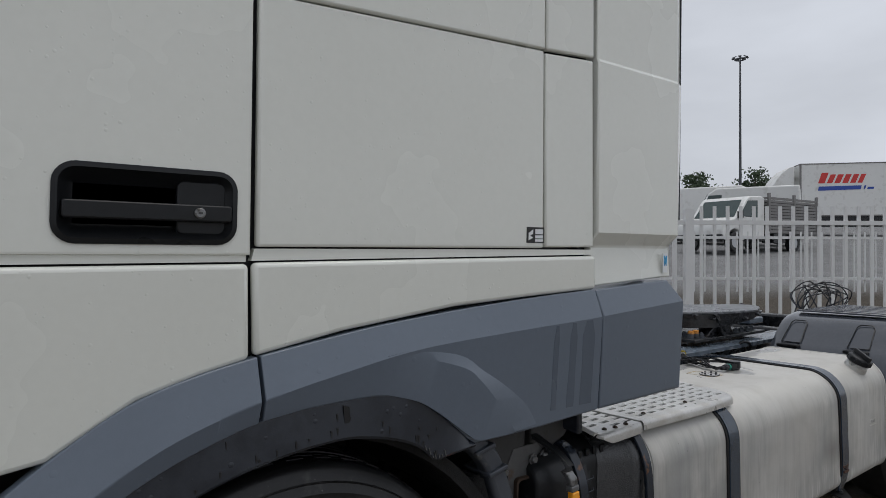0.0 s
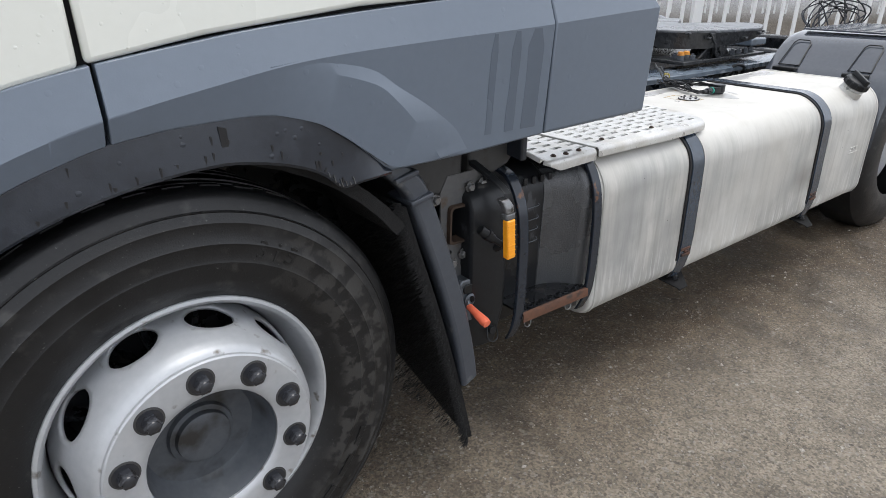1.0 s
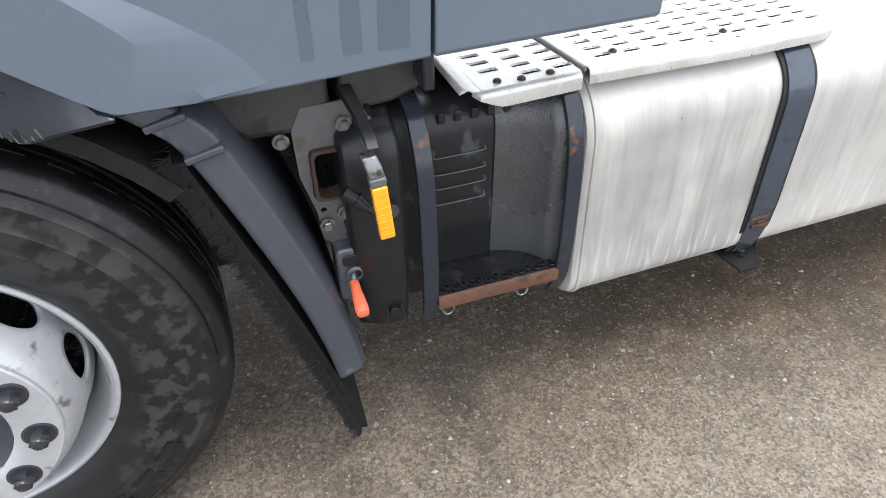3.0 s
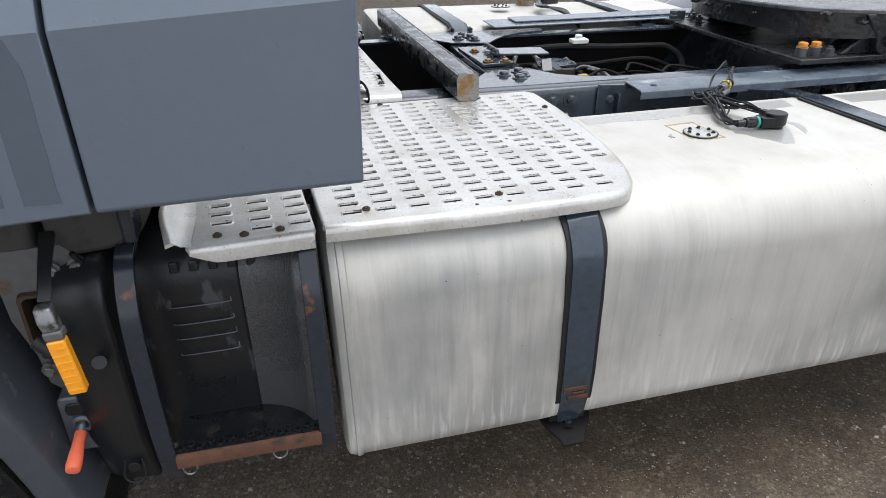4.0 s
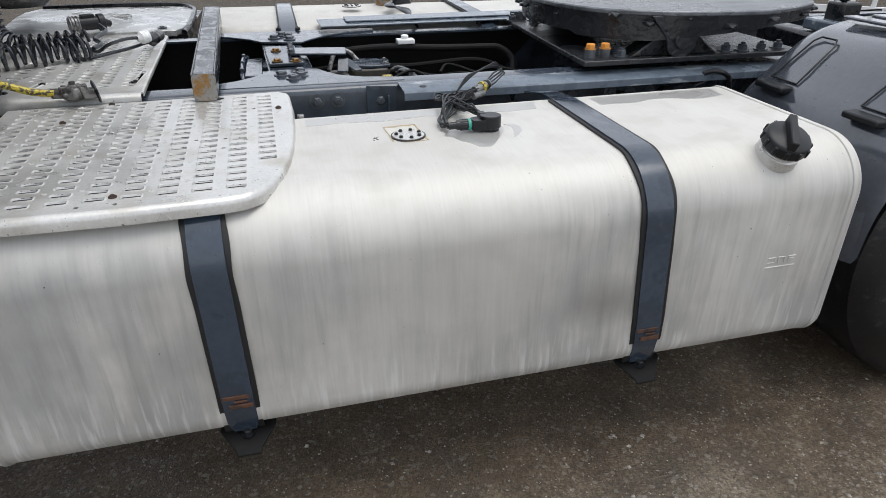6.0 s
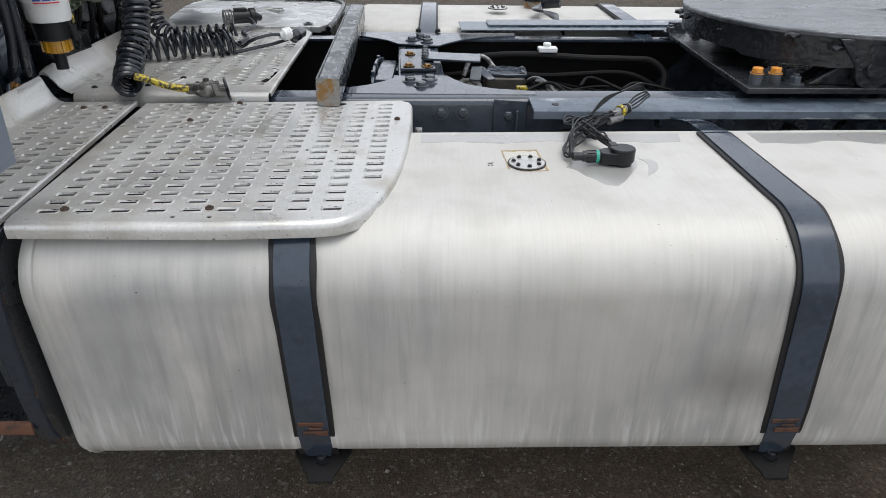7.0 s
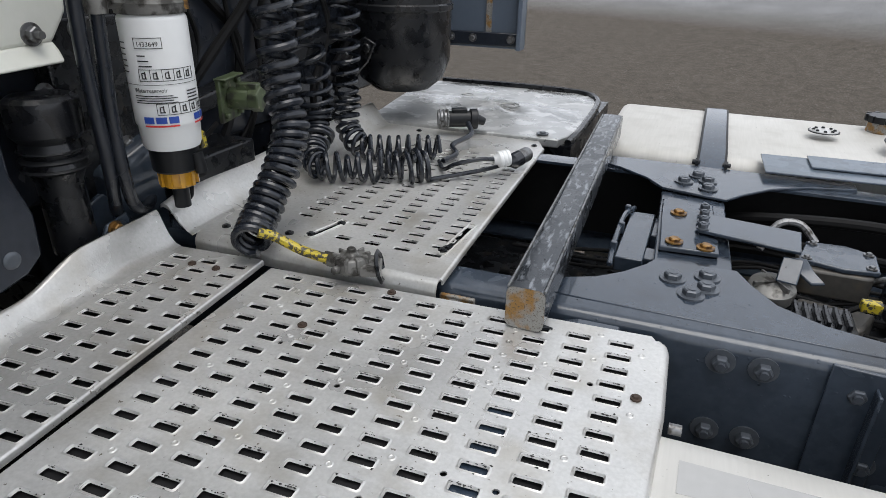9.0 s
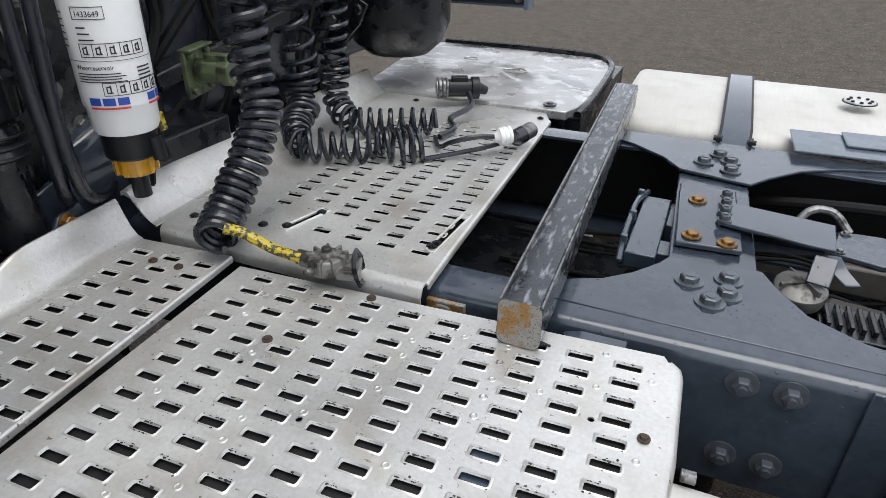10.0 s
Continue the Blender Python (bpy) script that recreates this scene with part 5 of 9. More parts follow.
prism(bm, [(-1.004, 0.979), (-0.84, 0.985), (-0.842, 0.915), (-0.850, 0.898), (-0.865, 0.879), (-0.912, 0.860), (-1.004, 0.850)], 0.036, 0.33)
part("air_duct", bm, "duct_grey", truck, "matt grey moulded duct with a rounded underside", bevel=0.010, segments=3)
bm = bmesh.new()
prism(bm, round_rect(-1.052, -0.982, 0.455, 0.585, 0.012, 4), -0.004, 0.05)
switch = part("battery_switch", bm, "bolt_dark", truck, "battery isolator with an orange-red lever", bevel=0.004)
bm = bmesh.new()
prism(bm, round_rect(-1.040, -0.996, 0.545, 0.572, 0.010, 4), -0.008, -0.003)
part("switch_plate", bm, "black_gloss", switch, bevel=0.002)
bm = bmesh.new()
lathe(bm, [(0.019, 0.0), (0.019, 0.006), (0.013, 0.009), (0.011, 0.0)], Matrix.Translation((-1.018, -0.004, 0.525)) @ OUT, 24)
rod(bm, (-1.022, 0.0, 0.518), (-1.024, -0.016, 0.506), 0.0085)
part("switch_collar", bm, "bolt_dark", switch)
bm = bmesh.new()
lathe(bm, [(0.0, 0.0), (0.0085, 0.0), (0.010, 0.004), (0.0105, 0.03), (0.012, 0.045), (0.0135, 0.070), (0.012, 0.082), (0.0, 0.086)],
      Matrix.Translation((-1.024, -0.010, 0.508)) @ Vector((0.0, -0.080, -0.020)).to_track_quat("Z", "Y").to_matrix().to_4x4(), 20)
part("switch_lever", bm, "red_lever", switch, "orange-red lever")
bm = bmesh.new()
prism(bm, [(-0.981, 0.698), (-0.953, 0.698), (-0.953, 0.807), (-0.981, 0.807)], -0.097, -0.076)
lamp = part("marker_lamp", bm, "amber", truck, "amber side marker lamp on a stalk", bevel=0.004, segments=3, at=Matrix.Translation((-0.9765, -0.098, 0.734)) @ pose(0, 0, 0, 0, -4, 0) @ Matrix.Translation((0.967, 0.085, -0.74)))
bm = bmesh.new()
for k in range(7):
    box(bm, -0.979, -0.955, -0.0978, -0.0965, 0.707 + 0.014 * k, 0.710 + 0.014 * k)
split_parts("lens_rib", bm, "amber", lamp)
bm = bmesh.new()
box(bm, -0.982, -0.952, -0.096, -0.072, 0.807, 0.824)
part("lamp_holder", bm, "bracket_grey", lamp, bevel=0.004)
bm = bmesh.new()
loft(bm, [[(x, y, 0.824) for x, y in round_rect(-0.980, -0.954, -0.094, -0.072, 0.005, 3)], [(x, y - 0.002, 0.842) for x, y in round_rect(-0.983, -0.955, -0.092, -0.068, 0.005, 3)], [(x, y + 0.004, 0.860) for x, y in round_rect(-0.986, -0.960, -0.086, -0.062, 0.005, 3)]])
part("stalk_end", bm, "bolt", lamp, "bright metal end of the stalk", bevel=0.002)
bm = bmesh.new()
loft(bm, [[(-0.9925, -0.095, 0.846), (-0.9715, -0.095, 0.846), (-0.9715, -0.079, 0.858), (-0.9925, -0.079, 0.858)], [(-0.997, -0.055, 0.868), (-0.977, -0.055, 0.868), (-0.977, -0.041, 0.880), (-0.997, -0.041, 0.880)], [(-1.010, 0.03, 0.895), (-0.985, 0.03, 0.895), (-0.985, 0.034, 0.908), (-1.010, 0.034, 0.908)]])
part("lamp_stalk", bm, "black_gloss", truck, bevel=0.004)
bm = bmesh.new()
tube(bm, [(-0.985, 0.03, 0.655), (-0.972, -0.01, 0.66), (-0.955, -0.03, 0.675), (-0.945, -0.05, 0.69)], 0.009)
rod(bm, (-0.955, -0.03, 0.672), (-0.945, -0.055, 0.692), 0.012)
tube(bm, [(-0.99, 0.03, 0.68), (-0.97, 0.03, 0.75), (-0.95, 0.03, 0.82), (-0.965, 0.02, 0.87)], 0.005)
rod(bm, (-1.000, -0.060, 0.722), (-0.972, -0.078, 0.700), 0.0085)
rod(bm, (-1.030, -0.050, 0.748), (-0.996, -0.062, 0.718), 0.0125)
rod(bm, (-1.012, -0.056, 0.733), (-1.006, -0.058, 0.727), 0.0155)
split_parts("lamp_cable", bm, "black_gloss", truck)

settle(before, sit((0.0238, 1.0179, 0.0228), (-0.0076, -0.0203, 0.9998), 0.0))

# -- battery box with its clamps and rusty ledge --
bm = bmesh.new()
def box_sec(x, d):
    return [(x, y + d * (y < 0.4), z) for y, z in [(0.50, 0.37), (0.07, 0.37)] + arc(0.105, 0.47, 0.055, 215, 180, 3) + [(0.045, 0.60)] + arc(0.125, 0.77, 0.085, 180, 95, 6) + [(0.50, 0.862)]]


loft(bm, [box_sec(-0.899, 0.012), box_sec(-0.850, 0.0), box_sec(-0.695, 0), box_sec(-0.680, 0)])
bbox = part("battery_box", bm, "box_black", truck, "black battery box with streaked lid", bevel=0.006)
bm = bmesh.new()
loft(bm, [box_sec(x, d) for x, d in ((-0.681, 0.001), (-0.664, -0.003), (-0.645, -0.010), (-0.628, -0.019), (-0.611, -0.031), (-0.597, -0.045), (-0.586, -0.060), (-0.578, -0.074), (-0.545, -0.076))])
part("box_side", bm, "box_side", bbox, "grained black box side curving outward, paled for reflected sky", smooth=60)
bm = bmesh.new()
for k in range(4):
    z = (0.627, 0.6645, 0.698, 0.7365)[k]
    tube(bm, [(-0.812, 0.046, z), (-0.808, 0.038, z), (-0.76, 0.037, z), (-0.707, 0.038, z + 0.001), (-0.703, 0.040, z + 0.006), (-0.704, 0.046, z + 0.012)], 0.0012, 6, 3)
split_parts("lid_rib", bm, "bolt_dark", bbox)
bm = bmesh.new()
for k in range(5):
    box(bm, -0.80 + 0.034 * k, -0.784 + 0.034 * k, 0.0425, 0.05, 0.806, 0.829)
split_parts("lid_fin", bm, "box_black", bbox, bevel=0.003)
bm = bmesh.new()
sec2 = lambda x, o: [(x, y, z) for y, z in [(0.45, 0.36), (0.0 - o, 0.36), (-0.035 - o, 0.50), (-0.035 - o, 0.66)] + arc(0.045, 0.785, 0.08 + o, 180, 100, 5) + [(0.45, 0.872)]]
loft(bm, [sec2(-1.0, -0.03), sec2(-0.95, -0.004), sec2(-0.895, 0.0)])
part("box_end", bm, "box_black", bbox, "rounded black box end", bevel=0.008)



def box_clamp(x, w, rusty):
    bm = bmesh.new()
    pts = [(0.12, 0.885), (0.05, 0.882), (-0.005, 0.862), (-0.046, 0.80), (-0.062, 0.72), (-0.066, 0.60), (-0.064, 0.50), (-0.054, 0.43), (-0.03, 0.375)]
    line = smooth_path([(0, y, z) for y, z in pts], 4)
    fr = frames_along(line)
    secs = []
    for p, (t, s, u) in zip(line, fr):
        nrm = Vector((0, -t.z, t.y)) * -1
        nrm = nrm if nrm.y < 0 or nrm.z > 0 else -nrm
        secs.append([(x - w, p.y, p.z), (x + w, p.y, p.z), (x + w, p.y + 0.012 * abs(t.z), p.z - 0.012 * abs(t.y)), (x - w, p.y + 0.012 * abs(t.z), p.z - 0.012 * abs(t.y))])
    loft(bm, secs)
    return part("clamp_band", bm, "clamp", bbox, "dark steel clamp with rust spots" if rusty else "dark steel clamp", bevel=0.002)


box_clamp(-0.858, 0.0165, False)
box_clamp(-0.553, 0.0165, True)
bm = bmesh.new()
prism(bm, [(-0.056, 0.4645), (-0.063, 0.4625), (-0.066, 0.4565), (-0.066, 0.4365), (-0.062, 0.4365), (-0.062, 0.4555), (-0.056, 0.4595)], -0.843, -0.566, "x")
ledge = part("foot_ledge", bm, "rust", bbox, "rusty perforated foot ledge")
bm = bmesh.new()
box(bm, -0.843, -0.566, -0.0565, 0.06, 0.4565, 0.463)
part("ledge_top", bm, "dark_metal", ledge, "dirty dark tread of the ledge")
grip = None
for k in range(15):
    at = Matrix.Translation((-0.836 + 0.0188 * k, -0.044 + 0.008 * (k % 2), 0.464))
    if grip is None:
        bm = bmesh.new()
        lathe(bm, [(0.006, 0.0), (0.0085, 0.0), (0.0085, 0.004), (0.006, 0.005), (0.006, 0.0)], None, 12)
        grip = part("ledge_grip", bm, "dark_metal", ledge, "", at)
    else:
        again(grip, at)
for x in (-0.822, -0.650):
    bm = bmesh.new()
    tube(bm, [(x - 0.014, -0.056, 0.448), (x - 0.012, -0.062, 0.424), (x, -0.064, 0.416), (x + 0.012, -0.062, 0.424), (x + 0.014, -0.056, 0.448)], 0.0018, 6)
    part("ledge_hook", bm, "bolt", bbox, "small wire hook")
bm = bmesh.new()
rod(bm, (-0.93, 0.0, 0.425), (-0.93, -0.03, 0.425), 0.012)
tube(bm, [(-0.945, -0.022, 0.44), (-0.95, -0.032, 0.405), (-0.93, -0.036, 0.392), (-0.912, -0.032, 0.405), (-0.915, -0.022, 0.44)], 0.0025, 6)
part("lower_latch", bm, "black_gloss", bbox, bevel=0.003)

# -- near fuel tank --
TY0, TY1, TZ0, TZ1 = -0.035, 0.630, 0.316, 0.870


def tank_ring(o=0.0):
    """The tank's round-cornered outline in (y, z), grown by o."""
    return (arc(TY1 - 0.05, TZ0 + 0.05, 0.05 + o, 270, 360, 4) + arc(TY1 - 0.10, TZ1 - 0.10, 0.10 + o, 0, 90, 6)
            + arc(TY0 + 0.135, TZ1 - 0.135, 0.135 + o, 90, 180, 18) + arc(TY0 + 0.07, TZ0 + 0.07, 0.07 + o, 180, 270, 6))


def tank_body(parent, x0, x1, mat, label):
    bm = bmesh.new()
    steps = [(x0 - 0.004, -0.05), (x0, -0.016), (x0 + 0.006, -0.004), (x0 + 0.016, 0.0), (x0 + 0.020, 0.0), (x0 + 0.022, 0.0035), (x0 + 0.028, 0.0045), (x0 + 0.034, 0.0035), (x0 + 0.036, 0.0),
             (x1 - 0.036, 0.0), (x1 - 0.034, 0.003), (x1 - 0.028, 0.004), (x1 - 0.022, 0.003), (x1 - 0.020, 0.0), (x1 - 0.016, 0.0), (x1 - 0.006, -0.004), (x1, -0.016), (x1 + 0.004, -0.05)]
    loft(bm, [[(x, y, z) for y, z in tank_ring(o)] for x, o in steps])
    return part("shell", bm, mat, parent, label, smooth=40)


tank = new("fuel_tank")
tank.parent = truck
tank.matrix_basis = Matrix.Translation((-0.5, 0, 0.292)) @ pose(0, 0, 0, 0, -0.8, 0) @ Matrix.Translation((0.5, 0, -0.292))
tank["label"] = "long aluminium fuel tank with two dark straps"
tank_body(tank, -0.515, 1.535, "tank", "streaked bare aluminium shell")


def strap(x, lean, parent, flip=None):
    """A steel band over the tank, its rubber liner, foot and bolt."""
    path = [(TY1 - 0.11, TZ1)] + arc(TY0 + 0.135, TZ1 - 0.135, 0.135, 90, 180, 22) + [(TY0, TZ1 - 0.20), (TY0, TZ1 - 0.27), (TY0, TZ0 + 0.16), (TY0 + 0.004, TZ0 + 0.09), (TY0 + 0.014, TZ0 + 0.045), (TY0 + 0.028, TZ0 + 0.005)]
    for nm, w, lo, hi, mt, lb in (("strap_liner", 0.0435, 0.0005, 0.0065, "liner", "black rubber liner"), ("strap_band", 0.0335, 0.0045, 0.0105, "strap", "blue-grey painted steel band")):
        bm = bmesh.new()
        line = [Vector((0, y, z)) for y, z in path]
        secs = []
        for k, p in enumerate(line):
            t = (line[min(k + 1, len(line) - 1)] - line[max(k - 1, 0)]).normalized()
            n = Vector((0, t.z, -t.y))
            n = n if n.y < 0 or (abs(n.y) < 1e-3 and n.z > 0) or n.z > 0.3 else -n
            xx = x + lean * (TZ1 - p.z)
            wig = 0.0018 * math.sin((p.y + p.z) * 34) * (nm == "strap_liner")
            taper = 0.75 if (nm == "strap_band" and k == len(line) - 1) else 1.0
            secs.append([(xx - w * taper + wig, *(p + n * lo).yz), (xx + w * taper + wig, *(p + n * lo).yz), (xx + w * taper + wig, *(p + n * hi).yz), (xx - w * taper + wig, *(p + n * hi).yz)])
        loft(bm, secs)
        part(nm, bm, mt, parent, lb, bevel=0.001)
    for z0, z1, a, b in ((TZ0 + 0.118, TZ0 + 0.128, -0.030, 0.026), (TZ0 + 0.092, TZ0 + 0.103, -0.020, 0.031), (TZ0 + 0.108, TZ0 + 0.113, -0.008, 0.020)):
        bm = bmesh.new()
        xx = x + lean * (TZ1 - z0)
        box(bm, xx + a, xx + b, TY0 - 0.0112, TY0 - 0.006, z0, z1)
        part("rust_mark", bm, "rust", parent, "rust line across the strap", bevel=0.001)
    # end towards the frame
    bm = bmesh.new()
    loft(bm, [[(x - 0.033, 0.50, TZ1 + 0.005), (x + 0.033, 0.50, TZ1 + 0.005), (x + 0.033, 0.50, TZ1 + 0.011), (x - 0.033, 0.50, TZ1 + 0.011)],
              [(x - 0.030, 0.62, TZ1 - 0.005), (x + 0.030, 0.62, TZ1 - 0.005), (x + 0.030, 0.62, TZ1 + 0.001), (x - 0.030, 0.62, TZ1 + 0.001)],
              [(x - 0.025, 0.80, TZ1 - 0.045), (x + 0.025, 0.80, TZ1 - 0.045), (x + 0.025, 0.80, TZ1 - 0.038), (x - 0.025, 0.80, TZ1 - 0.038)]])
    rod(bm, (x - 0.05, 0.80, TZ1 - 0.04), (x + 0.05, 0.80, TZ1 - 0.04), 0.010)
    lathe(bm, [(0.012, -0.006), (0.028, -0.006), (0.028, 0.006), (0.012, 0.006)], Matrix.Translation((x - 0.045, 0.80, TZ1 - 0.045)) @ pose(0, 0, 0, 0, 90, 0), 20, True)
    part("strap_end", bm, "strap", parent)
    xb = x + lean * 0.6
    bm = bmesh.new()
    loft(bm, [[(xb - 0.055, 0.07, 0.310), (xb + 0.062, 0.07, 0.310), (xb + 0.062, 0.07, 0.316), (xb - 0.055, 0.07, 0.316)],
              [(xb - 0.060, 0.0, 0.306), (xb + 0.067, 0.0, 0.306), (xb + 0.067, 0.0, 0.312), (xb - 0.060, 0.0, 0.312)],
              [(xb - 0.026, -0.048, 0.282), (xb + 0.032, -0.048, 0.282), (xb + 0.032, -0.048, 0.288), (xb - 0.026, -0.048, 0.288)],
              [(xb - 0.024, -0.058, 0.276), (xb + 0.030, -0.058, 0.276), (xb + 0.030, -0.058, 0.282), (xb - 0.024, -0.058, 0.282)]])
    box(bm, xb - 0.045, xb + 0.05, 0.05, 0.80, 0.277, 0.314)
    part("strap_foot", bm, "loom", parent, bevel=0.002)
    bm = bmesh.new()
    rod(bm, (xb + 0.002, -0.012, 0.347), (xb + 0.003, -0.014, 0.272), 0.007)
    hex_bolt(bm, Matrix.Translation((xb + 0.003, -0.014, 0.304)), 0.011, 0.012, 0.016)
    part("strap_bolt", bm, "dark_metal", parent)


strap(-0.003, 0.008, tank)
strap(0.966, 0.06, tank)
# inspection flange, old sticker patch, sender, filler cap, maker's mark
TOPZ = TZ1
bm = bmesh.new()
PATCH = Matrix.Translation((0.466, 0.345, TOPZ)) @ pose(0, 0, 0, 0, 0, 4)
rng = random.Random(31)
for x0, y0, x1, y1, w0, w1 in ((-0.042, 0.068, 0.042, 0.066, 0.006, 0.014), (0.041, 0.066, 0.042, -0.066, 0.002, 0.007), (-0.042, 0.068, -0.043, -0.05, 0.001, 0.004), (-0.02, -0.064, 0.042, -0.066, 0.001, 0.004)):
    n = 9
    a, b = Vector((x0, y0)), Vector((x1, y1))
    t = (b - a).normalized()
    side = Vector((t.y, -t.x))
    pts = [a + (b - a) * k / n for k in range(n + 1)]
    loft(bm, [[tuple(PATCH @ Vector((*p, 0.0002))), tuple(PATCH @ Vector((*p, 0.0009))), tuple(PATCH @ Vector((*(p + side * w), 0.0009))), tuple(PATCH @ Vector((*(p + side * w), 0.0002)))] for p, w in ((p, rng.uniform(w0, w1)) for p in pts)])
film = bmesh.new()
loft(film, [[tuple(PATCH @ Vector((x, y, 0.0001))) for x, y in ((-0.041, -0.05), (0.041, -0.065), (0.041, 0.066), (-0.041, 0.067))], [tuple(PATCH @ Vector((x, y, 0.0005))) for x, y in ((-0.041, -0.05), (0.041, -0.065), (0.041, 0.066), (-0.041, 0.067))]])
part("sticker_film", film, "film", tank, "pale worn film of an old sticker", smooth=0)
split_parts("sticker_patch", bm, "residue", tank, "brown residue of an old square sticker", smooth=0)
bm = bmesh.new()
for k in range(9):
    bmesh.ops.create_icosphere(bm, subdivisions=1, radius=rng.uniform(0.001, 0.003), matrix=Matrix.Translation((0.386 + rng.uniform(-0.006, 0.006), 0.322 + rng.uniform(-0.014, 0.014), TOPZ)) @ Matrix.Diagonal((1.5, 1, 0.3, 1)))
part("tar_specks", bm, "ink", tank)["kind"] = "stuff"
bm = bmesh.new()
lathe(bm, [(0.0, 0.006), (0.034, 0.006), (0.040, 0.005), (0.041, 0.0)], Matrix.Translation((0.468, 0.322, TOPZ)), 40)
fl_ = part("inspection_flange", bm, "plate_alu", tank, "round bolted flange")
bm = bmesh.new()
lathe(bm, [(0.0405, 0.0), (0.0435, 0.0), (0.0435, 0.004), (0.0405, 0.004)], Matrix.Translation((0.468, 0.322, TOPZ)), 40, True)
part("flange_seal", bm, "ink", fl_)
bolts("flange_bolt", "dark_metal", [((0.468 + 0.030 * math.cos(a), 0.322 + 0.030 * math.sin(a), TOPZ + 0.005), UP) for a in (2 * math.pi * k / 7 + 0.3 for k in range(7))], fl_, None, 0.0042, 0.004, 0.0052)
bm = bmesh.new()
lathe(bm, [(0.0, 0.040), (0.026, 0.040), (0.028, 0.038), (0.028, 0.010), (0.024, 0.008), (0.023, 0.0)], Matrix.Translation((0.680, 0.318, TOPZ)), 32)
prism(bm, [(0.685, 0.292), (0.685, 0.344), (0.645, 0.338), (0.630, 0.332), (0.630, 0.302), (0.645, 0.298)], TOPZ + 0.006, TOPZ + 0.032, "z")
box(bm, 0.655, 0.672, 0.330, 0.352, TOPZ + 0.026, TOPZ + 0.041)
sender = part("level_sender", bm, "black_gloss", tank, "black plastic fuel level sender", bevel=0.002)
bm = bmesh.new()
rod(bm, (0.632, 0.317, TOPZ + 0.019), (0.592, 0.320, TOPZ + 0.019), 0.0125)
rod(bm, (0.600, 0.319, TOPZ + 0.019), (0.572, 0.323, TOPZ + 0.017), 0.0095)
part("sender_plug", bm, "black_plastic", sender)
bm = bmesh.new()
for k in range(6):
    a = math.pi * k / 3
    box(bm, 0.600, 0.626, 0.0118, 0.0142, -0.002, 0.002, Matrix.Translation((0, 0.318, TOPZ + 0.019)) @ Matrix.Rotation(a, 4, "X"))
split_parts("plug_rib", bm, "black_plastic", sender)
bm = bmesh.new()
rod(bm, (0.628, 0.317, TOPZ + 0.019), (0.621, 0.3175, TOPZ + 0.019), 0.0145, seg=20)
part("plug_ring", bm, "teal", sender, "green ring on the plug")
# cables: a loose bunch from plug and sender to the joint behind the tank
bm = bmesh.new()
rng = random.Random(7)
for k in range(20):
    j = lambda s: rng.uniform(-s, s)
    head = [(0.575 + j(0.006), 0.323 + j(0.006), TOPZ + 0.018 + j(0.006)), (0.568 + j(0.012), 0.37 + j(0.02), TOPZ + 0.016 + j(0.008)), (0.600 + j(0.02), 0.44 + j(0.02), TOPZ + 0.026 + j(0.014))]
    if k % 2:
        head = [(0.664 + j(0.006), 0.345, TOPZ + 0.034 + j(0.004)), (0.650 + j(0.012), 0.40 + j(0.02), TOPZ + 0.036 + j(0.012)), (0.640 + j(0.02), 0.46 + j(0.02), TOPZ + 0.030 + j(0.014))]
    tube(bm, head + [(0.640 + j(0.03), 0.535 + j(0.02), TOPZ + 0.022 + j(0.014)), (0.685 + j(0.014), 0.580 + j(0.014), TOPZ + 0.020 + j(0.012)), (0.735 + j(0.008), 0.622 + j(0.008), TOPZ + 0.022 + j(0.008))], 0.0023, 6, 7)
for k in range(3):
    tube(bm, [(0.64, 0.50 + 0.01 * k, TOPZ + 0.03), (0.605 - 0.008 * k, 0.53, TOPZ + 0.026), (0.60, 0.57, TOPZ + 0.016 + 0.010 * k), (0.64, 0.60, TOPZ + 0.020), (0.69, 0.61, TOPZ + 0.024)], 0.0023, 6, 8)
for k in range(4):
    tube(bm, [(0.765, 0.640, TOPZ + 0.028), (0.805, 0.675 + 0.006 * k, TOPZ + 0.024 + 0.008 * k), (0.850, 0.735, TOPZ + 0.030 + 0.008 * k), (0.872 - 0.006 * k, 0.770, TOPZ + 0.032 + 0.004 * k), (0.840, 0.765, TOPZ + 0.052 + 0.005 * k), (0.77, 0.70, TOPZ + 0.062), (0.71, 0.640, TOPZ + 0.048 + 0.004 * k), (0.665, 0.59, TOPZ + 0.030)], 0.0025, 6, 8)
split_parts("sender_cable", bm, "black_gloss", tank, "black cable bundle")
bm = bmesh.new()
rod(bm, (0.728, 0.618, TOPZ + 0.022), (0.782, 0.650, TOPZ + 0.032), 0.0125)
rod(bm, (0.718, 0.600, TOPZ + 0.010), (0.758, 0.626, TOPZ + 0.012), 0.010)
part("cable_joint", bm, "bolt", tank)
bm = bmesh.new()
rod(bm, (0.752, 0.632, TOPZ + 0.0265), (0.761, 0.6375, TOPZ + 0.028), 0.0160)
part("cable_band", bm, "yellow", tank, "yellow cable band")
bm = bmesh.new()
rod(bm, (0.770, 0.643, TOPZ + 0.0298), (0.777, 0.647, TOPZ + 0.031), 0.0145)
part("cable_band", bm, "black_gloss", tank)
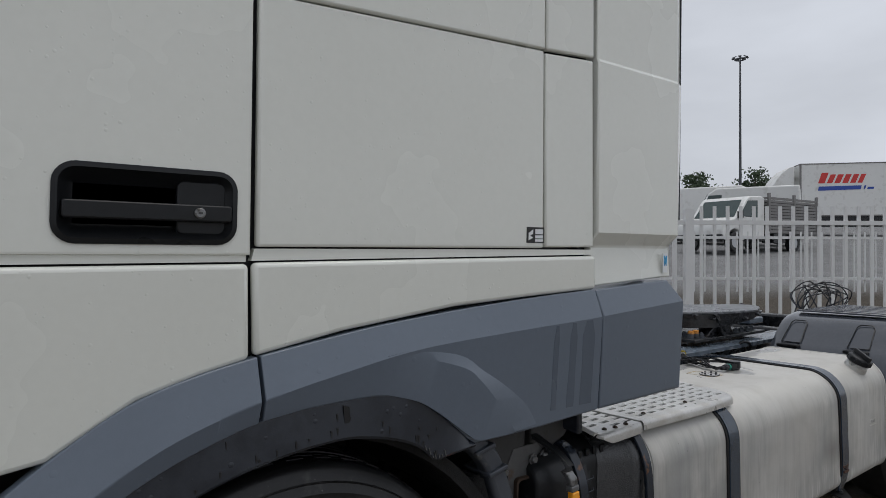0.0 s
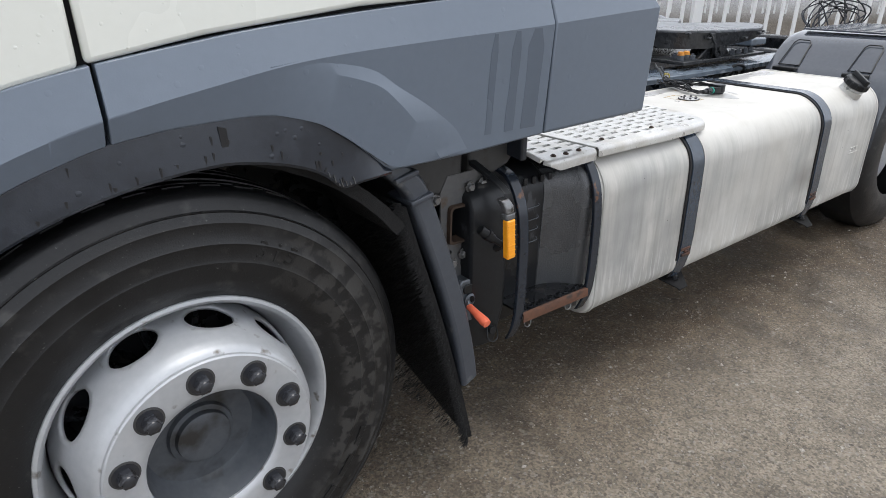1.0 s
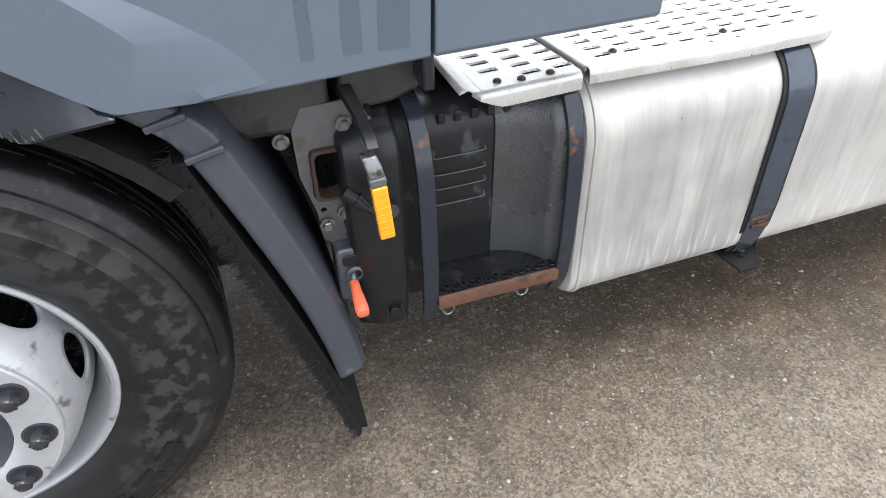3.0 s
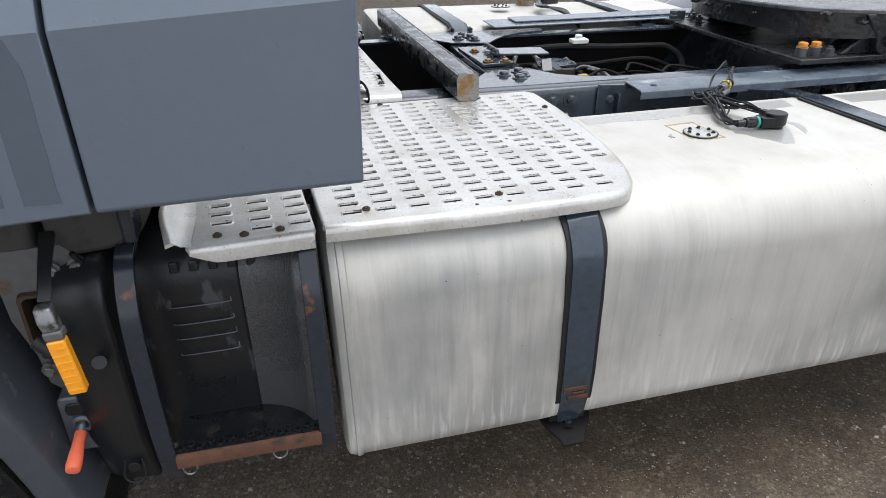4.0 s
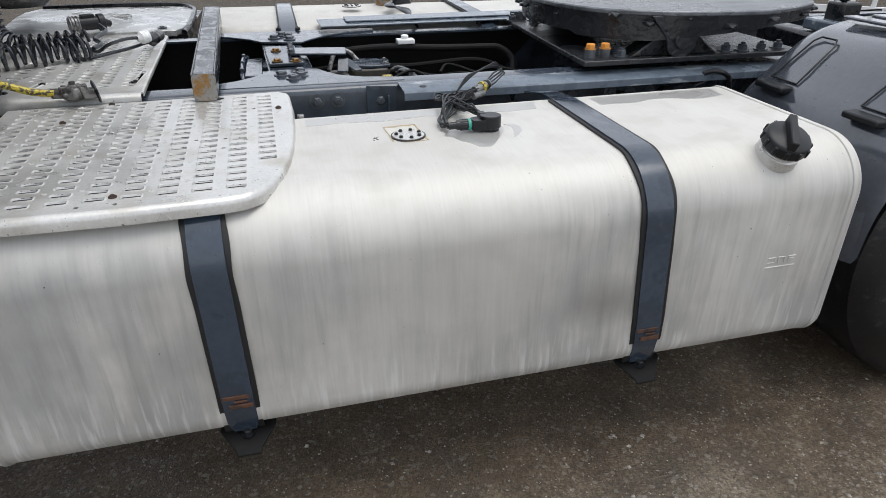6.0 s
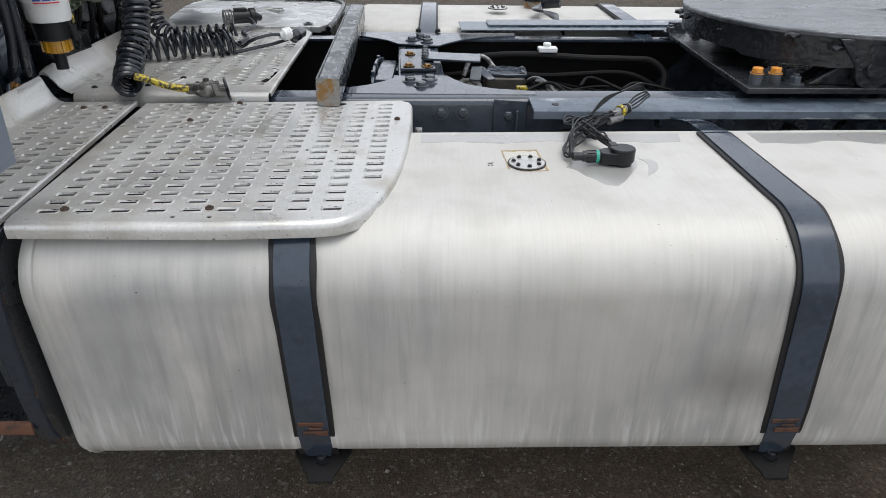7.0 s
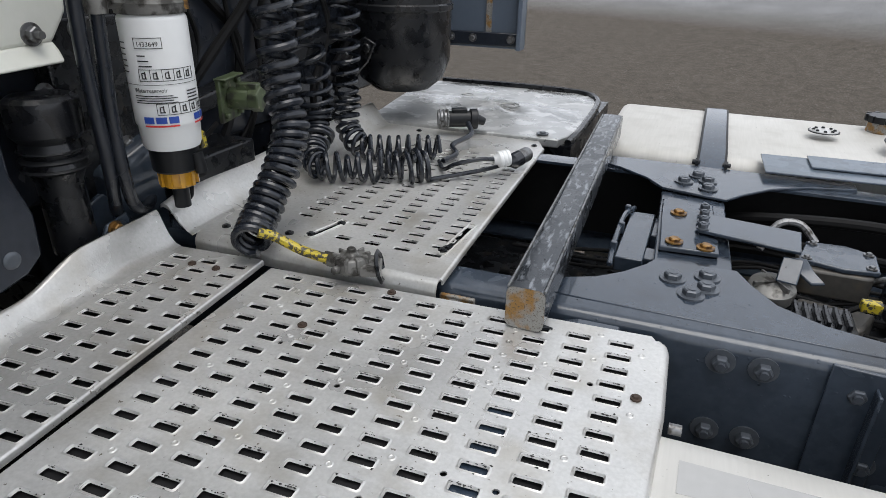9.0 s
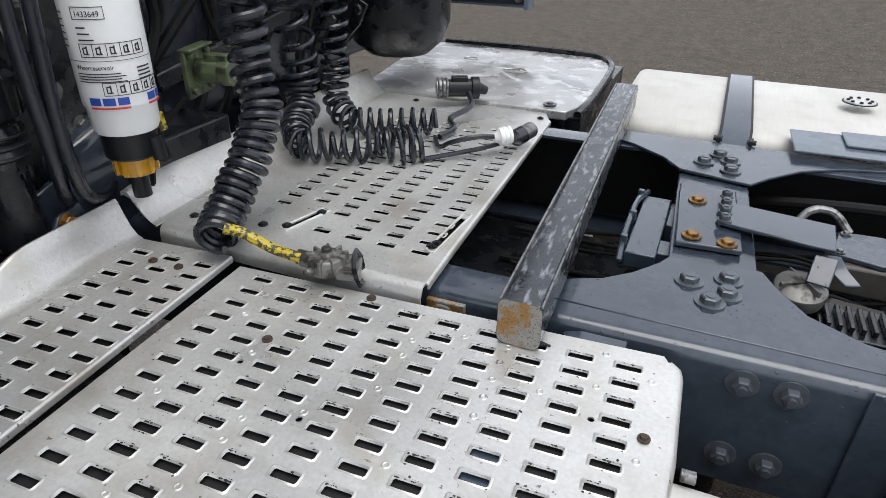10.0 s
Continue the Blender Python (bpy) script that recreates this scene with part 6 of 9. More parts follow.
# rain water that lies on the tank's top
for outline in ([(0.553, 0.300), (0.575, 0.285), (0.586, 0.250), (0.603, 0.236), (0.618, 0.200), (0.645, 0.196), (0.666, 0.222), (0.690, 0.262), (0.712, 0.300), (0.720, 0.335), (0.700, 0.362), (0.640, 0.372), (0.585, 0.360)],
                [(0.728, 0.352), (0.755, 0.345), (0.765, 0.325), (0.757, 0.290), (0.738, 0.262), (0.721, 0.248), (0.733, 0.285), (0.741, 0.315), (0.738, 0.338)],
                [(0.225 + 0.04 * k, 0.468 + 0.018 * noise.noise(Vector((k * 0.31, 4.0, 0))) + 0.010 * noise.noise(Vector((k * 1.3, 9.0, 0)))) for k in range(17)] + [(0.88, 0.527), (0.225, 0.527)],
                [(1.055 + 0.04 * k, 0.450 + 0.035 * noise.noise(Vector((k * 0.31, 14.0, 0))) + 0.010 * noise.noise(Vector((k * 1.3, 19.0, 0)))) for k in range(11)] + [(1.46, 0.527), (1.055, 0.527)]):
    bm = bmesh.new()
    prism(bm, outline, TOPZ - 0.002, TOPZ + 0.0005, "z")
    part("rain_puddle", bm, "wet_tank", tank, "thin film of rain water, greyed for the rail's reflection", smooth=0)
CAP = Matrix.Translation((1.306, 0.022, 0.858)) @ pose(0, 0, 0, 27, 0, 0)
bm = bmesh.new()
lathe(bm, [(0.052, -0.02), (0.050, 0.005), (0.043, 0.010), (0.042, 0.030)], CAP, 36)
tube(bm, [CAP @ Vector((0.047 * math.cos(a / 5), 0.047 * math.sin(a / 5), 0.012)) for a in range(0, 33)], 0.0025, 6, 0)
part("filler_neck", bm, "plate_alu", tank)
bm = bmesh.new()
lathe(bm, [(0.046, 0.018), (0.0545, 0.020), (0.0555, 0.028), (0.053, 0.046), (0.046, 0.051), (0.0, 0.052)], CAP, 48)
box(bm, -0.052, 0.052, -0.009, 0.009, 0.046, 0.072, CAP @ pose(0, 0, 0, 0, 0, 62))
for k in range(12):
    a = 2 * math.pi * k / 12
    box(bm, 0.050, 0.058, -0.005, 0.005, 0.022, 0.044, CAP @ Matrix.Rotation(a, 4, "Z"))
part("filler_cap", bm, "black_gloss", tank, "black filler cap with a grip bar", bevel=0.003)
bm = bmesh.new()
for x0, x1, z0, z1 in ((1.305, 1.327, 0.578, 0.581), (1.305, 1.327, 0.592, 0.595), (1.324, 1.328, 0.578, 0.595), (1.334, 1.356, 0.592, 0.595), (1.334, 1.338, 0.578, 0.594), (1.352, 1.356, 0.578, 0.594), (1.364, 1.386, 0.592, 0.595), (1.364, 1.368, 0.578, 0.594), (1.364, 1.382, 0.585, 0.588),
                       (1.302, 1.388, 0.564, 0.568)):
    box(bm, x0, x1, TY0 - 0.002, TY0 + 0.002, z0, z1)
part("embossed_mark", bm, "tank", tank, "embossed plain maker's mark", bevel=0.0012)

# -- aluminium tread plates over the tank --
PZ = 0.894
SLOT_A, SLOT_B = 0.0182, 0.0074


def slot(cx, cy, turn=radians(2.1), a=SLOT_A, b=SLOT_B):
    c, s = math.cos(turn), math.sin(turn)
    pts = [(-a, -b * 0.7), (-a * 0.9, -b), (a * 0.9, -b), (a, -b * 0.7), (a, b * 0.7), (a * 0.9, b), (-a * 0.9, b), (-a, b * 0.7)]
    return [(cx + x * c - y * s, cy + x * s + y * c) for x, y in pts]


def slot_lips(centres, z, parent, turn=radians(2.1), h=0.0012):
    """A raised lip round each slot."""
    bm = bmesh.new()
    o = slot(0, 0, turn, SLOT_A + 0.0035, SLOT_B + 0.003)
    t = slot(0, 0, turn, SLOT_A + 0.0008, SLOT_B + 0.0008)
    i = slot(0, 0, turn, SLOT_A - 0.001, SLOT_B - 0.001)
    loft(bm, [[(x, y, 0) for x, y in o], [(x, y, h) for x, y in t], [(x, y, -0.0026) for x, y in i]], True, False)
    one = None
    for x, y in centres:
        m = Matrix.Translation((x, y, z))
        if one is None:
            one = part("slot_lip", bm, "plate_alu", parent, "", m, smooth=50)
        else:
            again(one, m)


def slot_dirt(centres, z, parent, much, turn=radians(2.1)):
    """Wet black dirt caught in crumbs along the slots' edges, thicker on some of them."""
    rnd = random.Random(int(much * 100) + len(centres))
    verts, faces = [], []
    for cx, cy in centres:
        heavy = max(0.0, 0.45 + 1.3 * noise.noise(Vector((cx * 9, cy * 9, 2.0))) + rnd.uniform(-0.25, 0.45)) * much
        for k in range(int(24 * heavy)):
            x = rnd.uniform(-1, 1) * (SLOT_A + 0.001)
            y = (SLOT_B + abs(rnd.gauss(0, 0.0016)) - 0.0008) * (1 if rnd.random() < 0.72 else -1)
            r = rnd.choice((0.0009, 0.0013, 0.0018, 0.0026)) * rnd.uniform(0.7, 1.2)
            px, py = cx + x * math.cos(turn) - y * math.sin(turn), cy + x * math.sin(turn) + y * math.cos(turn)
            n = len(verts)
            a0 = rnd.uniform(0, 6.28)
            for q in range(4):
                rr = r * rnd.uniform(0.6, 1.3)
                verts.append((px + 1.2 * rr * math.cos(a0 + q * 1.57), py + rr * math.sin(a0 + q * 1.57), z + 0.0003))
            verts.append((px, py, z + 0.0006 + r * 0.15))
            faces += [(n + q, n + (q + 1) % 4, n + 4) for q in range(4)]
    me_ = bpy.data.meshes.new("slot_dirt")
    me_.from_pydata(verts, [], faces)
    mesh_part("slot_dirt", me_, "road_dirt", parent, "", smooth=0)["kind"] = "stuff"


def fold(bm, edge, z, drops, out=0.012):
    """A rounded fold along an open edge line; the outside lies to the right of the line's way."""
    secs = []
    for k, (x, y) in enumerate(edge):
        a, b = Vector(edge[max(k - 1, 0)]), Vector(edge[min(k + 1, len(edge) - 1)])
        t = (b - a).normalized()
        n = Vector((t.y, -t.x))
        drop = drops if isinstance(drops, float) else drops[k]
        prof = [(0, 0), (out * 0.5, -out * 0.12), (out * 0.87, -out * 0.5), (out, -out), (out, -drop), (out - 0.003, -drop), (out - 0.003, -out), (out * 0.45, -0.005), (0, -0.004)]
        secs.append([(x + n.x * o, y + n.y * o, z + dz) for o, dz in prof])
    loft(bm, secs)


MAIN = [(-0.516, -0.012), (-0.149, -0.013), (0.03, -0.001), (0.075, 0.008), (0.105, 0.030), (0.130, 0.065), (0.152, 0.125), (0.168, 0.20), (0.180, 0.295), (0.188, 0.42), (0.192, 0.60), (0.188, 0.70), (0.186, 0.76), (0.182, 0.776), (0.172, 0.786), (0.155, 0.789), (-0.2, 0.764), (-0.559, 0.740)]
inner_m = []
for k, (x, y) in enumerate(MAIN):
    if k < 15:
        a, b = Vector(MAIN[max(k - 1, 0)]), Vector(MAIN[min(k + 1, 14)])
        t = (b - a).normalized()
        x, y = x - t.y * 0.0135, y + t.x * 0.0135
    inner_m.append((x, y))
MAIN = inner_m
holes_m = []
for k in range(10):
    for j in range(19):
        cx = -0.497 + 0.0677 * k + (0.0019 - 0.00014 * k) * j
        cy = 0.720 + 0.0025 * k - 0.0378 * j
        if all(inside(MAIN, cx + dx, cy + dy) for dx in (-0.022, 0.026) for dy in (-0.024, 0.012)):
            holes_m.append((cx, cy))


def clear(x, y):
    return all(abs(x - a) > 0.029 or abs(y - b) > 0.016 for a, b in holes_m)


small = [(-0.226, 0.020), (-0.160, 0.021), (-0.031, 0.062), (-0.228, 0.060), (-0.048, 0.588), (-0.045, 0.374), (0.022, 0.372), (-0.390, 0.530), (-0.32, 0.245), (-0.25, 0.47), (0.085, 0.62), (-0.12, 0.30), (-0.44, 0.35)]
small = [(x, y) for x, y in small if clear(x, y)]
me = punched(MAIN, [slot(x, y) for x, y in holes_m] + [[(x + 0.0048 * math.cos(a * 0.785), y + 0.0048 * math.sin(a * 0.785)) for a in range(8)] for x, y in small], 0.0025)
me.transform(Matrix.Translation((0, 0, PZ)))
main_plate = mesh_part("tread_plate", me, "plate_alu", truck, "slotted aluminium tread plate with scuffs", smooth=0)
slot_lips(holes_m, PZ, main_plate)
slot_dirt(holes_m, PZ, main_plate, 0.62)
bm = bmesh.new()
fold(bm, MAIN[:15], PZ, 0.030, 0.014)
fold(bm, [MAIN[-1], MAIN[0]], PZ, 0.012, 0.004)
part("plate_fold", bm, "plate_alu", main_plate)
bolts("plate_bolt", "rust_dark", [((x, y, PZ), UP) for x, y in ((-0.435, 0.047), (-0.170, 0.056), (0.151, 0.612), (-0.386, 0.586), (-0.30, 0.745))], main_plate, None, 0.0055, 0.004, 0.0080)
bm = bmesh.new()
rng = random.Random(11)
for k in range(46):
    x, y = rng.choice(holes_m)
    x, y = x + 0.0336, y + 0.0187 * rng.choice((-1, 1))
    if inside(MAIN, x + 0.02, y) and inside(MAIN, x, y - 0.02):
        lathe(bm, [(0.0026, 0.0002), (0.0040, 0.0009), (0.0062, 0.0)], Matrix.Translation((x, y, PZ)), 10)
part("plate_studs", bm, "plate_alu", main_plate)["kind"] = "stuff"
bm = bmesh.new()
rod(bm, (0.200, 0.600, 0.868), (0.217, 0.601, 0.868), 0.008)
part("plate_pin", bm, "bolt", main_plate)
# added black sheet for the shade in the slots, and bearers between plate and tank
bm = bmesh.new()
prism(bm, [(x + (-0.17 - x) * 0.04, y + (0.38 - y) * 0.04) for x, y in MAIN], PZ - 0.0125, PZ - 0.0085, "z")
part("slot_shade_sheet", bm, "liner", main_plate, "added black sheet under the plate that darkens its slots")
bm = bmesh.new()
box(bm, -0.49, -0.455, 0.12, 0.74, 0.8735, 0.8812)
box(bm, 0.085, 0.105, 0.12, 0.74, 0.8735, 0.8812)
split_parts("plate_bearer", bm, "dark_metal", main_plate)

FRONT = [(-0.7375, -0.024), (-0.537, -0.007), (-0.600, 0.762), (-0.794, 0.745), (-0.742, 0.08), (-0.741, 0.03), (-0.741, -0.01)]
holes_f = []
for k in range(3):
    for j in range(19):
        cx, cy = -0.7575 + 0.0672 * k + 0.0036 * j, 0.7055 + 0.005 * k - 0.0385 * j
        if cy > (0.045, 0.01, 0.015)[k]:
            holes_f.append((cx, cy))
me = punched(FRONT, [slot(x, y, radians(4)) for x, y in holes_f], 0.0025)
me.transform(Matrix.Translation((0, 0, PZ)))
front_plate = mesh_part("tread_plate", me, "plate_alu", truck, "narrow slotted aluminium tread plate with an upturned lip", smooth=0)
slot_lips(holes_f, PZ, front_plate, radians(4))
slot_dirt(holes_f, PZ, front_plate, 0.35, radians(4))
bm = bmesh.new()
fold(bm, [FRONT[-1], FRONT[0], (-0.722, -0.0227), (-0.704, -0.0212), (-0.69, -0.020), FRONT[1]], PZ, (0.014, 0.016, 0.026, 0.033, 0.034, 0.034), 0.013)
fold(bm, [FRONT[1], FRONT[2]], PZ, 0.012, 0.004)
# upturned lip, higher at its inner end
secs = []
for k in range(37):
    f = k / 36
    y = 0.748 - 0.775 * f
    x = -0.794 + 0.0785 * (0.745 - y) if y > 0.08 else -0.742
    q = min(1.0, max(0.0, (f - 0.24) / 0.20))
    q = q * q * (3 - 2 * q)
    h, w = 0.072 - 0.038 * q, 0.050 - 0.002 * q
    end = max(0.0, (f - 0.90) / 0.10)
    h, w = h * (1 - 0.75 * end), w * (1 - 0.35 * end)
    secs.append([(x, y, PZ), (x - w * 0.25, y, PZ + h * 0.06), (x - w * 0.5, y, PZ + h * 0.25), (x - w * 0.75, y, PZ + h * 0.62), (x - w * 0.9, y, PZ + h * 0.92), (x - w, y, PZ + h), (x - w - 0.007, y, PZ + h - 0.002), (x - w - 0.009, y, PZ + h - 0.010),
                 (x - w - 0.003, y, PZ + h - 0.008), (x - w * 0.78, y, PZ + h * 0.5), (x - w * 0.5, y, PZ + h * 0.14 - 0.002), (x, y, PZ - 0.0025)])
loft(bm, secs)
part("plate_lip", bm, "plate_alu", front_plate, smooth=60)
# unseen black sheet, added so that the slots look shaded
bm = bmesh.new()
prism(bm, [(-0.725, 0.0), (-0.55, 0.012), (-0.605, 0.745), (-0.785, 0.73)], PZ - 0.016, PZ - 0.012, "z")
part("slot_shade_sheet", bm, "liner", front_plate, "added black sheet under the plate that darkens its slots")
bolts("plate_bolt", "rust_dark", [((x, y, PZ), UP) for x, y in ((-0.712, 0.690), (-0.655, 0.692), (-0.700, 0.0), (-0.655, -0.006), (-0.594, 0.0))], front_plate, None, 0.0055, 0.004, 0.0080)

# -- catwalk between the rails --
CZ = 0.912
WALK = [(-0.784, 0.800), (-0.622, 0.800), (-0.228, 0.800), (-0.236, 0.93), (-0.272, 1.735), (-0.30, 1.80), (-0.838, 1.80)]
holes_c = []
for k in range(7):
    for j in range(20):
        cx, cy = -0.486 + 0.0685 * (k - 2) - 0.04 * 0.0385 * j, 0.887 + 0.0388 * j + 0.0005 * k
        if k == 0 and j < 2 or (k in (1, 2) and 1 <= j <= 1) or k == 6 and 0 <= j <= 4 or cy > 1.62:
            continue
        if inside(WALK, cx + 0.03, cy) and inside(WALK, cx - 0.03, cy):
            holes_c.append((cx, cy))
long_a = [(-0.558, 0.872), (-0.545, 0.868), (-0.522, 0.955), (-0.535, 0.959)]
long_b = [(-0.272, 0.915), (-0.258, 0.913), (-0.253, 1.047), (-0.267, 1.049)]
me = punched(WALK, [slot(x, y, radians(1)) for x, y in holes_c if not (-0.60 < x < -0.49 and y < 0.97)] + [long_a, long_b], 0.0025)
me.transform(Matrix.Translation((0, 0, CZ)))
catwalk = mesh_part("catwalk_plate", me, "plate_alu", truck, "slotted aluminium catwalk between the rails", smooth=0)
slot_lips([h for h in holes_c if not (-0.60 < h[0] < -0.49 and h[1] < 0.97)], CZ, catwalk, radians(1), 0.0006)
slot_dirt(holes_c, CZ, catwalk, 0.45, radians(1))
bm = bmesh.new()
fold(bm, [WALK[0], WALK[1], WALK[2]], CZ, 0.040, 0.022)
fold(bm, [WALK[2], WALK[3], WALK[4]], CZ, 0.012, 0.006)
secs = []
for k in range(21):
    y = 0.772 + (1.80 - 0.772) * k / 20
    x = -0.782 - 0.054 * k / 20
    h, w = 0.066 if k else 0.060, 0.070 if k else 0.066
    secs.append([(x, y, CZ), (x - w * 0.2, y, CZ + h * 0.08), (x - w * 0.45, y, CZ + h * 0.36), (x - w * 0.85, y, CZ + h * 0.93), (x - w, y, CZ + h), (x - w - 0.008, y, CZ + h - 0.003), (x - w - 0.010, y, CZ + h - 0.012),
                 (x - w - 0.002, y, CZ + h - 0.009), (x - w * 0.8, y, CZ + h * 0.78), (x - w * 0.45, y, CZ + h * 0.26), (x, y, CZ - 0.0025)])
loft(bm, secs)
part("plate_lip", bm, "plate_alu", catwalk, smooth=60)
bm = bmesh.new()
for loop in (long_a, long_b):
    pts = [Vector((x, y, CZ)) for x, y in loop]
    c = sum(pts, Vector()) / 4
    tube(bm, [c + (p - c) * 1.25 for p in pts] + [c + (pts[0] - c) * 1.25], 0.003, 6, 0)
split_parts("slot_rim", bm, "plate_alu", catwalk)
bolts("plate_bolt", "dark_metal", [((x, y, CZ), UP) for x, y in ((-0.745, 0.835), (-0.70, 0.86), (-0.60, 0.86), (-0.556, 0.875), (-0.527, 0.952), (-0.27, 0.915), (-0.265, 0.93), (-0.30, 1.74), (-0.70, 1.75))], catwalk, None, 0.006, 0.004, 0.0095)

# -- chassis rails --


def channel(y, inward, name, label):
    bm = bmesh.new()
    s = inward
    prof = [(0.0, 0.64), (0.0, 0.864)] + [(s * (0.022 - 0.022 * math.cos(a)), 0.864 + 0.022 * math.sin(a)) for a in (0.4, 0.8, 1.2, 1.57)] + [(s * 0.085, 0.886), (s * 0.085, 0.878), (s * 0.024, 0.878), (s * 0.008, 0.862), (s * 0.008, 0.64),
            (s * 0.085, 0.628), (s * 0.085, 0.62), (s * 0.02, 0.62)]
    loft(bm, [[(x, y + dy, z) for dy, z in prof] for x in (-1.15, -0.3, 0.5, 1.5, 2.6, 3.9)])
    return part(name, bm, "chassis", truck, label, at=RAIL)


rail = channel(0.860, 1, "chassis_rail", "blue-grey painted chassis rail")
rail_far = channel(1.745, -1, "chassis_rail", "blue-grey painted chassis rail on the far side")

# added black sheet: the web's dirt and the shade between the rails in one colour
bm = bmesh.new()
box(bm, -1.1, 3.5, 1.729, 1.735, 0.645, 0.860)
part("web_dark_sheet", bm, "loom", rail_far, "black sheet on the inner web for road dirt and deep shade", at=RAIL)
bolts("web_bolt", "bolt_dark", [((x, 0.860, z), OUT) for x, z in ((0.268, 0.846), (0.334, 0.846), (0.268, 0.70), (0.334, 0.70), (0.47, 0.838), (0.51, 0.70), (-0.09, 0.838), (1.38, 0.80), (1.46, 0.80), (1.30, 0.81))], rail, None, 0.0145, 0.014, 0.024, 0.008)
bm = bmesh.new()
prism(bm, [(0.425, 0.60), (0.425, 0.888), (0.525, 0.882), (0.525, 0.60)], 0.850, 0.857)
box(bm, 0.490, 0.496, 0.825, 0.853, 0.62, 0.86)
part("web_bracket", bm, "chassis", rail, "dark bracket plate on the rail", bevel=0.002)
bm = bmesh.new()
prism(bm, [(0.868, 0.889), (0.77, 0.884), (0.763, 0.880), (0.763, 0.856), (0.767, 0.856), (0.768, 0.878), (0.868, 0.884)], 0.53, 2.3, "x")
part("mounting_angle", bm, "angle_wet", rail, "lighter blue-grey angle strip beside the rail", bevel=0.0015)
bm = bmesh.new()
lathe(bm, [(0, 0.0012), (0.011, 0.0012), (0.011, 0)], Matrix.Translation((0.60, 0.81, 0.8865)), 16)
part("angle_hole", bm, "ink", rail)
bm = bmesh.new()
lathe(bm, [(0.036, 0.0), (0.036, 0.02), (0.050, 0.02), (0.052, 0.0)], Matrix.Translation((0.655, 0.858, 0.742)) @ OUT, 28)
for k in range(3):
    tube(bm, [(0.62, 0.84, 0.70), (0.64 + 0.01 * k, 0.82, 0.75 + 0.01 * k), (0.68, 0.83, 0.77), (0.72, 0.845, 0.74 - 0.02 * k)], 0.006)
lathe(bm, [(0.016, 0.0), (0.016, 0.05), (0.0, 0.052)], Matrix.Translation((1.34, 0.86, 0.80)) @ OUT, 20)
lathe(bm, [(0.018, 0.0), (0.018, 0.01), (0.034, 0.01), (0.034, 0.0)], Matrix.Translation((1.52, 0.86, 0.79)) @ OUT, 20)
tube(bm, [(1.58, 0.80, 0.84), (1.62, 0.76, 0.89), (1.68, 0.74, 0.88), (1.72, 0.76, 0.82)], 0.009)
tube(bm, [(1.60, 0.80, 0.83), (1.66, 0.77, 0.86), (1.70, 0.78, 0.80)], 0.007)
split_parts("rail_fitting", bm, "dark_metal", rail)
bm = bmesh.new()
prism(bm, [(-0.02, 0.838), (0.0, 0.868), (0.03, 0.876), (0.10, 0.876), (0.10, 0.862), (0.035, 0.862), (0.012, 0.85), (0.0, 0.83)], 0.80, 0.857)
part("bent_clip", bm, "chassis", rail, bevel=0.003)
bm = bmesh.new()
lathe(bm, [(0.0, 0.006), (0.022, 0.006), (0.024, 0.0)], Matrix.Translation((-0.205, 0.852, 0.846)) @ OUT, 20)
box(bm, -0.235, -0.165, 0.848, 0.858, 0.80, 0.874)
part("rail_spacer", bm, "bar_end", rail, "rusty plate under the rail edge", bevel=0.003)
bm = bmesh.new()
box(bm, 0.40, 2.3, 1.745, 1.90, 0.884, 0.890)
box(bm, 0.52, 2.3, 1.80, 1.90, 0.892, 0.898)
part("mounting_angle", bm, "angle_wet", rail_far, "blue-grey angle strip", at=RAIL, bevel=0.002)

# cross member with gussets
GZ = 0.8875
gus = [(-0.05, 0.93)] + [(x, y) for x, y in ((-0.03, 0.948), (0.03, 0.978), (0.075, 1.020), (0.115, 1.075), (0.128, 1.105), (0.288, 1.118), (0.315, 1.060), (0.355, 0.998), (0.43, 0.953), (0.56, 0.925), (0.56, 0.884), (-0.05, 0.880))]
bm = bmesh.new()
prism(bm, gus, GZ - 0.006, GZ + 0.0015, "z")
cross = part("cross_member", bm, "chassis", truck, "blue-grey bolted cross member", bevel=0.002)
gus2 = [(-0.14, 1.70), (-0.02, 1.640), (0.06, 1.575), (0.105, 1.510), (0.262, 1.478), (0.30, 1.535), (0.37, 1.615), (0.46, 1.672), (0.58, 1.705), (0.58, 1.75), (-0.14, 1.74)]
bm = bmesh.new()
prism(bm, gus2, GZ + 0.018, GZ + 0.025, "z")
part("gusset", bm, "chassis", cross, bevel=0.002)
bm = bmesh.new()
loft(bm, [[(0.128, 1.09, GZ - 0.004), (0.282, 1.10, GZ - 0.004), (0.282, 1.10, GZ - 0.07), (0.128, 1.09, GZ - 0.07)], [(0.105, 1.53, GZ + 0.014), (0.258, 1.50, GZ + 0.014), (0.258, 1.50, GZ - 0.06), (0.105, 1.53, GZ - 0.06)]])
part("cross_beam", bm, "chassis", cross, bevel=0.003)
bm = bmesh.new()
loft(bm, [[(0.132, 1.15, GZ + 0.002), (0.252, 1.16, GZ + 0.002), (0.252, 1.16, GZ + 0.014), (0.132, 1.15, GZ + 0.014)], [(0.115, 1.43, GZ + 0.010), (0.232, 1.43, GZ + 0.010), (0.232, 1.43, GZ + 0.022), (0.115, 1.43, GZ + 0.022)]])
part("top_plate", bm, "chassis", cross, bevel=0.003)
bm = bmesh.new()
prism(bm, [(0.205, 1.235), (0.36, 1.205), (0.405, 1.20), (0.415, 1.315), (0.215, 1.345)], GZ + 0.022, GZ + 0.030, "z")
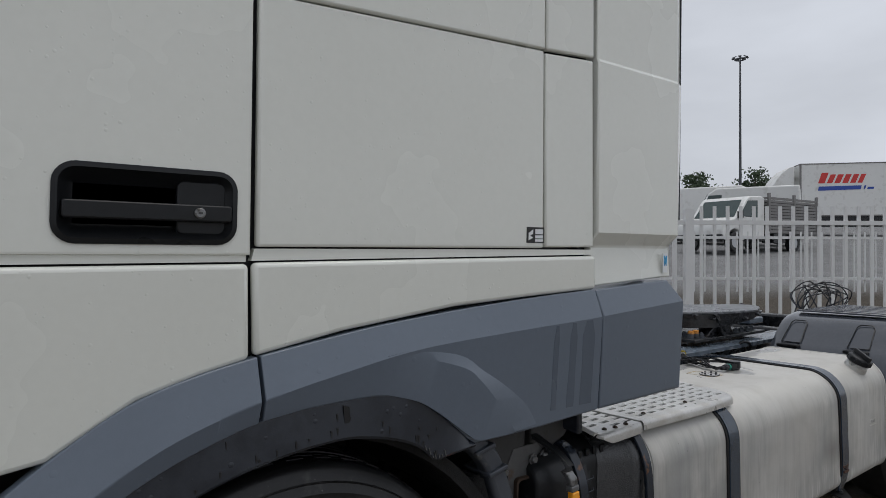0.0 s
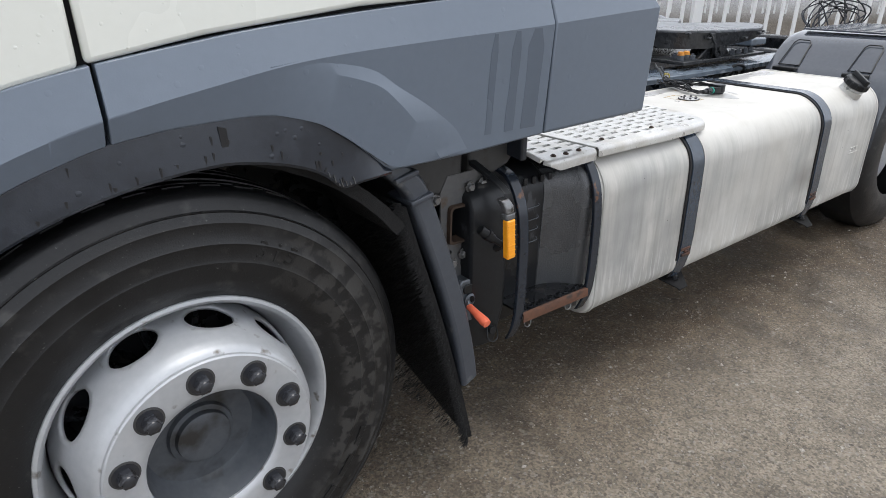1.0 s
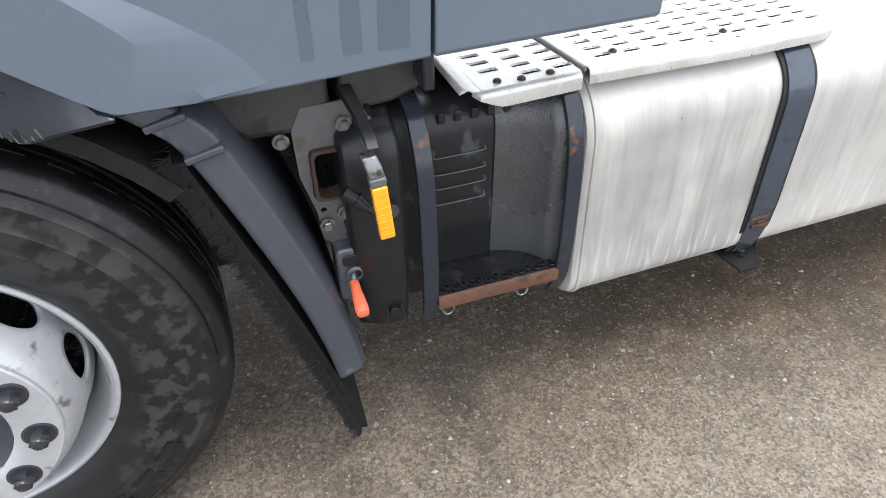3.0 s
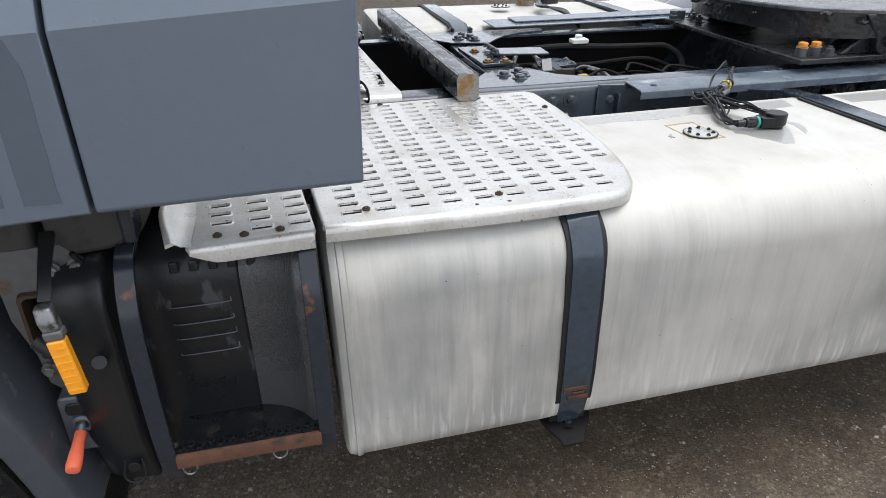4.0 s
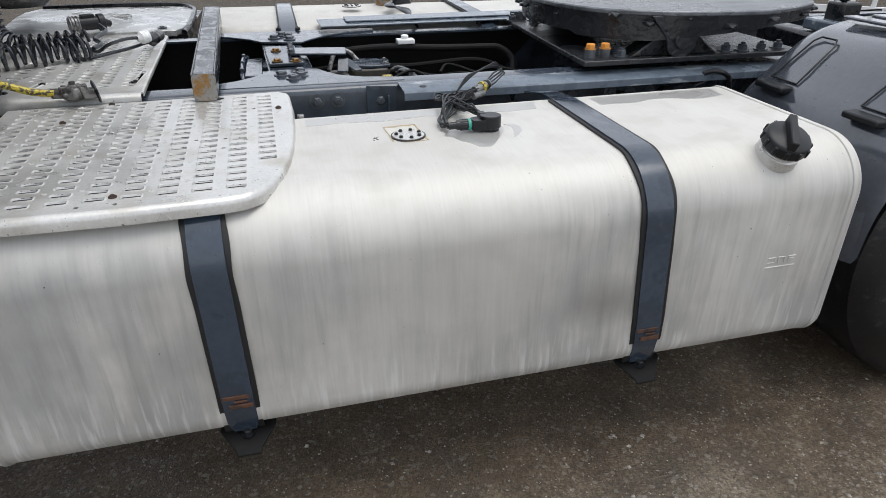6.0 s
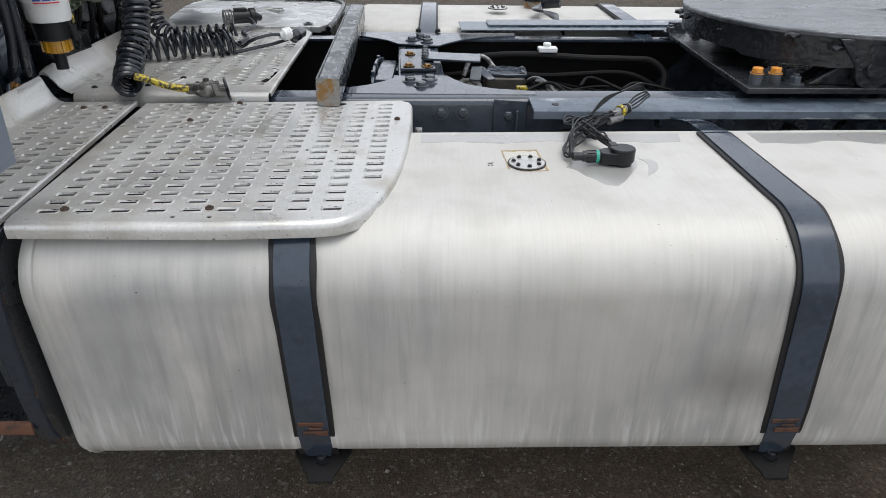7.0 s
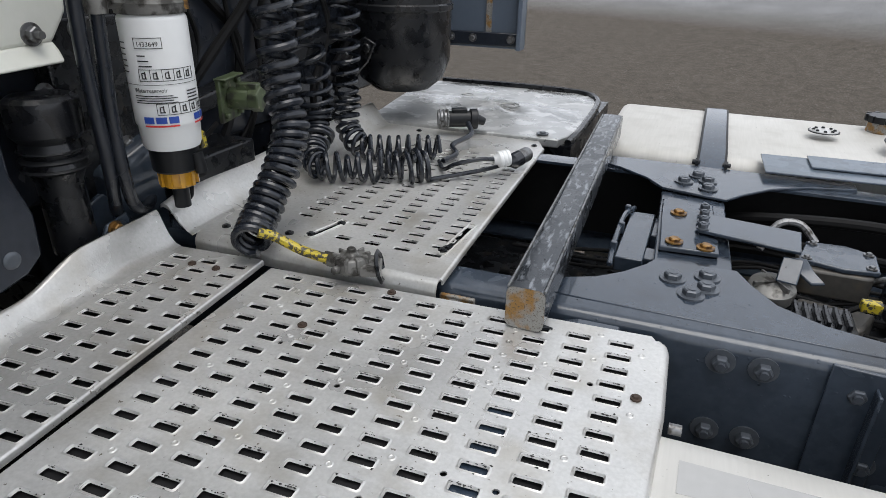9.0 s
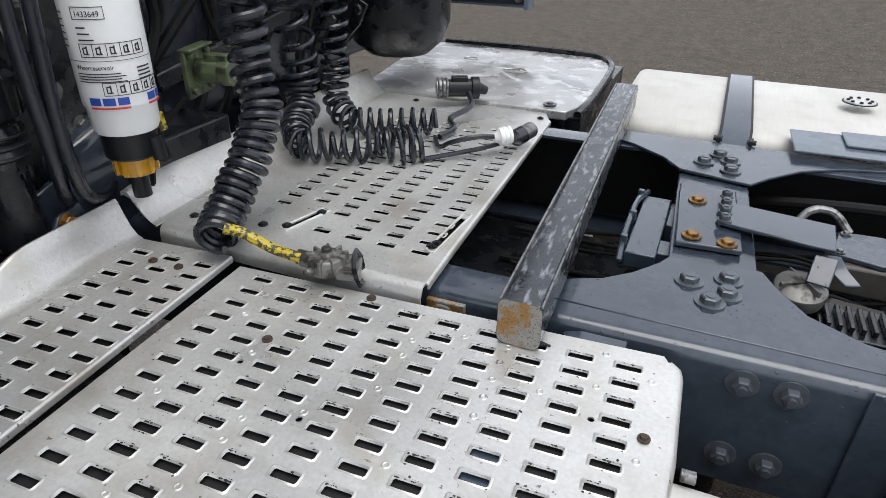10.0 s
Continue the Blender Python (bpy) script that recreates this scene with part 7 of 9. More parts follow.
box(bm, 0.375, 0.415, 1.145, 1.205, 0.895, 0.900, Matrix.Translation((0.40, 1.205, 0.90)) @ pose(0, 0, 0, 40, 0, -12) @ Matrix.Translation((-0.40, -1.205, -0.90)))
part("arm_plate", bm, "chassis", cross, "wet arm plate", bevel=0.003)
bolts("cross_bolt", "bolt_dark", [((x, y, GZ + 0.0015), UP) for x, y in ((0.170, 1.028), (0.233, 1.060), (0.232, 1.008), (0.207, 0.972))], cross, None, 0.0165, 0.012, 0.025, 0.003, "wet flange bolts")
bolts("cross_bolt", "bolt_dark", [((x, y, GZ + 0.026), UP) for x, y in ((0.155, 1.575), (0.188, 1.640), (0.214, 1.602), (0.216, 1.540))], cross, None, 0.0155, 0.012, 0.024, 0.003)
bolts("gold_bolt", "bolt_gold", [((0.158, 1.345, GZ + 0.02), UP), ((0.160, 1.180, GZ + 0.016), UP), ((0.224, 1.174, GZ + 0.015), UP)], cross, None, 0.0120, 0.008, 0.019, 0, "yellow zinc bolts")
bolts("stack_bolt", "bolt_dark", [((0.213, y, GZ + 0.03), UP) for y in (1.245, 1.285, 1.325, 1.37)], cross, None, 0.0105, 0.012, 0.014, 0.004)
bm = bmesh.new()
box(bm, 0.045, 0.105, 1.13, 1.42, 0.835, 0.868)
tube(bm, [(0.04, 1.10, 0.86), (0.035, 1.20, 0.875), (0.035, 1.35, 0.88), (0.05, 1.44, 0.87)], 0.007)
for y in (1.16, 1.28, 1.40):
    box(bm, 0.030, 0.045, y - 0.006, y + 0.006, 0.86, 0.89)
box(bm, 0.105, 0.13, 1.30, 1.42, 0.82, 0.86)
box(bm, 0.10, 0.128, 1.16, 1.22, 0.83, 0.862)
part("valve_carrier", bm, "chassis", cross, bevel=0.003)

# -- gearbox, lines and valves between the rails --
bm = bmesh.new()
box(bm, 0.30, 1.05, 1.08, 1.50, 0.50, 0.70)
lathe(bm, [(0.0, 0.4), (0.05, 0.4), (0.05, -0.4), (0, -0.4)], Matrix.Translation((1.4, 1.29, 0.55)) @ pose(0, 0, 0, 0, 90, 0), 20)
box(bm, -0.9, 0.30, 1.0, 1.58, 0.42, 0.66)
gear = part("gearbox", bm, "dark_metal", truck, "dirty dark gearbox between the rails", bevel=0.02, segments=3)
bm = bmesh.new()
prism(bm, round_rect(0.435, 0.585, 1.335, 1.455, 0.02, 3), 0.76, 0.825, "z")
vb = part("valve_block", bm, "cast_dark", gear, "wet cast valve block", bevel=0.006)
bm = bmesh.new()
prism(bm, [(0.43, 1.36), (0.455, 1.475), (0.54, 1.482), (0.60, 1.45), (0.592, 1.35), (0.52, 1.338), (0.47, 1.352)], 0.826, 0.838, "z")
part("block_cover", bm, "chassis", vb, "wet blue-grey cover", bevel=0.003)
bolts("block_screw", "bolt", [((x, y, 0.838), UP) for x, y in ((0.447, 1.368), (0.468, 1.462), (0.582, 1.440), (0.576, 1.362))], vb, None, 0.007, 0.006, 0.011)
bm = bmesh.new()
lathe(bm, [(0.0, 0.03), (0.018, 0.03), (0.022, 0.025), (0.022, 0.0)], Matrix.Translation((0.635, 1.30, 0.80)), 20)
lathe(bm, [(0.0, 0.03), (0.014, 0.03), (0.017, 0.025), (0.017, 0.0)], Matrix.Translation((0.645, 1.36, 0.79)), 20)
box(bm, 0.615, 0.70, 1.27, 1.39, 0.74, 0.80)
part("solenoid", bm, "black_plastic", gear, "black solenoid pair", bevel=0.004)
bm = bmesh.new()
prism(bm, [(0.41, 1.20), (0.55, 1.19), (0.59, 1.28), (0.44, 1.30)], 0.70, 0.77, "z")
part("casting", bm, "cast_dark", gear, "dark stained casting", bevel=0.008)
bm = bmesh.new()
lathe(bm, [(0.0, 0.020), (0.030, 0.018), (0.046, 0.008), (0.048, 0.0), (0.044, -0.02)], Matrix.Translation((0.366, 1.185, 0.832)) @ pose(0, 0, 0, 12, 0, 0), 28)
box(bm, -0.046, 0.046, -0.003, 0.003, 0.012, 0.022, Matrix.Translation((0.366, 1.185, 0.832)) @ pose(0, 0, 0, 12, 0, 30))
box(bm, -0.046, 0.046, -0.003, 0.003, 0.012, 0.022, Matrix.Translation((0.366, 1.185, 0.832)) @ pose(0, 0, 0, 12, 0, 120))
part("round_cover", bm, "cast_grey", gear, "pale grey round cover")
bm = bmesh.new()
for k in range(6):
    box(bm, 0.415 + 0.019 * k, 0.424 + 0.019 * k, 1.14, 1.215, 0.7905, 0.803)
split_parts("cooling_fin", bm, "black_plastic", gear, bevel=0.002)
bm = bmesh.new()
box(bm, 0.405, 0.53, 1.12, 1.235, 0.72, 0.79)
box(bm, 0.395, 0.412, 1.19, 1.24, 0.77, 0.825)
part("finned_module", bm, "black_plastic", gear, "black finned module", bevel=0.003)
bm = bmesh.new()
box(bm, 0.538, 0.576, 1.205, 1.228, 0.805, 0.828)
part("yellow_plug", bm, "yellow", gear, "yellow plug", bevel=0.003)
bm = bmesh.new()
rng = random.Random(3)
for k in range(10):
    j = lambda s: rng.uniform(-s, s)
    y = 1.12 + 0.05 * k
    tube(bm, [(-0.25 + j(0.05), y + j(0.04), 0.67 + j(0.02)), (0.05 + j(0.05), y + j(0.04), 0.675 + j(0.02)), (0.35 + j(0.05), y + j(0.05), 0.735 + j(0.03)), (0.62 + j(0.08), y + j(0.06), 0.75 + j(0.03)), (0.95 + j(0.1), y + j(0.05), 0.73 + j(0.04)), (1.2, y + j(0.03), 0.70)],
         rng.choice((0.003, 0.0045, 0.006)), 8, 6)
for k in range(16):
    j = lambda s: rng.uniform(-s, s)
    a = Vector((0.48 + 0.03 * k, 1.14 + j(0.16), 0.79 + j(0.03)))
    tube(bm, [a, a + Vector((0.08 + j(0.04), 0.03 + j(0.05), 0.03 + j(0.02))), a + Vector((0.18 + j(0.04), -0.03 + j(0.08), -0.01)), a + Vector((0.28, j(0.1), -0.06))], 0.006, 6, 6)
split_parts("air_line", bm, "loom", gear)
bm = bmesh.new()
tube(bm, [(0.22, 1.64, 0.80), (0.40, 1.585, 0.845), (0.60, 1.570, 0.862), (0.85, 1.570, 0.850), (1.05, 1.575, 0.845), (1.12, 1.56, 0.84), (1.16, 1.50, 0.80), (1.12, 1.40, 0.74)], 0.0145, 10)
tube(bm, [(0.28, 1.56, 0.78), (0.45, 1.535, 0.80), (0.70, 1.53, 0.79), (1.0, 1.54, 0.80), (1.15, 1.50, 0.75)], 0.010, 8)
split_parts("wiring_loom", bm, "loom", gear, "thick black wiring loom")
bm = bmesh.new()
tube(bm, [(0.36, 1.47, 0.80), (0.39, 1.50, 0.86), (0.44, 1.51, 0.865), (0.48, 1.49, 0.83)], 0.009, 8)
part("grey_pipe", bm, "bolt", gear)
bm = bmesh.new()
tube(bm, [(0.585, 1.375, 0.80), (0.622, 1.36, 0.822), (0.648, 1.30, 0.824), (0.668, 1.245, 0.815), (0.70, 1.20, 0.78)], 0.0075, 10)
part("silver_hose", bm, "bolt", gear, "braided silver hose")
bm = bmesh.new()
loft(bm, [[(0.395, 1.238, 0.882), (0.425, 1.243, 0.882), (0.425, 1.243, 0.888), (0.395, 1.238, 0.888)], [(0.405, 1.205, 0.868), (0.440, 1.210, 0.868), (0.440, 1.210, 0.874), (0.405, 1.205, 0.874)], [(0.435, 1.185, 0.852), (0.462, 1.196, 0.852), (0.462, 1.196, 0.858), (0.435, 1.185, 0.858)]])
part("arm_tab", bm, "chassis", cross, bevel=0.002)
bm = bmesh.new()
box(bm, 0.66, 0.735, 1.555, 1.60, 0.872, 0.892)
lathe(bm, [(0.016, 0), (0.016, 0.02), (0, 0.02)], Matrix.Translation((0.695, 1.578, 0.888)), 16)
part("white_tag", bm, "filter_white", gear, "white plastic clip", bevel=0.004)

# -- loose square bar that lies over the rails --
bm = bmesh.new()
loft(bm, [[(x, 0.722, z) for x, z in round_rect(-0.078, -0.012, 0.8955, 0.972, 0.012, 3)], [(x - 0.049, 1.905, z + 0.026) for x, z in round_rect(-0.078, -0.012, 0.8955, 0.972, 0.012, 3)]], True, False)
bar = thing("steel_bar", "square steel bar with flaking paint lying across the chassis", "bar")
part("bar_tube", bm, "bar_steel", bar, "flaking dark paint")
for x in (-0.0755, -0.0145):
    bm = bmesh.new()
    tube(bm, [(x, 0.724, 0.9698), (x - 0.0244, 1.312, 0.9828), (x - 0.0488, 1.902, 0.9958)], 0.0024, 6, 14)
    part("worn_edge", bm, "bolt", bar, "bare worn edge")
for y, dx, dz, nm in ((0.7215, 0, 0, 0), (1.9055, -0.049, 0.026, 1)):
    bm = bmesh.new()
    prism(bm, [(x + dx, z + dz) for x, z in round_rect(-0.0775, -0.0125, 0.896, 0.9715, 0.012, 3)], y, y + (0.004 if nm == 0 else -0.004))
    part("bar_end", bm, "bar_end", bar, "rusty bar end")
bm = bmesh.new()
prism(bm, [(-0.07, 0.735), (-0.03, 0.728), (0.0, 0.742), (-0.03, 0.750)], PZ, PZ + 0.004, "z")
part("bar_shim", bm, "dark_metal", bar)

# -- coiled air and power lines --
bm = bmesh.new()
coil(bm, [(-0.655, 0.938, 1.95), (-0.652, 0.937, 1.6), (-0.649, 0.935, 1.365), (-0.645, 0.935, 1.283), (-0.637, 0.930, 1.219), (-0.613, 0.910, 1.135), (-0.602, 0.870, 1.065), (-0.606, 0.815, 1.005), (-0.608, 0.765, 0.964), (-0.594, 0.722, 0.946)],
     (0.052, 0.052, 0.050, 0.047, 0.043, 0.039, 0.034, 0.027, 0.0185, 0.0178, 0.0176), 0.0312, 0.0084, 20, 9, 0.008)
hose_a = part("coil_hose", bm, "hose", truck, "black coiled air hose hanging behind the cab")
bm = bmesh.new()
tube(bm, [(-0.572, 0.728, 0.972), (-0.549, 0.744, 0.962), (-0.495, 0.752, 0.940), (-0.440, 0.757, 0.930)], 0.0098, 10)
part("hose_sleeve", bm, "yellow", hose_a, "yellow printed sleeve")
GL = Matrix.Translation((-0.392, 0.764, 0.928)) @ pose(0, 0, 0, 0, 0, 0)
bm = bmesh.new()
lathe(bm, [(0.0, 0.024), (0.010, 0.024), (0.014, 0.019), (0.028, 0.016), (0.032, 0.009), (0.032, -0.010), (0.026, -0.016), (0.0, -0.018)], GL, 24)
box(bm, -0.050, 0.050, -0.012, 0.012, -0.012, 0.006, GL)
box(bm, 0.018, 0.055, -0.030, 0.030, -0.014, 0.004, GL @ pose(0, 0, 0, 0, 0, 20))
rod(bm, GL @ Vector((-0.058, 0, 0)), GL @ Vector((-0.028, 0, 0)), 0.015, seg=6)
rod(bm, GL @ Vector((0.0, 0, 0.014)), GL @ Vector((0.0, 0, 0.032)), 0.009, seg=6)
rod(bm, GL @ Vector((-0.012, -0.032, 0.0)), GL @ Vector((-0.012, -0.046, 0.002)), 0.008, seg=6)
for k in range(9):
    a = 2 * math.pi * k / 9
    box(bm, 0.020, 0.036, -0.0028, 0.0028, -0.006, 0.020, GL @ Matrix.Rotation(a, 4, "Z"))
part("hose_coupling", bm, "cast_grey", hose_a, "grey cast palm coupling", bevel=0.002)
bm = bmesh.new()
lathe(bm, [(0.028, -0.004), (0.034, 0.0), (0.028, 0.004), (0.024, 0.0)], GL @ Matrix.Translation((0.052, 0.012, -0.002)) @ pose(0, 0, 0, 0, 80, 20), 24, True)
part("coupling_seal", bm, "dark_metal", hose_a)
bm = bmesh.new()
coil(bm, [(-0.782, 1.43, 1.95), (-0.782, 1.43, 1.55), (-0.782, 1.43, 1.332), (-0.782, 1.43, 1.17), (-0.783, 1.425, 1.06), (-0.765, 1.405, 0.985), (-0.713, 1.385, 0.953), (-0.632, 1.413, 0.951), (-0.499, 1.459, 0.951)],
     (0.052, 0.052, 0.050, 0.047, 0.043, 0.041, 0.035, 0.026, 0.022, 0.025, 0.032), 0.032, 0.0064, 18, 7, 0.011)
tube(bm, [(-0.500, 1.445, 0.920), (-0.455, 1.37, 0.925), (-0.41, 1.345, 0.952), (-0.355, 1.365, 0.966), (-0.315, 1.398, 0.963)], 0.006, 8)
hose_b = part("coil_hose", bm, "hose", truck, "black coiled power cable resting on the catwalk")
bm = bmesh.new()
coil(bm, [(-0.84, 1.30, 1.95), (-0.84, 1.30, 1.6), (-0.833, 1.30, 1.331), (-0.815, 1.30, 1.226), (-0.812, 1.315, 1.119), (-0.800, 1.300, 1.03), (-0.775, 1.235, 0.972), (-0.726, 1.180, 0.950), (-0.637, 1.218, 0.950), (-0.536, 1.261, 0.950), (-0.460, 1.315, 0.950)],
     (0.070, 0.068, 0.064, 0.060, 0.055, 0.045, 0.030, 0.020, 0.021, 0.024, 0.028), 0.033, 0.0064, 18, 7, 0.026)
tube(bm, [(-0.485, 1.44, 0.924), (-0.47, 1.50, 0.93), (-0.50, 1.55, 0.94), (-0.48, 1.65, 0.95), (-0.515, 1.72, 0.965)], 0.008, 8)
tube(bm, [(-0.462, 1.285, 0.920), (-0.40, 1.34, 0.926), (-0.345, 1.40, 0.930), (-0.295, 1.465, 0.938)], 0.006, 8)
hose_c = part("coil_hose", bm, "hose", truck, "black coiled brake line resting on the catwalk")
PL = Matrix.Translation((-0.575, 1.755, 0.965)) @ pose(0, 0, 0, 0, 0, 28)
bm = bmesh.new()
rod(bm, PL @ Vector((-0.02, 0, 0)), PL @ Vector((0.055, 0, 0)), 0.026)
rod(bm, PL @ Vector((0.05, 0, 0)), PL @ Vector((0.075, 0, 0)), 0.033)
rod(bm, PL @ Vector((0.07, 0, 0)), PL @ Vector((0.10, 0, -0.01)), 0.018, 0.012)
box(bm, -0.01, 0.04, -0.014, 0.014, 0.02, 0.035, PL)
part("cable_plug", bm, "black_gloss", hose_c, "black multi-pin plug", bevel=0.003)
bm = bmesh.new()
rod(bm, PL @ Vector((-0.055, 0, 0)), PL @ Vector((-0.02, 0, 0)), 0.030)
for k in range(3):
    lathe(bm, [(0.030, -0.003), (0.033, 0), (0.030, 0.003)], PL @ Matrix.Translation((-0.025 - 0.012 * k, 0, 0)) @ pose(0, 0, 0, 0, 90, 0), 20)
part("plug_collar", bm, "bolt", hose_c, "clear ribbed plug collar")
CAPM = Matrix.Translation((-0.305, 1.408, 0.962)) @ Vector((0.75, 0.62, 0.12)).to_track_quat("Z", "Y").to_matrix().to_4x4()
bm = bmesh.new()
lathe(bm, [(0.0, -0.022), (0.010, -0.022), (0.015, -0.012), (0.0215, -0.008), (0.0225, -0.002), (0.0205, 0.001), (0.0225, 0.004), (0.0225, 0.009), (0.0205, 0.012), (0.0225, 0.015), (0.021, 0.022), (0.0, 0.024)], CAPM, 24)
part("cable_cap", bm, "filter_white", hose_b, "white ribbed plug cap")
SOC = Matrix.Translation((-0.285, 1.478, 0.942)) @ Vector((0.45, 0.85, 0.22)).to_track_quat("Z", "Y").to_matrix().to_4x4()
bm = bmesh.new()
lathe(bm, [(0.0, -0.024), (0.010, -0.024), (0.019, -0.014), (0.022, -0.010), (0.022, 0.016), (0.0, 0.018)], SOC, 24)
part("cable_socket", bm, "nut_dark", hose_b, "dark socket")
bm = bmesh.new()
lathe(bm, [(0.0, 0.017), (0.0205, 0.017), (0.0205, 0.045), (0.017, 0.052), (0.0, 0.052)], SOC, 24)
part("socket_cap", bm, "bolt", hose_b, "dull clear socket cap")

# -- behind the cab --
bm = bmesh.new()
box(bm, -1.05, -0.99, 0.014, 2.55, 1.0, 2.6)
box(bm, -1.2, -1.05, 0.62, 1.95, 0.55, 1.2)
backw = part("cab_back_wall", bm, "dark_trim", truck, "dark rear wall of the cab", bevel=0.01)
rear_pl = [(-0.02, 0.905), (0.26, 0.935), (0.40, 0.952), (0.447, 0.962), (0.479, 0.985), (0.482, 1.06), (0.462, 1.13), (0.462, 1.9), (-0.02, 1.9)]
bm = bmesh.new()
prism(bm, rear_pl, -0.845, -0.822, "x")
rp = part("rear_corner_panel", bm, "dark_trim", truck, "dark plastic panel behind the cab corner", bevel=0.006)
bm = bmesh.new()
for y, z in ((0.434, 1.182), (0.426, 0.998)):
    lathe(bm, [(0.0, 0.004), (0.007, 0.005), (0.012, 0.004), (0.015, 0.001), (0.015, 0.0)], Matrix.Translation((-0.822, y, z)) @ pose(0, 0, 0, 0, 90, 0), 20)
split_parts("panel_screw", bm, "bolt_dark", rp)
bm = bmesh.new()
tube(bm, [(-0.820, 0.17, 1.06), (-0.820, 0.17, 1.20), (-0.820, 0.28, 1.22), (-0.820, 0.28, 1.08), (-0.820, 0.17, 1.06)], 0.003, 6, 0)
part("panel_rib", bm, "dark_trim", rp)
# inner face of the side collar
bm = bmesh.new()
box(bm, -0.86, -0.47, 0.02, 0.05, 1.36, 2.6)
part("collar_inner", bm, "dark_trim", truck, "dark inner face of the deflector", bevel=0.006)
# cab suspension strut
bm = bmesh.new()
lathe(bm, [(0.0, 0.195), (0.050, 0.195), (0.060, 0.188), (0.062, 0.178), (0.062, 0.13), (0.050, 0.115), (0.056, 0.10), (0.048, 0.085), (0.054, 0.07), (0.046, 0.055), (0.040, 0.04), (0.040, -0.10), (0.0, -0.10)], Matrix.Translation((-0.905, 0.60, 1.03)), 28)
strut = part("cab_strut", bm, "black_plastic", truck, "black cab suspension strut")
bm = bmesh.new()
for h in (0.10, 0.083, 0.066):
    lathe(bm, [(0.050, -0.006), (0.058, 0.0), (0.050, 0.006)], Matrix.Translation((-0.905, 0.60, 1.03 + h)), 28)
split_parts("strut_ring", bm, "box_black", strut, "dusty rubber rings")
bm = bmesh.new()
prism(bm, [(0.59, 0.88), (0.73, 0.90), (0.74, 0.96), (0.69, 1.01), (0.63, 0.99)], -0.93, -0.915, "x")
prism(bm, [(0.60, 0.90), (0.70, 0.93), (0.69, 0.98), (0.64, 0.97)], -0.87, -0.86, "x")
part("strut_bracket", bm, "chassis", strut, bevel=0.003)
bolts("strut_bolt", "bolt_gold", [((-0.86, 0.655, 0.958), pose(0, 0, 0, 0, 90, 0))], strut, None, 0.012, 0.012, 0.016)
bm = bmesh.new()
loft(bm, [[(x, 0.70 + 0.0 * x, z) for x, z in round_rect(-1.0, -0.90, 0.86, 1.05, 0.03, 3)], [(x, 0.84, z) for x, z in round_rect(-1.0, -0.90, 0.86, 1.10, 0.03, 3)]])
part("frame_casting", bm, "chassis", truck, "dark blue-grey casting under the cab", bevel=0.01)
# cream bracket with a nut
bm = bmesh.new()
prism(bm, [(0.48, 1.295), (0.672, 1.302), (0.684, 1.318), (0.700, 1.338), (0.710, 1.352), (0.713, 1.372), (0.713, 1.47), (0.48, 1.47)], -0.965, -0.93, "x")
loft(bm, [[(-0.965, 0.48, 1.300), (-0.932, 0.48, 1.300), (-0.932, 0.674, 1.306), (-0.965, 0.674, 1.306)], [(-0.965, 0.48, 1.280), (-0.920, 0.48, 1.280), (-0.920, 0.676, 1.288), (-0.965, 0.676, 1.288)],
          [(-0.955, 0.48, 1.262), (-0.900, 0.48, 1.266), (-0.900, 0.668, 1.270), (-0.955, 0.668, 1.268)]])
creamb = part("cream_bracket", bm, "cream_bracket", truck, "cream painted cab lock bracket", bevel=0.008, segments=3)
bolts("bracket_bolt", "bolt", [((-0.93, 0.632, 1.320), pose(0, 0, 0, 0, 90, 0))], creamb, None, 0.014, 0.014, 0.02, 0.014)
bolts("frame_bolt", "bolt", [((-0.945, y, z), pose(0, 0, 0, 0, 90, 0)) for y, z in ((0.757, 1.077), (0.796, 1.080), (0.756, 1.153), (0.640, 1.215), (0.735, 1.318), (0.905, 1.30), (0.93, 1.16))], backw, None, 0.013, 0.010, 0.020, 0.0, "bright flange bolts")
bm = bmesh.new()
box(bm, -0.99, -0.945, 0.66, 1.0, 0.98, 1.34)
box(bm, -0.99, -0.93, 0.98, 1.9, 1.16, 1.20, Matrix.Translation((-0.96, 1.4, 1.18)) @ pose(0, 0, 0, 9, 0, 0) @ Matrix.Translation((0.96, -1.4, -1.18)))
box(bm, -0.99, -0.86, 0.86, 1.10, 0.965, 1.03)
part("mount_frame", bm, "dark_metal", backw, bevel=0.006)
bm = bmesh.new()
rng = random.Random(21)
for k in range(14):
    j = lambda s: rng.uniform(-s, s)
    y = 0.80 + 0.07 * k
    tube(bm, [(-0.975, y + j(0.05), 1.8), (-0.965 + j(0.02), y + j(0.06), 1.45), (-0.955 + j(0.02), y + 0.08 + j(0.08), 1.25), (-0.94 + j(0.02), y + j(0.1), 1.08), (-0.96, y + j(0.05), 0.95)], rng.choice((0.006, 0.009, 0.012)), 7, 6)
tube(bm, [(-0.965, 0.98, 1.13), (-0.945, 1.10, 1.24), (-0.93, 1.20, 1.33), (-0.93, 1.34, 1.46)], 0.013, 8)
tube(bm, [(-0.93, 0.86, 1.36), (-0.90, 0.95, 1.375), (-0.90, 1.1, 1.36), (-0.92, 1.3, 1.39)], 0.007, 6)
tube(bm, [(-0.80, 0.79, 1.05), (-0.80, 0.85, 1.02), (-0.86, 0.90, 1.05), (-0.90, 1.02, 1.08)], 0.006, 6)
tube(bm, [(-0.78, 0.79, 1.02), (-0.80, 0.80, 0.985), (-0.86, 0.84, 1.0)], 0.006, 6)
split_parts("back_hose", bm, "loom", backw)

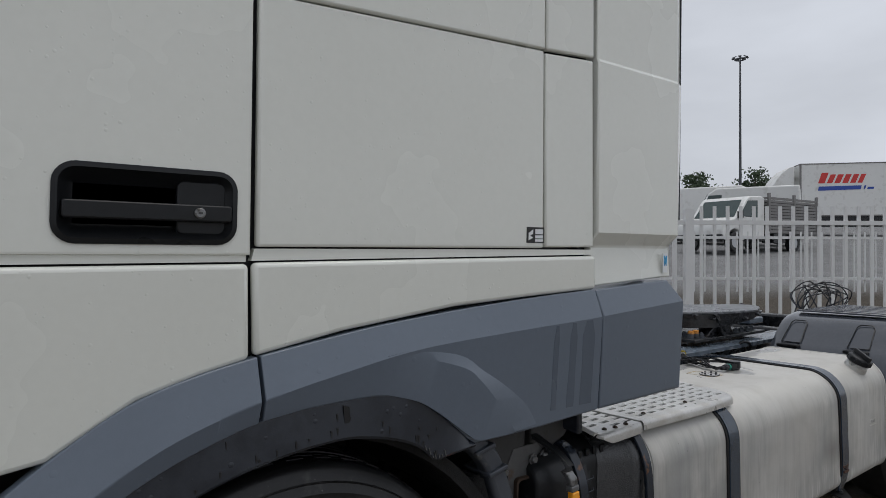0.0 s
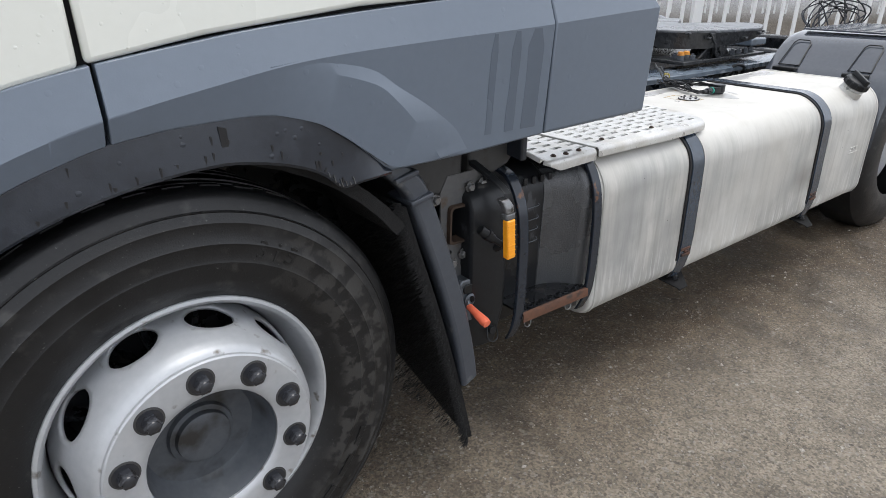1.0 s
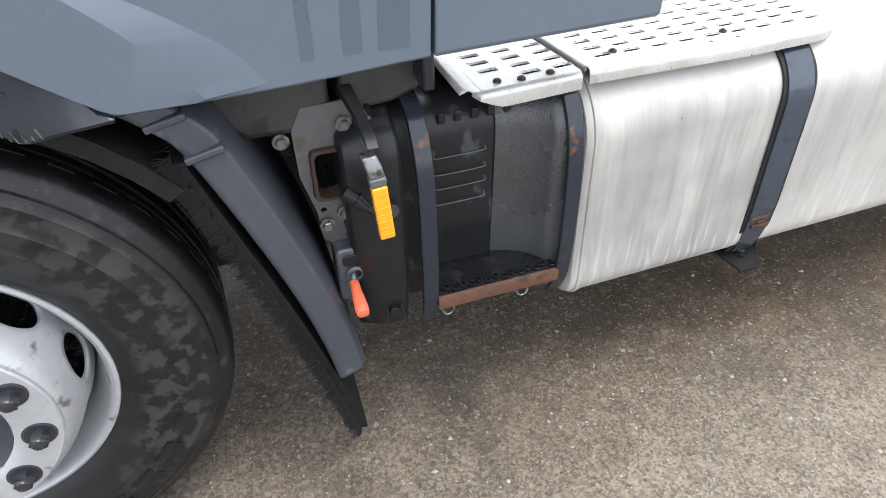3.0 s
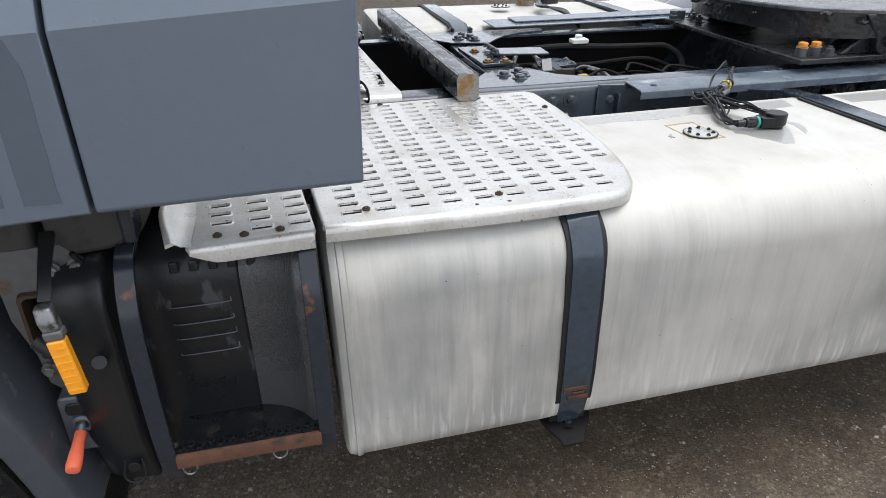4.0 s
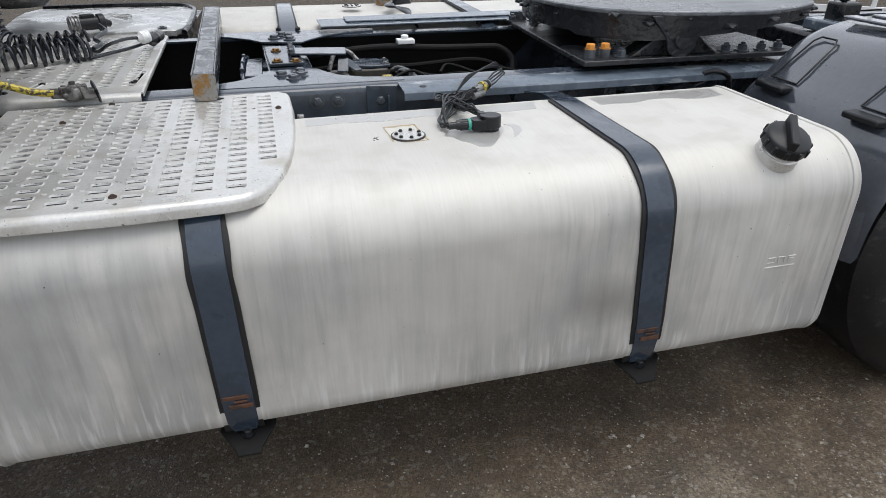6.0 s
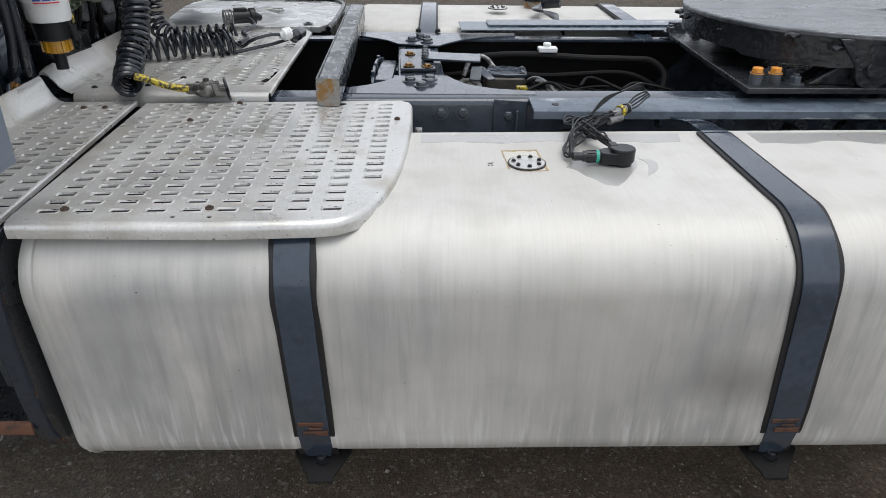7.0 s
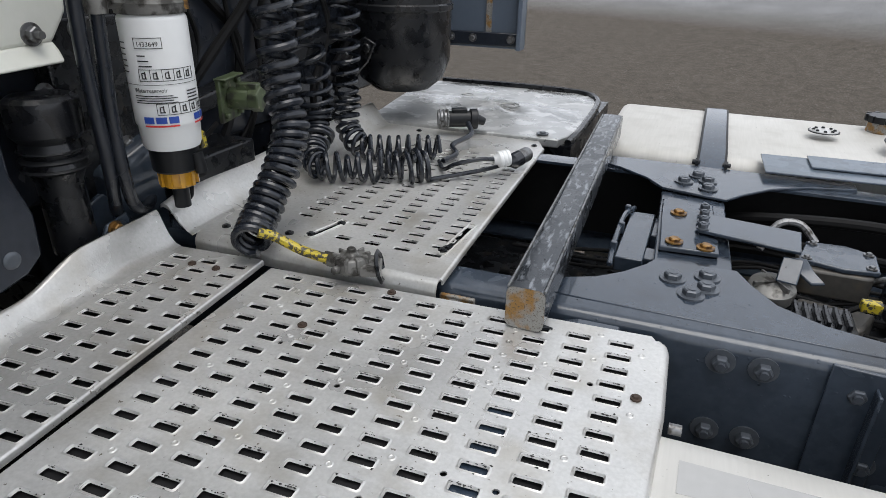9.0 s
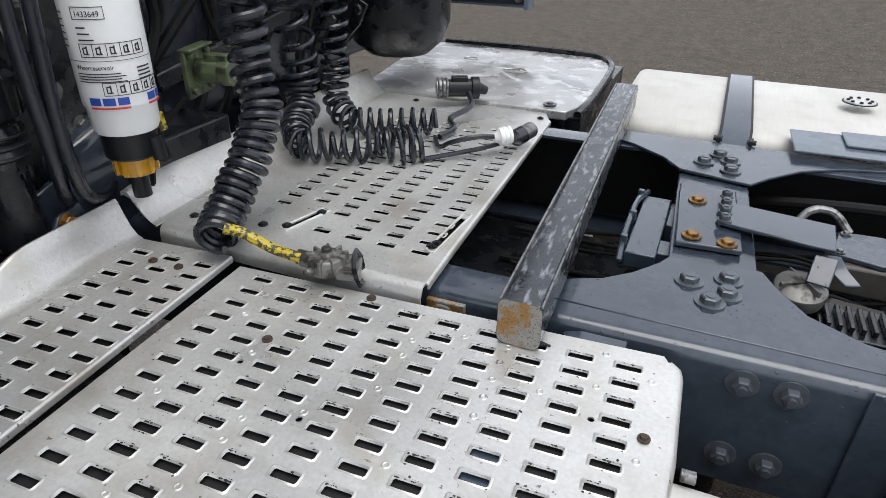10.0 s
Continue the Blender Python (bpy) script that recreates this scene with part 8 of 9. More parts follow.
# fuel filter with its printed label
FX, FY = -0.775, 0.755
CAN = Matrix.Translation((FX, FY, 0)) @ Matrix.Diagonal((0.90, 0.90, 1, 1))
bm = bmesh.new()
lathe(bm, [(0.0, 1.354), (0.060, 1.354), (0.0645, 1.350), (0.066, 1.343), (0.0655, 1.165), (0.0645, 1.160), (0.062, 1.156), (0.060, 1.120), (0.056, 1.112), (0.0, 1.110)], CAN, 48)
filt = part("fuel_filter", bm, "filter_white", truck, "white fuel filter canister with printed label and amber bowl")
bm = bmesh.new()
lathe(bm, [(0.062, 1.354), (0.067, 1.355), (0.0685, 1.361), (0.0670, 1.366), (0.069, 1.372), (0.066, 1.378), (0.052, 1.381), (0.048, 1.395), (0.052, 1.41), (0.045, 1.43), (0.030, 1.44), (0.0, 1.44)], CAN, 40)
head = part("filter_head", bm, "cast_grey", filt, "grimy cast filter head")
bm = bmesh.new()
lathe(bm, [(0.0, 0.012), (0.030, 0.012), (0.034, 0.008), (0.034, 0.0), (0.030, -0.006)], Matrix.Translation((FX + 0.012, FY - 0.042, 1.412)) @ pose(0, 0, 0, 70, 0, 10), 24)
part("head_flange", bm, "cast_grey", head, bevel=0.001)
for y, z, x in ((0.655, 1.385, -0.79), (0.625, 1.415, -0.80)):
    bm = bmesh.new()
    rod(bm, (FX, FY - 0.03, z), (x, y, z), 0.013, seg=12)
    rod(bm, (x + 0.006, y + 0.045, z), (x + 0.003, y + 0.018, z), 0.021, seg=6)
    lathe(bm, [(0.0, 0.022), (0.012, 0.022), (0.017, 0.016), (0.019, 0.0), (0.018, -0.026), (0.0, -0.028)], Matrix.Translation((x, y, z)), 16)
    part("hose_fitting", bm, "cast_grey", head, "grimy banjo fitting")
bm = bmesh.new()
tube(bm, [(-0.80, 0.625, 1.40), (-0.803, 0.622, 1.30), (-0.806, 0.625, 1.20), (-0.815, 0.635, 1.10), (-0.85, 0.66, 1.01), (-0.90, 0.70, 0.97)], 0.0122, 12)
tube(bm, [(-0.79, 0.655, 1.37), (-0.795, 0.652, 1.28), (-0.80, 0.650, 1.18), (-0.805, 0.655, 1.08), (-0.835, 0.69, 1.00), (-0.88, 0.76, 0.965), (-0.94, 0.84, 0.97)], 0.0122, 12)
split_parts("fuel_hose", bm, "hose", head, "black rubber fuel hose")
bm = bmesh.new()
lathe(bm, [(0.052, 1.112), (0.050, 1.068), (0.046, 1.064), (0.0, 1.064)], CAN, 32)
part("filter_collar", bm, "black_gloss", filt, "dark brown collar")
bm = bmesh.new()
lathe(bm, [(0.038, 1.066), (0.037, 1.035), (0.032, 1.030), (0.0, 1.030)], CAN, 20)
bowl = part("filter_bowl", bm, "amber_bowl", filt, "amber drain bowl")
bm = bmesh.new()
for k in range(10):
    a = 2 * math.pi * k / 10
    box(bm, 0.035, 0.042, -0.004, 0.004, 1.034, 1.064, CAN @ Matrix.Rotation(a, 4, "Z"))
part("bowl_grip", bm, "amber_bowl", filt)["kind"] = "stuff"
bm = bmesh.new()
rod(bm, (FX, FY, 1.03), (FX, FY, 0.985), 0.016)
rod(bm, (FX + 0.045, FY + 0.01, 1.10), (FX + 0.05, FY + 0.012, 1.06), 0.012)
split_parts("drain_plug", bm, "black_gloss", filt)
bm = bmesh.new()
prism(bm, [(0.788, 1.10), (0.806, 1.10), (0.801, 1.132), (0.794, 1.136)], FX + 0.034, FX + 0.039, "x")
part("yellow_clip", bm, "yellow", filt, "yellow clip")
bm = bmesh.new()
box(bm, FX + 0.045, FX + 0.053, FY + 0.020, FY + 0.034, 1.402, 1.45)
part("yellow_tap", bm, "yellow", filt, "yellow tap")
bm = bmesh.new()
rod(bm, (FX + 0.049, FY + 0.030, 1.36), (FX + 0.049, FY + 0.030, 1.405), 0.009, seg=8)
rod(bm, (FX + 0.049, FY + 0.030, 1.385), (FX + 0.049, FY + 0.010, 1.387), 0.007, seg=8)
part("tap_body", bm, "bolt_gold", filt, "brass tap body")


def wrap(me, radius):
    """Bends a flat print in (x along the round, z up) onto the canister."""
    for v in me.vertices:
        a = v.co.x / radius
        out = radius * 0.90 + 0.0004 + v.co.y
        v.co = (FX + out * math.sin(a), FY - out * math.cos(a), v.co.z)
    return me


def bars(name, spots, mat, label=""):
    bm = bmesh.new()
    for x0, x1, z0, z1 in spots:
        n = max(2, int((x1 - x0) / 0.006) + 1)
        xs = [x0 + (x1 - x0) * k / (n - 1) for k in range(n)]
        loft(bm, [[(x, 0.0, z0), (x, 0.0, z1), (x, 0.0006, z1), (x, 0.0006, z0)] for x in xs])
    me = bpy.data.meshes.new(name)
    bm.to_mesh(me)
    bm.free()
    return mesh_part(name, wrap(me, 0.066), mat, filt, label, smooth=0)


STAND = pose(0, 0.0003, 0, 90, 0, 0)
for txt, size, x, z in (("1433649", 0.0118, 0.014, 1.3030), ("Waterreservoir", 0.0105, -0.008, 1.2235)):
    me = words(txt, size, Matrix.Translation((x, 0, z)) @ STAND, 0.0002)
    mesh_part("label_text", wrap(me, 0.066), "ink", filt, smooth=0)
lines = []
for r in range(4):
    lines.append((-0.008, 0.068 + 0.008 * (r % 2), 1.2165 - 0.0042 * r, 1.2180 - 0.0042 * r))
for r in range(4):
    lines.append((0.098, 0.128, 1.221 - 0.006 * r, 1.2233 - 0.006 * r))
for r in range(3):
    lines.append((0.012, 0.028 + 0.005 * r, 1.286 - 0.009 * r, 1.2882 - 0.009 * r))
for r in range(6):
    lines.append((-0.045, -0.016, 1.307 - 0.010 * r, 1.3090 - 0.010 * r))
lines += [(0.010, 0.062, 1.2990, 1.3000), (0.010, 0.062, 1.3165, 1.3175), (0.0095, 0.0105, 1.2990, 1.3175), (0.0615, 0.0625, 1.2990, 1.3175), (-0.045, 0.14, 1.2365, 1.2372)]
for z, o in ((1.243, 0.010), (1.1825, 0.034)):
    lines += [(o, o + 0.110, z, z + 0.001), (o, o + 0.110, z + 0.020, z + 0.021)]
    for k in range(6):
        lines.append((o + 0.022 * k - 0.0005, o + 0.022 * k + 0.0005, z, z + 0.021))
    for k in range(5):
        q = o + 0.022 * k
        lines += [(q + 0.005, q + 0.015, z + 0.004, z + 0.006), (q + 0.005, q + 0.007, z + 0.006, z + 0.015), (q + 0.011, q + 0.0135, z + 0.006, z + 0.017), (q + 0.007, q + 0.013, z + 0.0135, z + 0.0155)]
bars("fine_print", lines, "ink", "small print worn to bars")["kind"] = "stuff"
for spot_ in ((0.003, 0.024), (0.028, 0.049), (0.053, 0.072), (0.108, 0.128), (0.132, 0.15)):
    bars("label_mark", [(*spot_, 1.167, 1.179)], "ink_blue", "plain blue maker's mark")
for spot_ in ((0.003, 0.072), (0.108, 0.15)):
    bars("label_stripe", [(*spot_, 1.1605, 1.1635)], "ink_red", "red stripe under the mark")

# green valve
GV = Matrix.Translation((-0.835, 1.005, 1.150)) @ pose(0, 0, 0, 0, 0, 14)
bm = bmesh.new()
box(bm, -0.012, 0.0, -0.045, 0.045, -0.05, 0.05, GV)
box(bm, -0.012, 0.016, -0.050, 0.045, 0.045, 0.051, GV)
for y in (-0.032, 0.032):
    for z in (-0.035, 0.035):
        rod(bm, GV @ Vector((0, y, z)), GV @ Vector((0.012, y, z)), 0.008, seg=8)
rod(bm, GV @ Vector((0, 0, 0)), GV @ Vector((0.05, 0, 0)), 0.026, seg=8)
rod(bm, GV @ Vector((0.05, 0, 0)), GV @ Vector((0.075, 0, 0)), 0.030, seg=6)
box(bm, 0.02, 0.07, -0.012, 0.012, 0.0, 0.036, GV)
part("green_valve", bm, "green", truck, "olive-green valve with a square flange", bevel=0.003)

# air intake bowl with bellows, on the far side
IN = Matrix.Translation((-0.835, 1.90, 0))
bm = bmesh.new()
lathe(bm, [(0.0, 1.015), (0.10, 1.022), (0.145, 1.06), (0.168, 1.12), (0.172, 1.28), (0.178, 1.285), (0.178, 1.30), (0.172, 1.305), (0.172, 1.33)], IN, 48)
intake = part("air_intake", bm, "black_plastic", truck, "black air intake bowl with bellows")
bm = bmesh.new()
prof = []
for k in range(20):
    prof += [(0.150, 1.33 + 0.034 * k), (0.176, 1.345 + 0.034 * k), (0.150, 1.36 + 0.034 * k)]
lathe(bm, prof, IN, 40)
part("bellows", bm, "black_gloss", intake, "ribbed black bellows")
bm = bmesh.new()
prism(bm, [(-1.0, 1.02), (-0.93, 1.06), (-0.86, 1.13), (-0.83, 1.19), (-0.87, 1.21), (-0.95, 1.16), (-1.02, 1.12)], 1.70, 1.712)
lathe(bm, [(0.0, 0.01), (0.014, 0.01), (0.016, 0.0)], Matrix.Translation((-0.862, 1.70, 1.175)) @ OUT, 16)
part("intake_bracket", bm, "black_plastic", intake, bevel=0.004)
bolts("hose_lug", "bolt", [((-0.80, 1.47, 1.245), OUT), ((-0.80, 1.47, 1.19), OUT)], hose_b, None, 0.013, 0.014, 0.02)

# far side: skirt, battery lid, tank
bm = bmesh.new()
box(bm, -0.99, -0.58, 2.545, 2.575, 1.085, 2.3)
box(bm, -0.60, -0.58, 2.50, 2.575, 1.085, 2.3)
fskirt = part("far_skirt", bm, "grey_plastic", truck, "grey far-side deflector seen from inside", bevel=0.004)
bm = bmesh.new()
box(bm, -0.745, -0.722, 2.535, 2.548, 1.12, 2.3)
part("skirt_stiffener", bm, "bar_end", fskirt, "brown stained stiffener")
bm = bmesh.new()
box(bm, -0.985, -0.60, 2.53, 2.547, 1.095, 1.15)
part("skirt_rail", bm, "dark_trim", fskirt, bevel=0.004)
bolts("skirt_bolt", "bolt", [((-0.63, 2.53, 1.125), OUT), ((-0.80, 2.53, 1.125), OUT), ((-0.90, 2.53, 1.125), OUT)], fskirt, None, 0.012, 0.010, 0.018)
lid = [(-0.93, 1.80), (-0.32, 1.80), (-0.235, 1.83), (-0.215, 2.0), (-0.225, 2.35), (-0.245, 2.47), (-0.30, 2.545), (-0.40, 2.56), (-0.97, 2.56)]
bm = bmesh.new()
n = 12
cen = Vector((-0.58, 2.17, 0))
rings = []
for k in range(n + 1):
    f = 1 - k / n
    rings.append([(cen.x + (x - cen.x) * f, cen.y + (y - cen.y) * f, 0.923 + 0.012 * (1 - f) + 0.006 * math.sin(7 * x + 9 * y + 5 * f) * (1 - f)) for x, y in (smooth_path([(a, b, 0) for a, b in lid + lid[:1]], 5)[:-1] and [(p.x, p.y) for p in smooth_path([(a, b, 0) for a, b in lid + lid[:1]], 5)[:-1]])])
rings[-1] = [(cen.x + (x - cen.x) * 0.02, cen.y + (y - cen.y) * 0.02, 0.935) for x, y, z in rings[0]]
edge_ring = [(x, y, 0.895) for x, y, z in rings[0]]
loft(bm, [edge_ring] + rings, True, True)
flid = part("battery_lid", bm, "aged_lid", truck, "weathered aluminium battery lid", bevel=0.004)
bm = bmesh.new()
tube(bm, [(-0.95, 2.570, 0.928), (-0.6, 2.572, 0.932), (-0.38, 2.568, 0.930), (-0.285, 2.548, 0.927), (-0.236, 2.47, 0.924), (-0.216, 2.35, 0.92), (-0.206, 2.0, 0.914), (-0.215, 1.84, 0.906)], 0.012, 8)
box(bm, -0.93, -0.20, 1.82, 2.56, 0.45, 0.90)
part("lid_frame", bm, "black_plastic", flid, "black rubber edge and box under the lid")
for cx, cy, ra, rb in ((-0.523, 2.165, 0.050, 0.032), (-0.523, 2.165, 0.030, 0.014), (-0.722, 2.273, 0.026, 0.016)):
    bm = bmesh.new()
    tube(bm, [(cx + ra * math.cos(k * math.pi / 12), cy + rb * math.sin(k * math.pi / 12), 0.9365) for k in range(25)], 0.0022, 6, 0)
    part("embossed_ring", bm, "aged_lid", flid)
bolts("lid_bolt", "bolt_dark", [((-0.30, 1.84, 0.927), UP), ((-0.62, 1.85, 0.932), UP)], flid, None, 0.010, 0.006, 0.02)

far_tank = new("far_fuel_tank")
far_tank.parent = truck
far_tank["label"] = "aluminium fuel tank on the far side with a dark strap"
TY0, TY1, TZ0 = -0.035, 0.72, 0.292
bm = bmesh.new()
ringf = arc(TY1 - 0.05, TZ0 + 0.05, 0.05, 270, 360, 4) + arc(TY1 - 0.05, TZ1 - 0.06, 0.05, 0, 90, 4) + arc(TY0 + 0.16, TZ1 - 0.16, 0.16, 90, 180, 8) + arc(TY0 + 0.07, TZ0 + 0.07, 0.07, 180, 270, 5)


def mirrored(p):
    return (p[0], 2.545 - p[1], p[2] + 0.057)


loft(bm, [[mirrored((x, TY0 + 0.3 + (y - TY0 - 0.3) * s, 0.59 + (z - 0.59) * s)) for y, z in ringf] for x, s in ((-0.124, 0.9), (-0.120, 0.97), (-0.11, 0.99), (-0.095, 1.0), (1.52, 1.0), (1.54, 0.97))])
part("shell", bm, "tank", far_tank, "bare aluminium shell", smooth=40)
for x0 in (0.218, 1.12):
    bm = bmesh.new()
    pth = [(TY1 + 0.10, TZ1 - 0.03), (TY1, TZ1 + 0.004)] + arc(TY0 + 0.16, TZ1 - 0.16, 0.168, 90, 180, 8) + [(TY0 - 0.008, TZ0 + 0.1)]
    secs = []
    for k, (y, z) in enumerate(pth):
        secs.append([mirrored(q) for q in ((x0 - 0.034, y, z), (x0 + 0.034, y, z), (x0 + 0.034, y + 0.002, z + 0.007), (x0 - 0.034, y + 0.002, z + 0.007))])
    loft(bm, secs)
    part("strap_band", bm, "strap", far_tank, "blue-grey painted steel band")
    bm = bmesh.new()
    loft(bm, [[mirrored(q) for q in ((x0 - 0.041, y, z - 0.004), (x0 + 0.041, y, z - 0.004), (x0 + 0.041, y + 0.001, z + 0.003), (x0 - 0.041, y + 0.001, z + 0.003))] for y, z in pth])
    part("strap_liner", bm, "liner", far_tank, "black rubber liner")
    for q in (-1, 1):
        bm = bmesh.new()
        rod(bm, (x0 + q * 0.030, 1.762, 0.918), (x0 + q * 0.052, 1.762, 0.918), 0.007, seg=10)
        rod(bm, (x0 + q * 0.036, 1.762, 0.918), (x0 + q * 0.044, 1.762, 0.918), 0.012, seg=6)
        part("strap_pin", bm, "dark_metal", far_tank)
bm = bmesh.new()
lathe(bm, [(0.0, 0.005), (0.042, 0.005), (0.044, 0.0)], Matrix.Translation((0.547, 2.204, 0.945)), 32)
part("inspection_flange", bm, "plate_alu", far_tank, "round bolted flange")
bm = bmesh.new()
lathe(bm, [(0.043, 0.0), (0.047, 0.0), (0.047, 0.003), (0.043, 0.003)], Matrix.Translation((0.547, 2.204, 0.945)), 32, True)
part("flange_seal", bm, "ink", far_tank)
bolts("flange_bolt", "dark_metal", [((0.547 + 0.031 * math.cos(a), 2.204 + 0.031 * math.sin(a), 0.950), UP) for a in (2 * math.pi * k / 8 for k in range(8))], far_tank, None, 0.0045, 0.003, 0.0055)
bm = bmesh.new()
lathe(bm, [(0.050, -0.02), (0.048, 0.02), (0.0, 0.02)], Matrix.Translation((0.745, 2.38, 0.94)), 28)
part("filler_neck", bm, "bar_end", far_tank)
bm = bmesh.new()
lathe(bm, [(0.050, 0.018), (0.055, 0.02), (0.055, 0.04), (0.0, 0.042)], Matrix.Translation((0.745, 2.38, 0.94)), 28)
for k in range(10):
    a = 2 * math.pi * k / 10
    box(bm, 0.050, 0.060, -0.007, 0.007, 0.02, 0.042, Matrix.Translation((0.745, 2.38, 0.94)) @ Matrix.Rotation(a, 4, "Z"))
part("filler_cap", bm, "black_gloss", far_tank, "black filler cap")
bm = bmesh.new()
rod(bm, (0.76, 2.20, 0.975), (0.84, 2.17, 0.985), 0.030)
for k in range(5):
    tube(bm, [(0.76, 2.19 + 0.01 * k, 0.96), (0.74 - 0.01 * k, 2.08, 0.96), (0.75 + 0.01 * k, 1.98, 0.955), (0.78, 1.90 - 0.01 * k, 0.94), (0.80, 1.80, 0.90)], 0.006)
split_parts("sender_cable", bm, "hose", far_tank)

# -- fifth wheel on its mounting plate --
fifth = new("fifth_wheel")
fifth.parent = truck
fifth["label"] = "greasy black fifth-wheel coupling on a mounting plate"
bm = bmesh.new()
prism(bm, [(1.165, 0.815), (2.05, 0.835), (2.06, 1.80), (1.21, 1.80)], 0.914, 0.932, "z")
part("mounting_plate", bm, "grease", fifth, "dark wet mounting plate", bevel=0.003)
FTOP = 1.085
out5 = [(1.17, 1.10), (1.14, 1.29), (1.17, 1.48), (1.26, 1.64), (1.40, 1.74), (1.60, 1.79), (1.85, 1.79), (2.12, 1.66), (2.15, 1.52), (1.86, 1.34), (1.78, 1.29), (1.86, 1.24), (2.15, 1.06), (2.12, 0.92), (1.85, 0.79), (1.60, 0.79), (1.40, 0.84), (1.26, 0.94)]
fine5 = [(p.x, p.y) for p in smooth_path([(x, y, 0) for x, y in out5 + out5[:1]], 6)[:-1]]
bm = bmesh.new()
prism(bm, fine5, FTOP - 0.018, FTOP, "z")
part("coupling_top", bm, "worn_top", fifth, "scuffed greasy coupling plate", bevel=0.005)
bm = bmesh.new()
rng = random.Random(9)
secs = [[], [], [], []]
c5 = Vector((1.6, 1.29))
for x, y in fine5:
    d = (Vector((x, y)) - c5)
    dip = 0.055 + 0.045 * max(0.0, min(1.0, (1.9 - x) / 0.5)) * (1 if abs(y - 1.29) > 0.25 else 0.75)
    secs[0].append((x, y, FTOP - 0.016))
    w = 1.0 - rng.uniform(0.004, 0.02)
    secs[1].append((c5.x + d.x * w, c5.y + d.y * w, FTOP - 0.034 - rng.uniform(0, 0.012)))
    w = 1.0 - rng.uniform(0.015, 0.03)
    secs[2].append((c5.x + d.x * w, c5.y + d.y * w, FTOP - dip))
    secs[3].append((c5.x + d.x * 0.8, c5.y + d.y * 0.8, FTOP - dip - 0.01))
loft(bm, secs)
part("coupling_body", bm, "grease", fifth, "black grease-caked body")
for y, s in ((0.90, -1), (1.68, 1)):
    bm = bmesh.new()
    prism(bm, [(1.36, 0.932), (1.70, 0.932), (1.62, 0.99), (1.575, 1.035), (1.48, 1.035), (1.44, 0.99)], y - 0.045, y + 0.045)
    part("pedestal", bm, "dark_metal", fifth, "dark bearing pedestal", bevel=0.006)
    bm = bmesh.new()
    prism(bm, [(1.40, 1.07), (1.66, 1.07), (1.60, 1.0)] + arc(1.53, 0.985, 0.06, 0, -180, 8) + [(1.46, 1.0)], y - 0.075, y - 0.047)
    rod(bm, (1.53, y - 0.085, 0.988), (1.53, y + 0.07, 0.988), 0.032, seg=20)
    part("pivot_ear", bm, "grease", fifth, bevel=0.004)
bolts("mount_bolt", "bolt_orange", [((1.206, 0.868, 0.962), UP), ((1.262, 0.870, 0.962), UP)], fifth, None, 0.0165, 0.016, 0.020, 0.0, "orange capped bolts")
bolts("mount_stud", "bolt_dark", [((x, y, 0.932), UP) for x, y in ((1.33, 0.875), (1.35, 0.94), (1.29, 0.96), (1.75, 0.88), (1.82, 0.88), (1.90, 0.88), (1.98, 0.89), (1.22, 1.70), (1.26, 1.74), (1.31, 1.68), (1.34, 1.74), (1.30, 1.62))], fifth, None, 0.017, 0.020, 0.026, 0.010)
bm = bmesh.new()
for x, y in ((1.206, 0.868), (1.262, 0.870), (1.24, 1.735), (1.28, 1.735)):
    rod(bm, (x, y, 0.932), (x, y, 0.966), 0.0185)
split_parts("bolt_sleeve", bm, "hub_grey", fifth)
bm = bmesh.new()
for k in range(26):
    a, b = fine5[(k * 4) % len(fine5)], fine5[(k * 4 + 2) % len(fine5)]
    bmesh.ops.create_icosphere(bm, subdivisions=1, radius=rng.uniform(0.008, 0.02), matrix=Matrix.Translation((a[0], a[1], FTOP - rng.uniform(0.01, 0.05))) @ Matrix.Diagonal((1.4, 1.2, 0.6, 1)))
part("grease", bm, "grease", fifth)["kind"] = "stuff"

# -- rear mudguard, wheels and rear details --


def rear_wheels(y0, s):
    w = new("rear_wheel")
    w.matrix_basis = Matrix.Translation((2.22, y0, 0.485))
    w.parent = truck
    w["label"] = "black rear tyre under its mudguard"
    for k in (0, 1):
        b = bmesh.new()
        lathe(b, [(0.29, -0.13), (0.34, -0.15), (0.43, -0.145), (0.475, -0.12), (0.50, -0.09), (0.505, 0.0), (0.50, 0.09), (0.475, 0.12), (0.43, 0.145), (0.34, 0.15), (0.29, 0.13)], Matrix.Translation((0, s * 0.33 * k, 0)) @ pose(0, 0, 0, 90, 0, 0), 64)
        for v in b.verts:
            v.co.z = max(v.co.z, -0.484)
        part("tyre", b, "rubber", w, "black tyre")
        b = bmesh.new()
        lathe(b, [(0.29, -0.12), (0.28, -0.10), (0.26, 0.02), (0.15, 0.03), (0.0, 0.03)], Matrix.Translation((0, s * 0.33 * k, 0)) @ pose(0, 0, 0, 90, 0, 0), 48)
        part("rim", b, "wheel_silver", w)


rear_wheels(0.16, 1)
rear_wheels(2.40, -1)


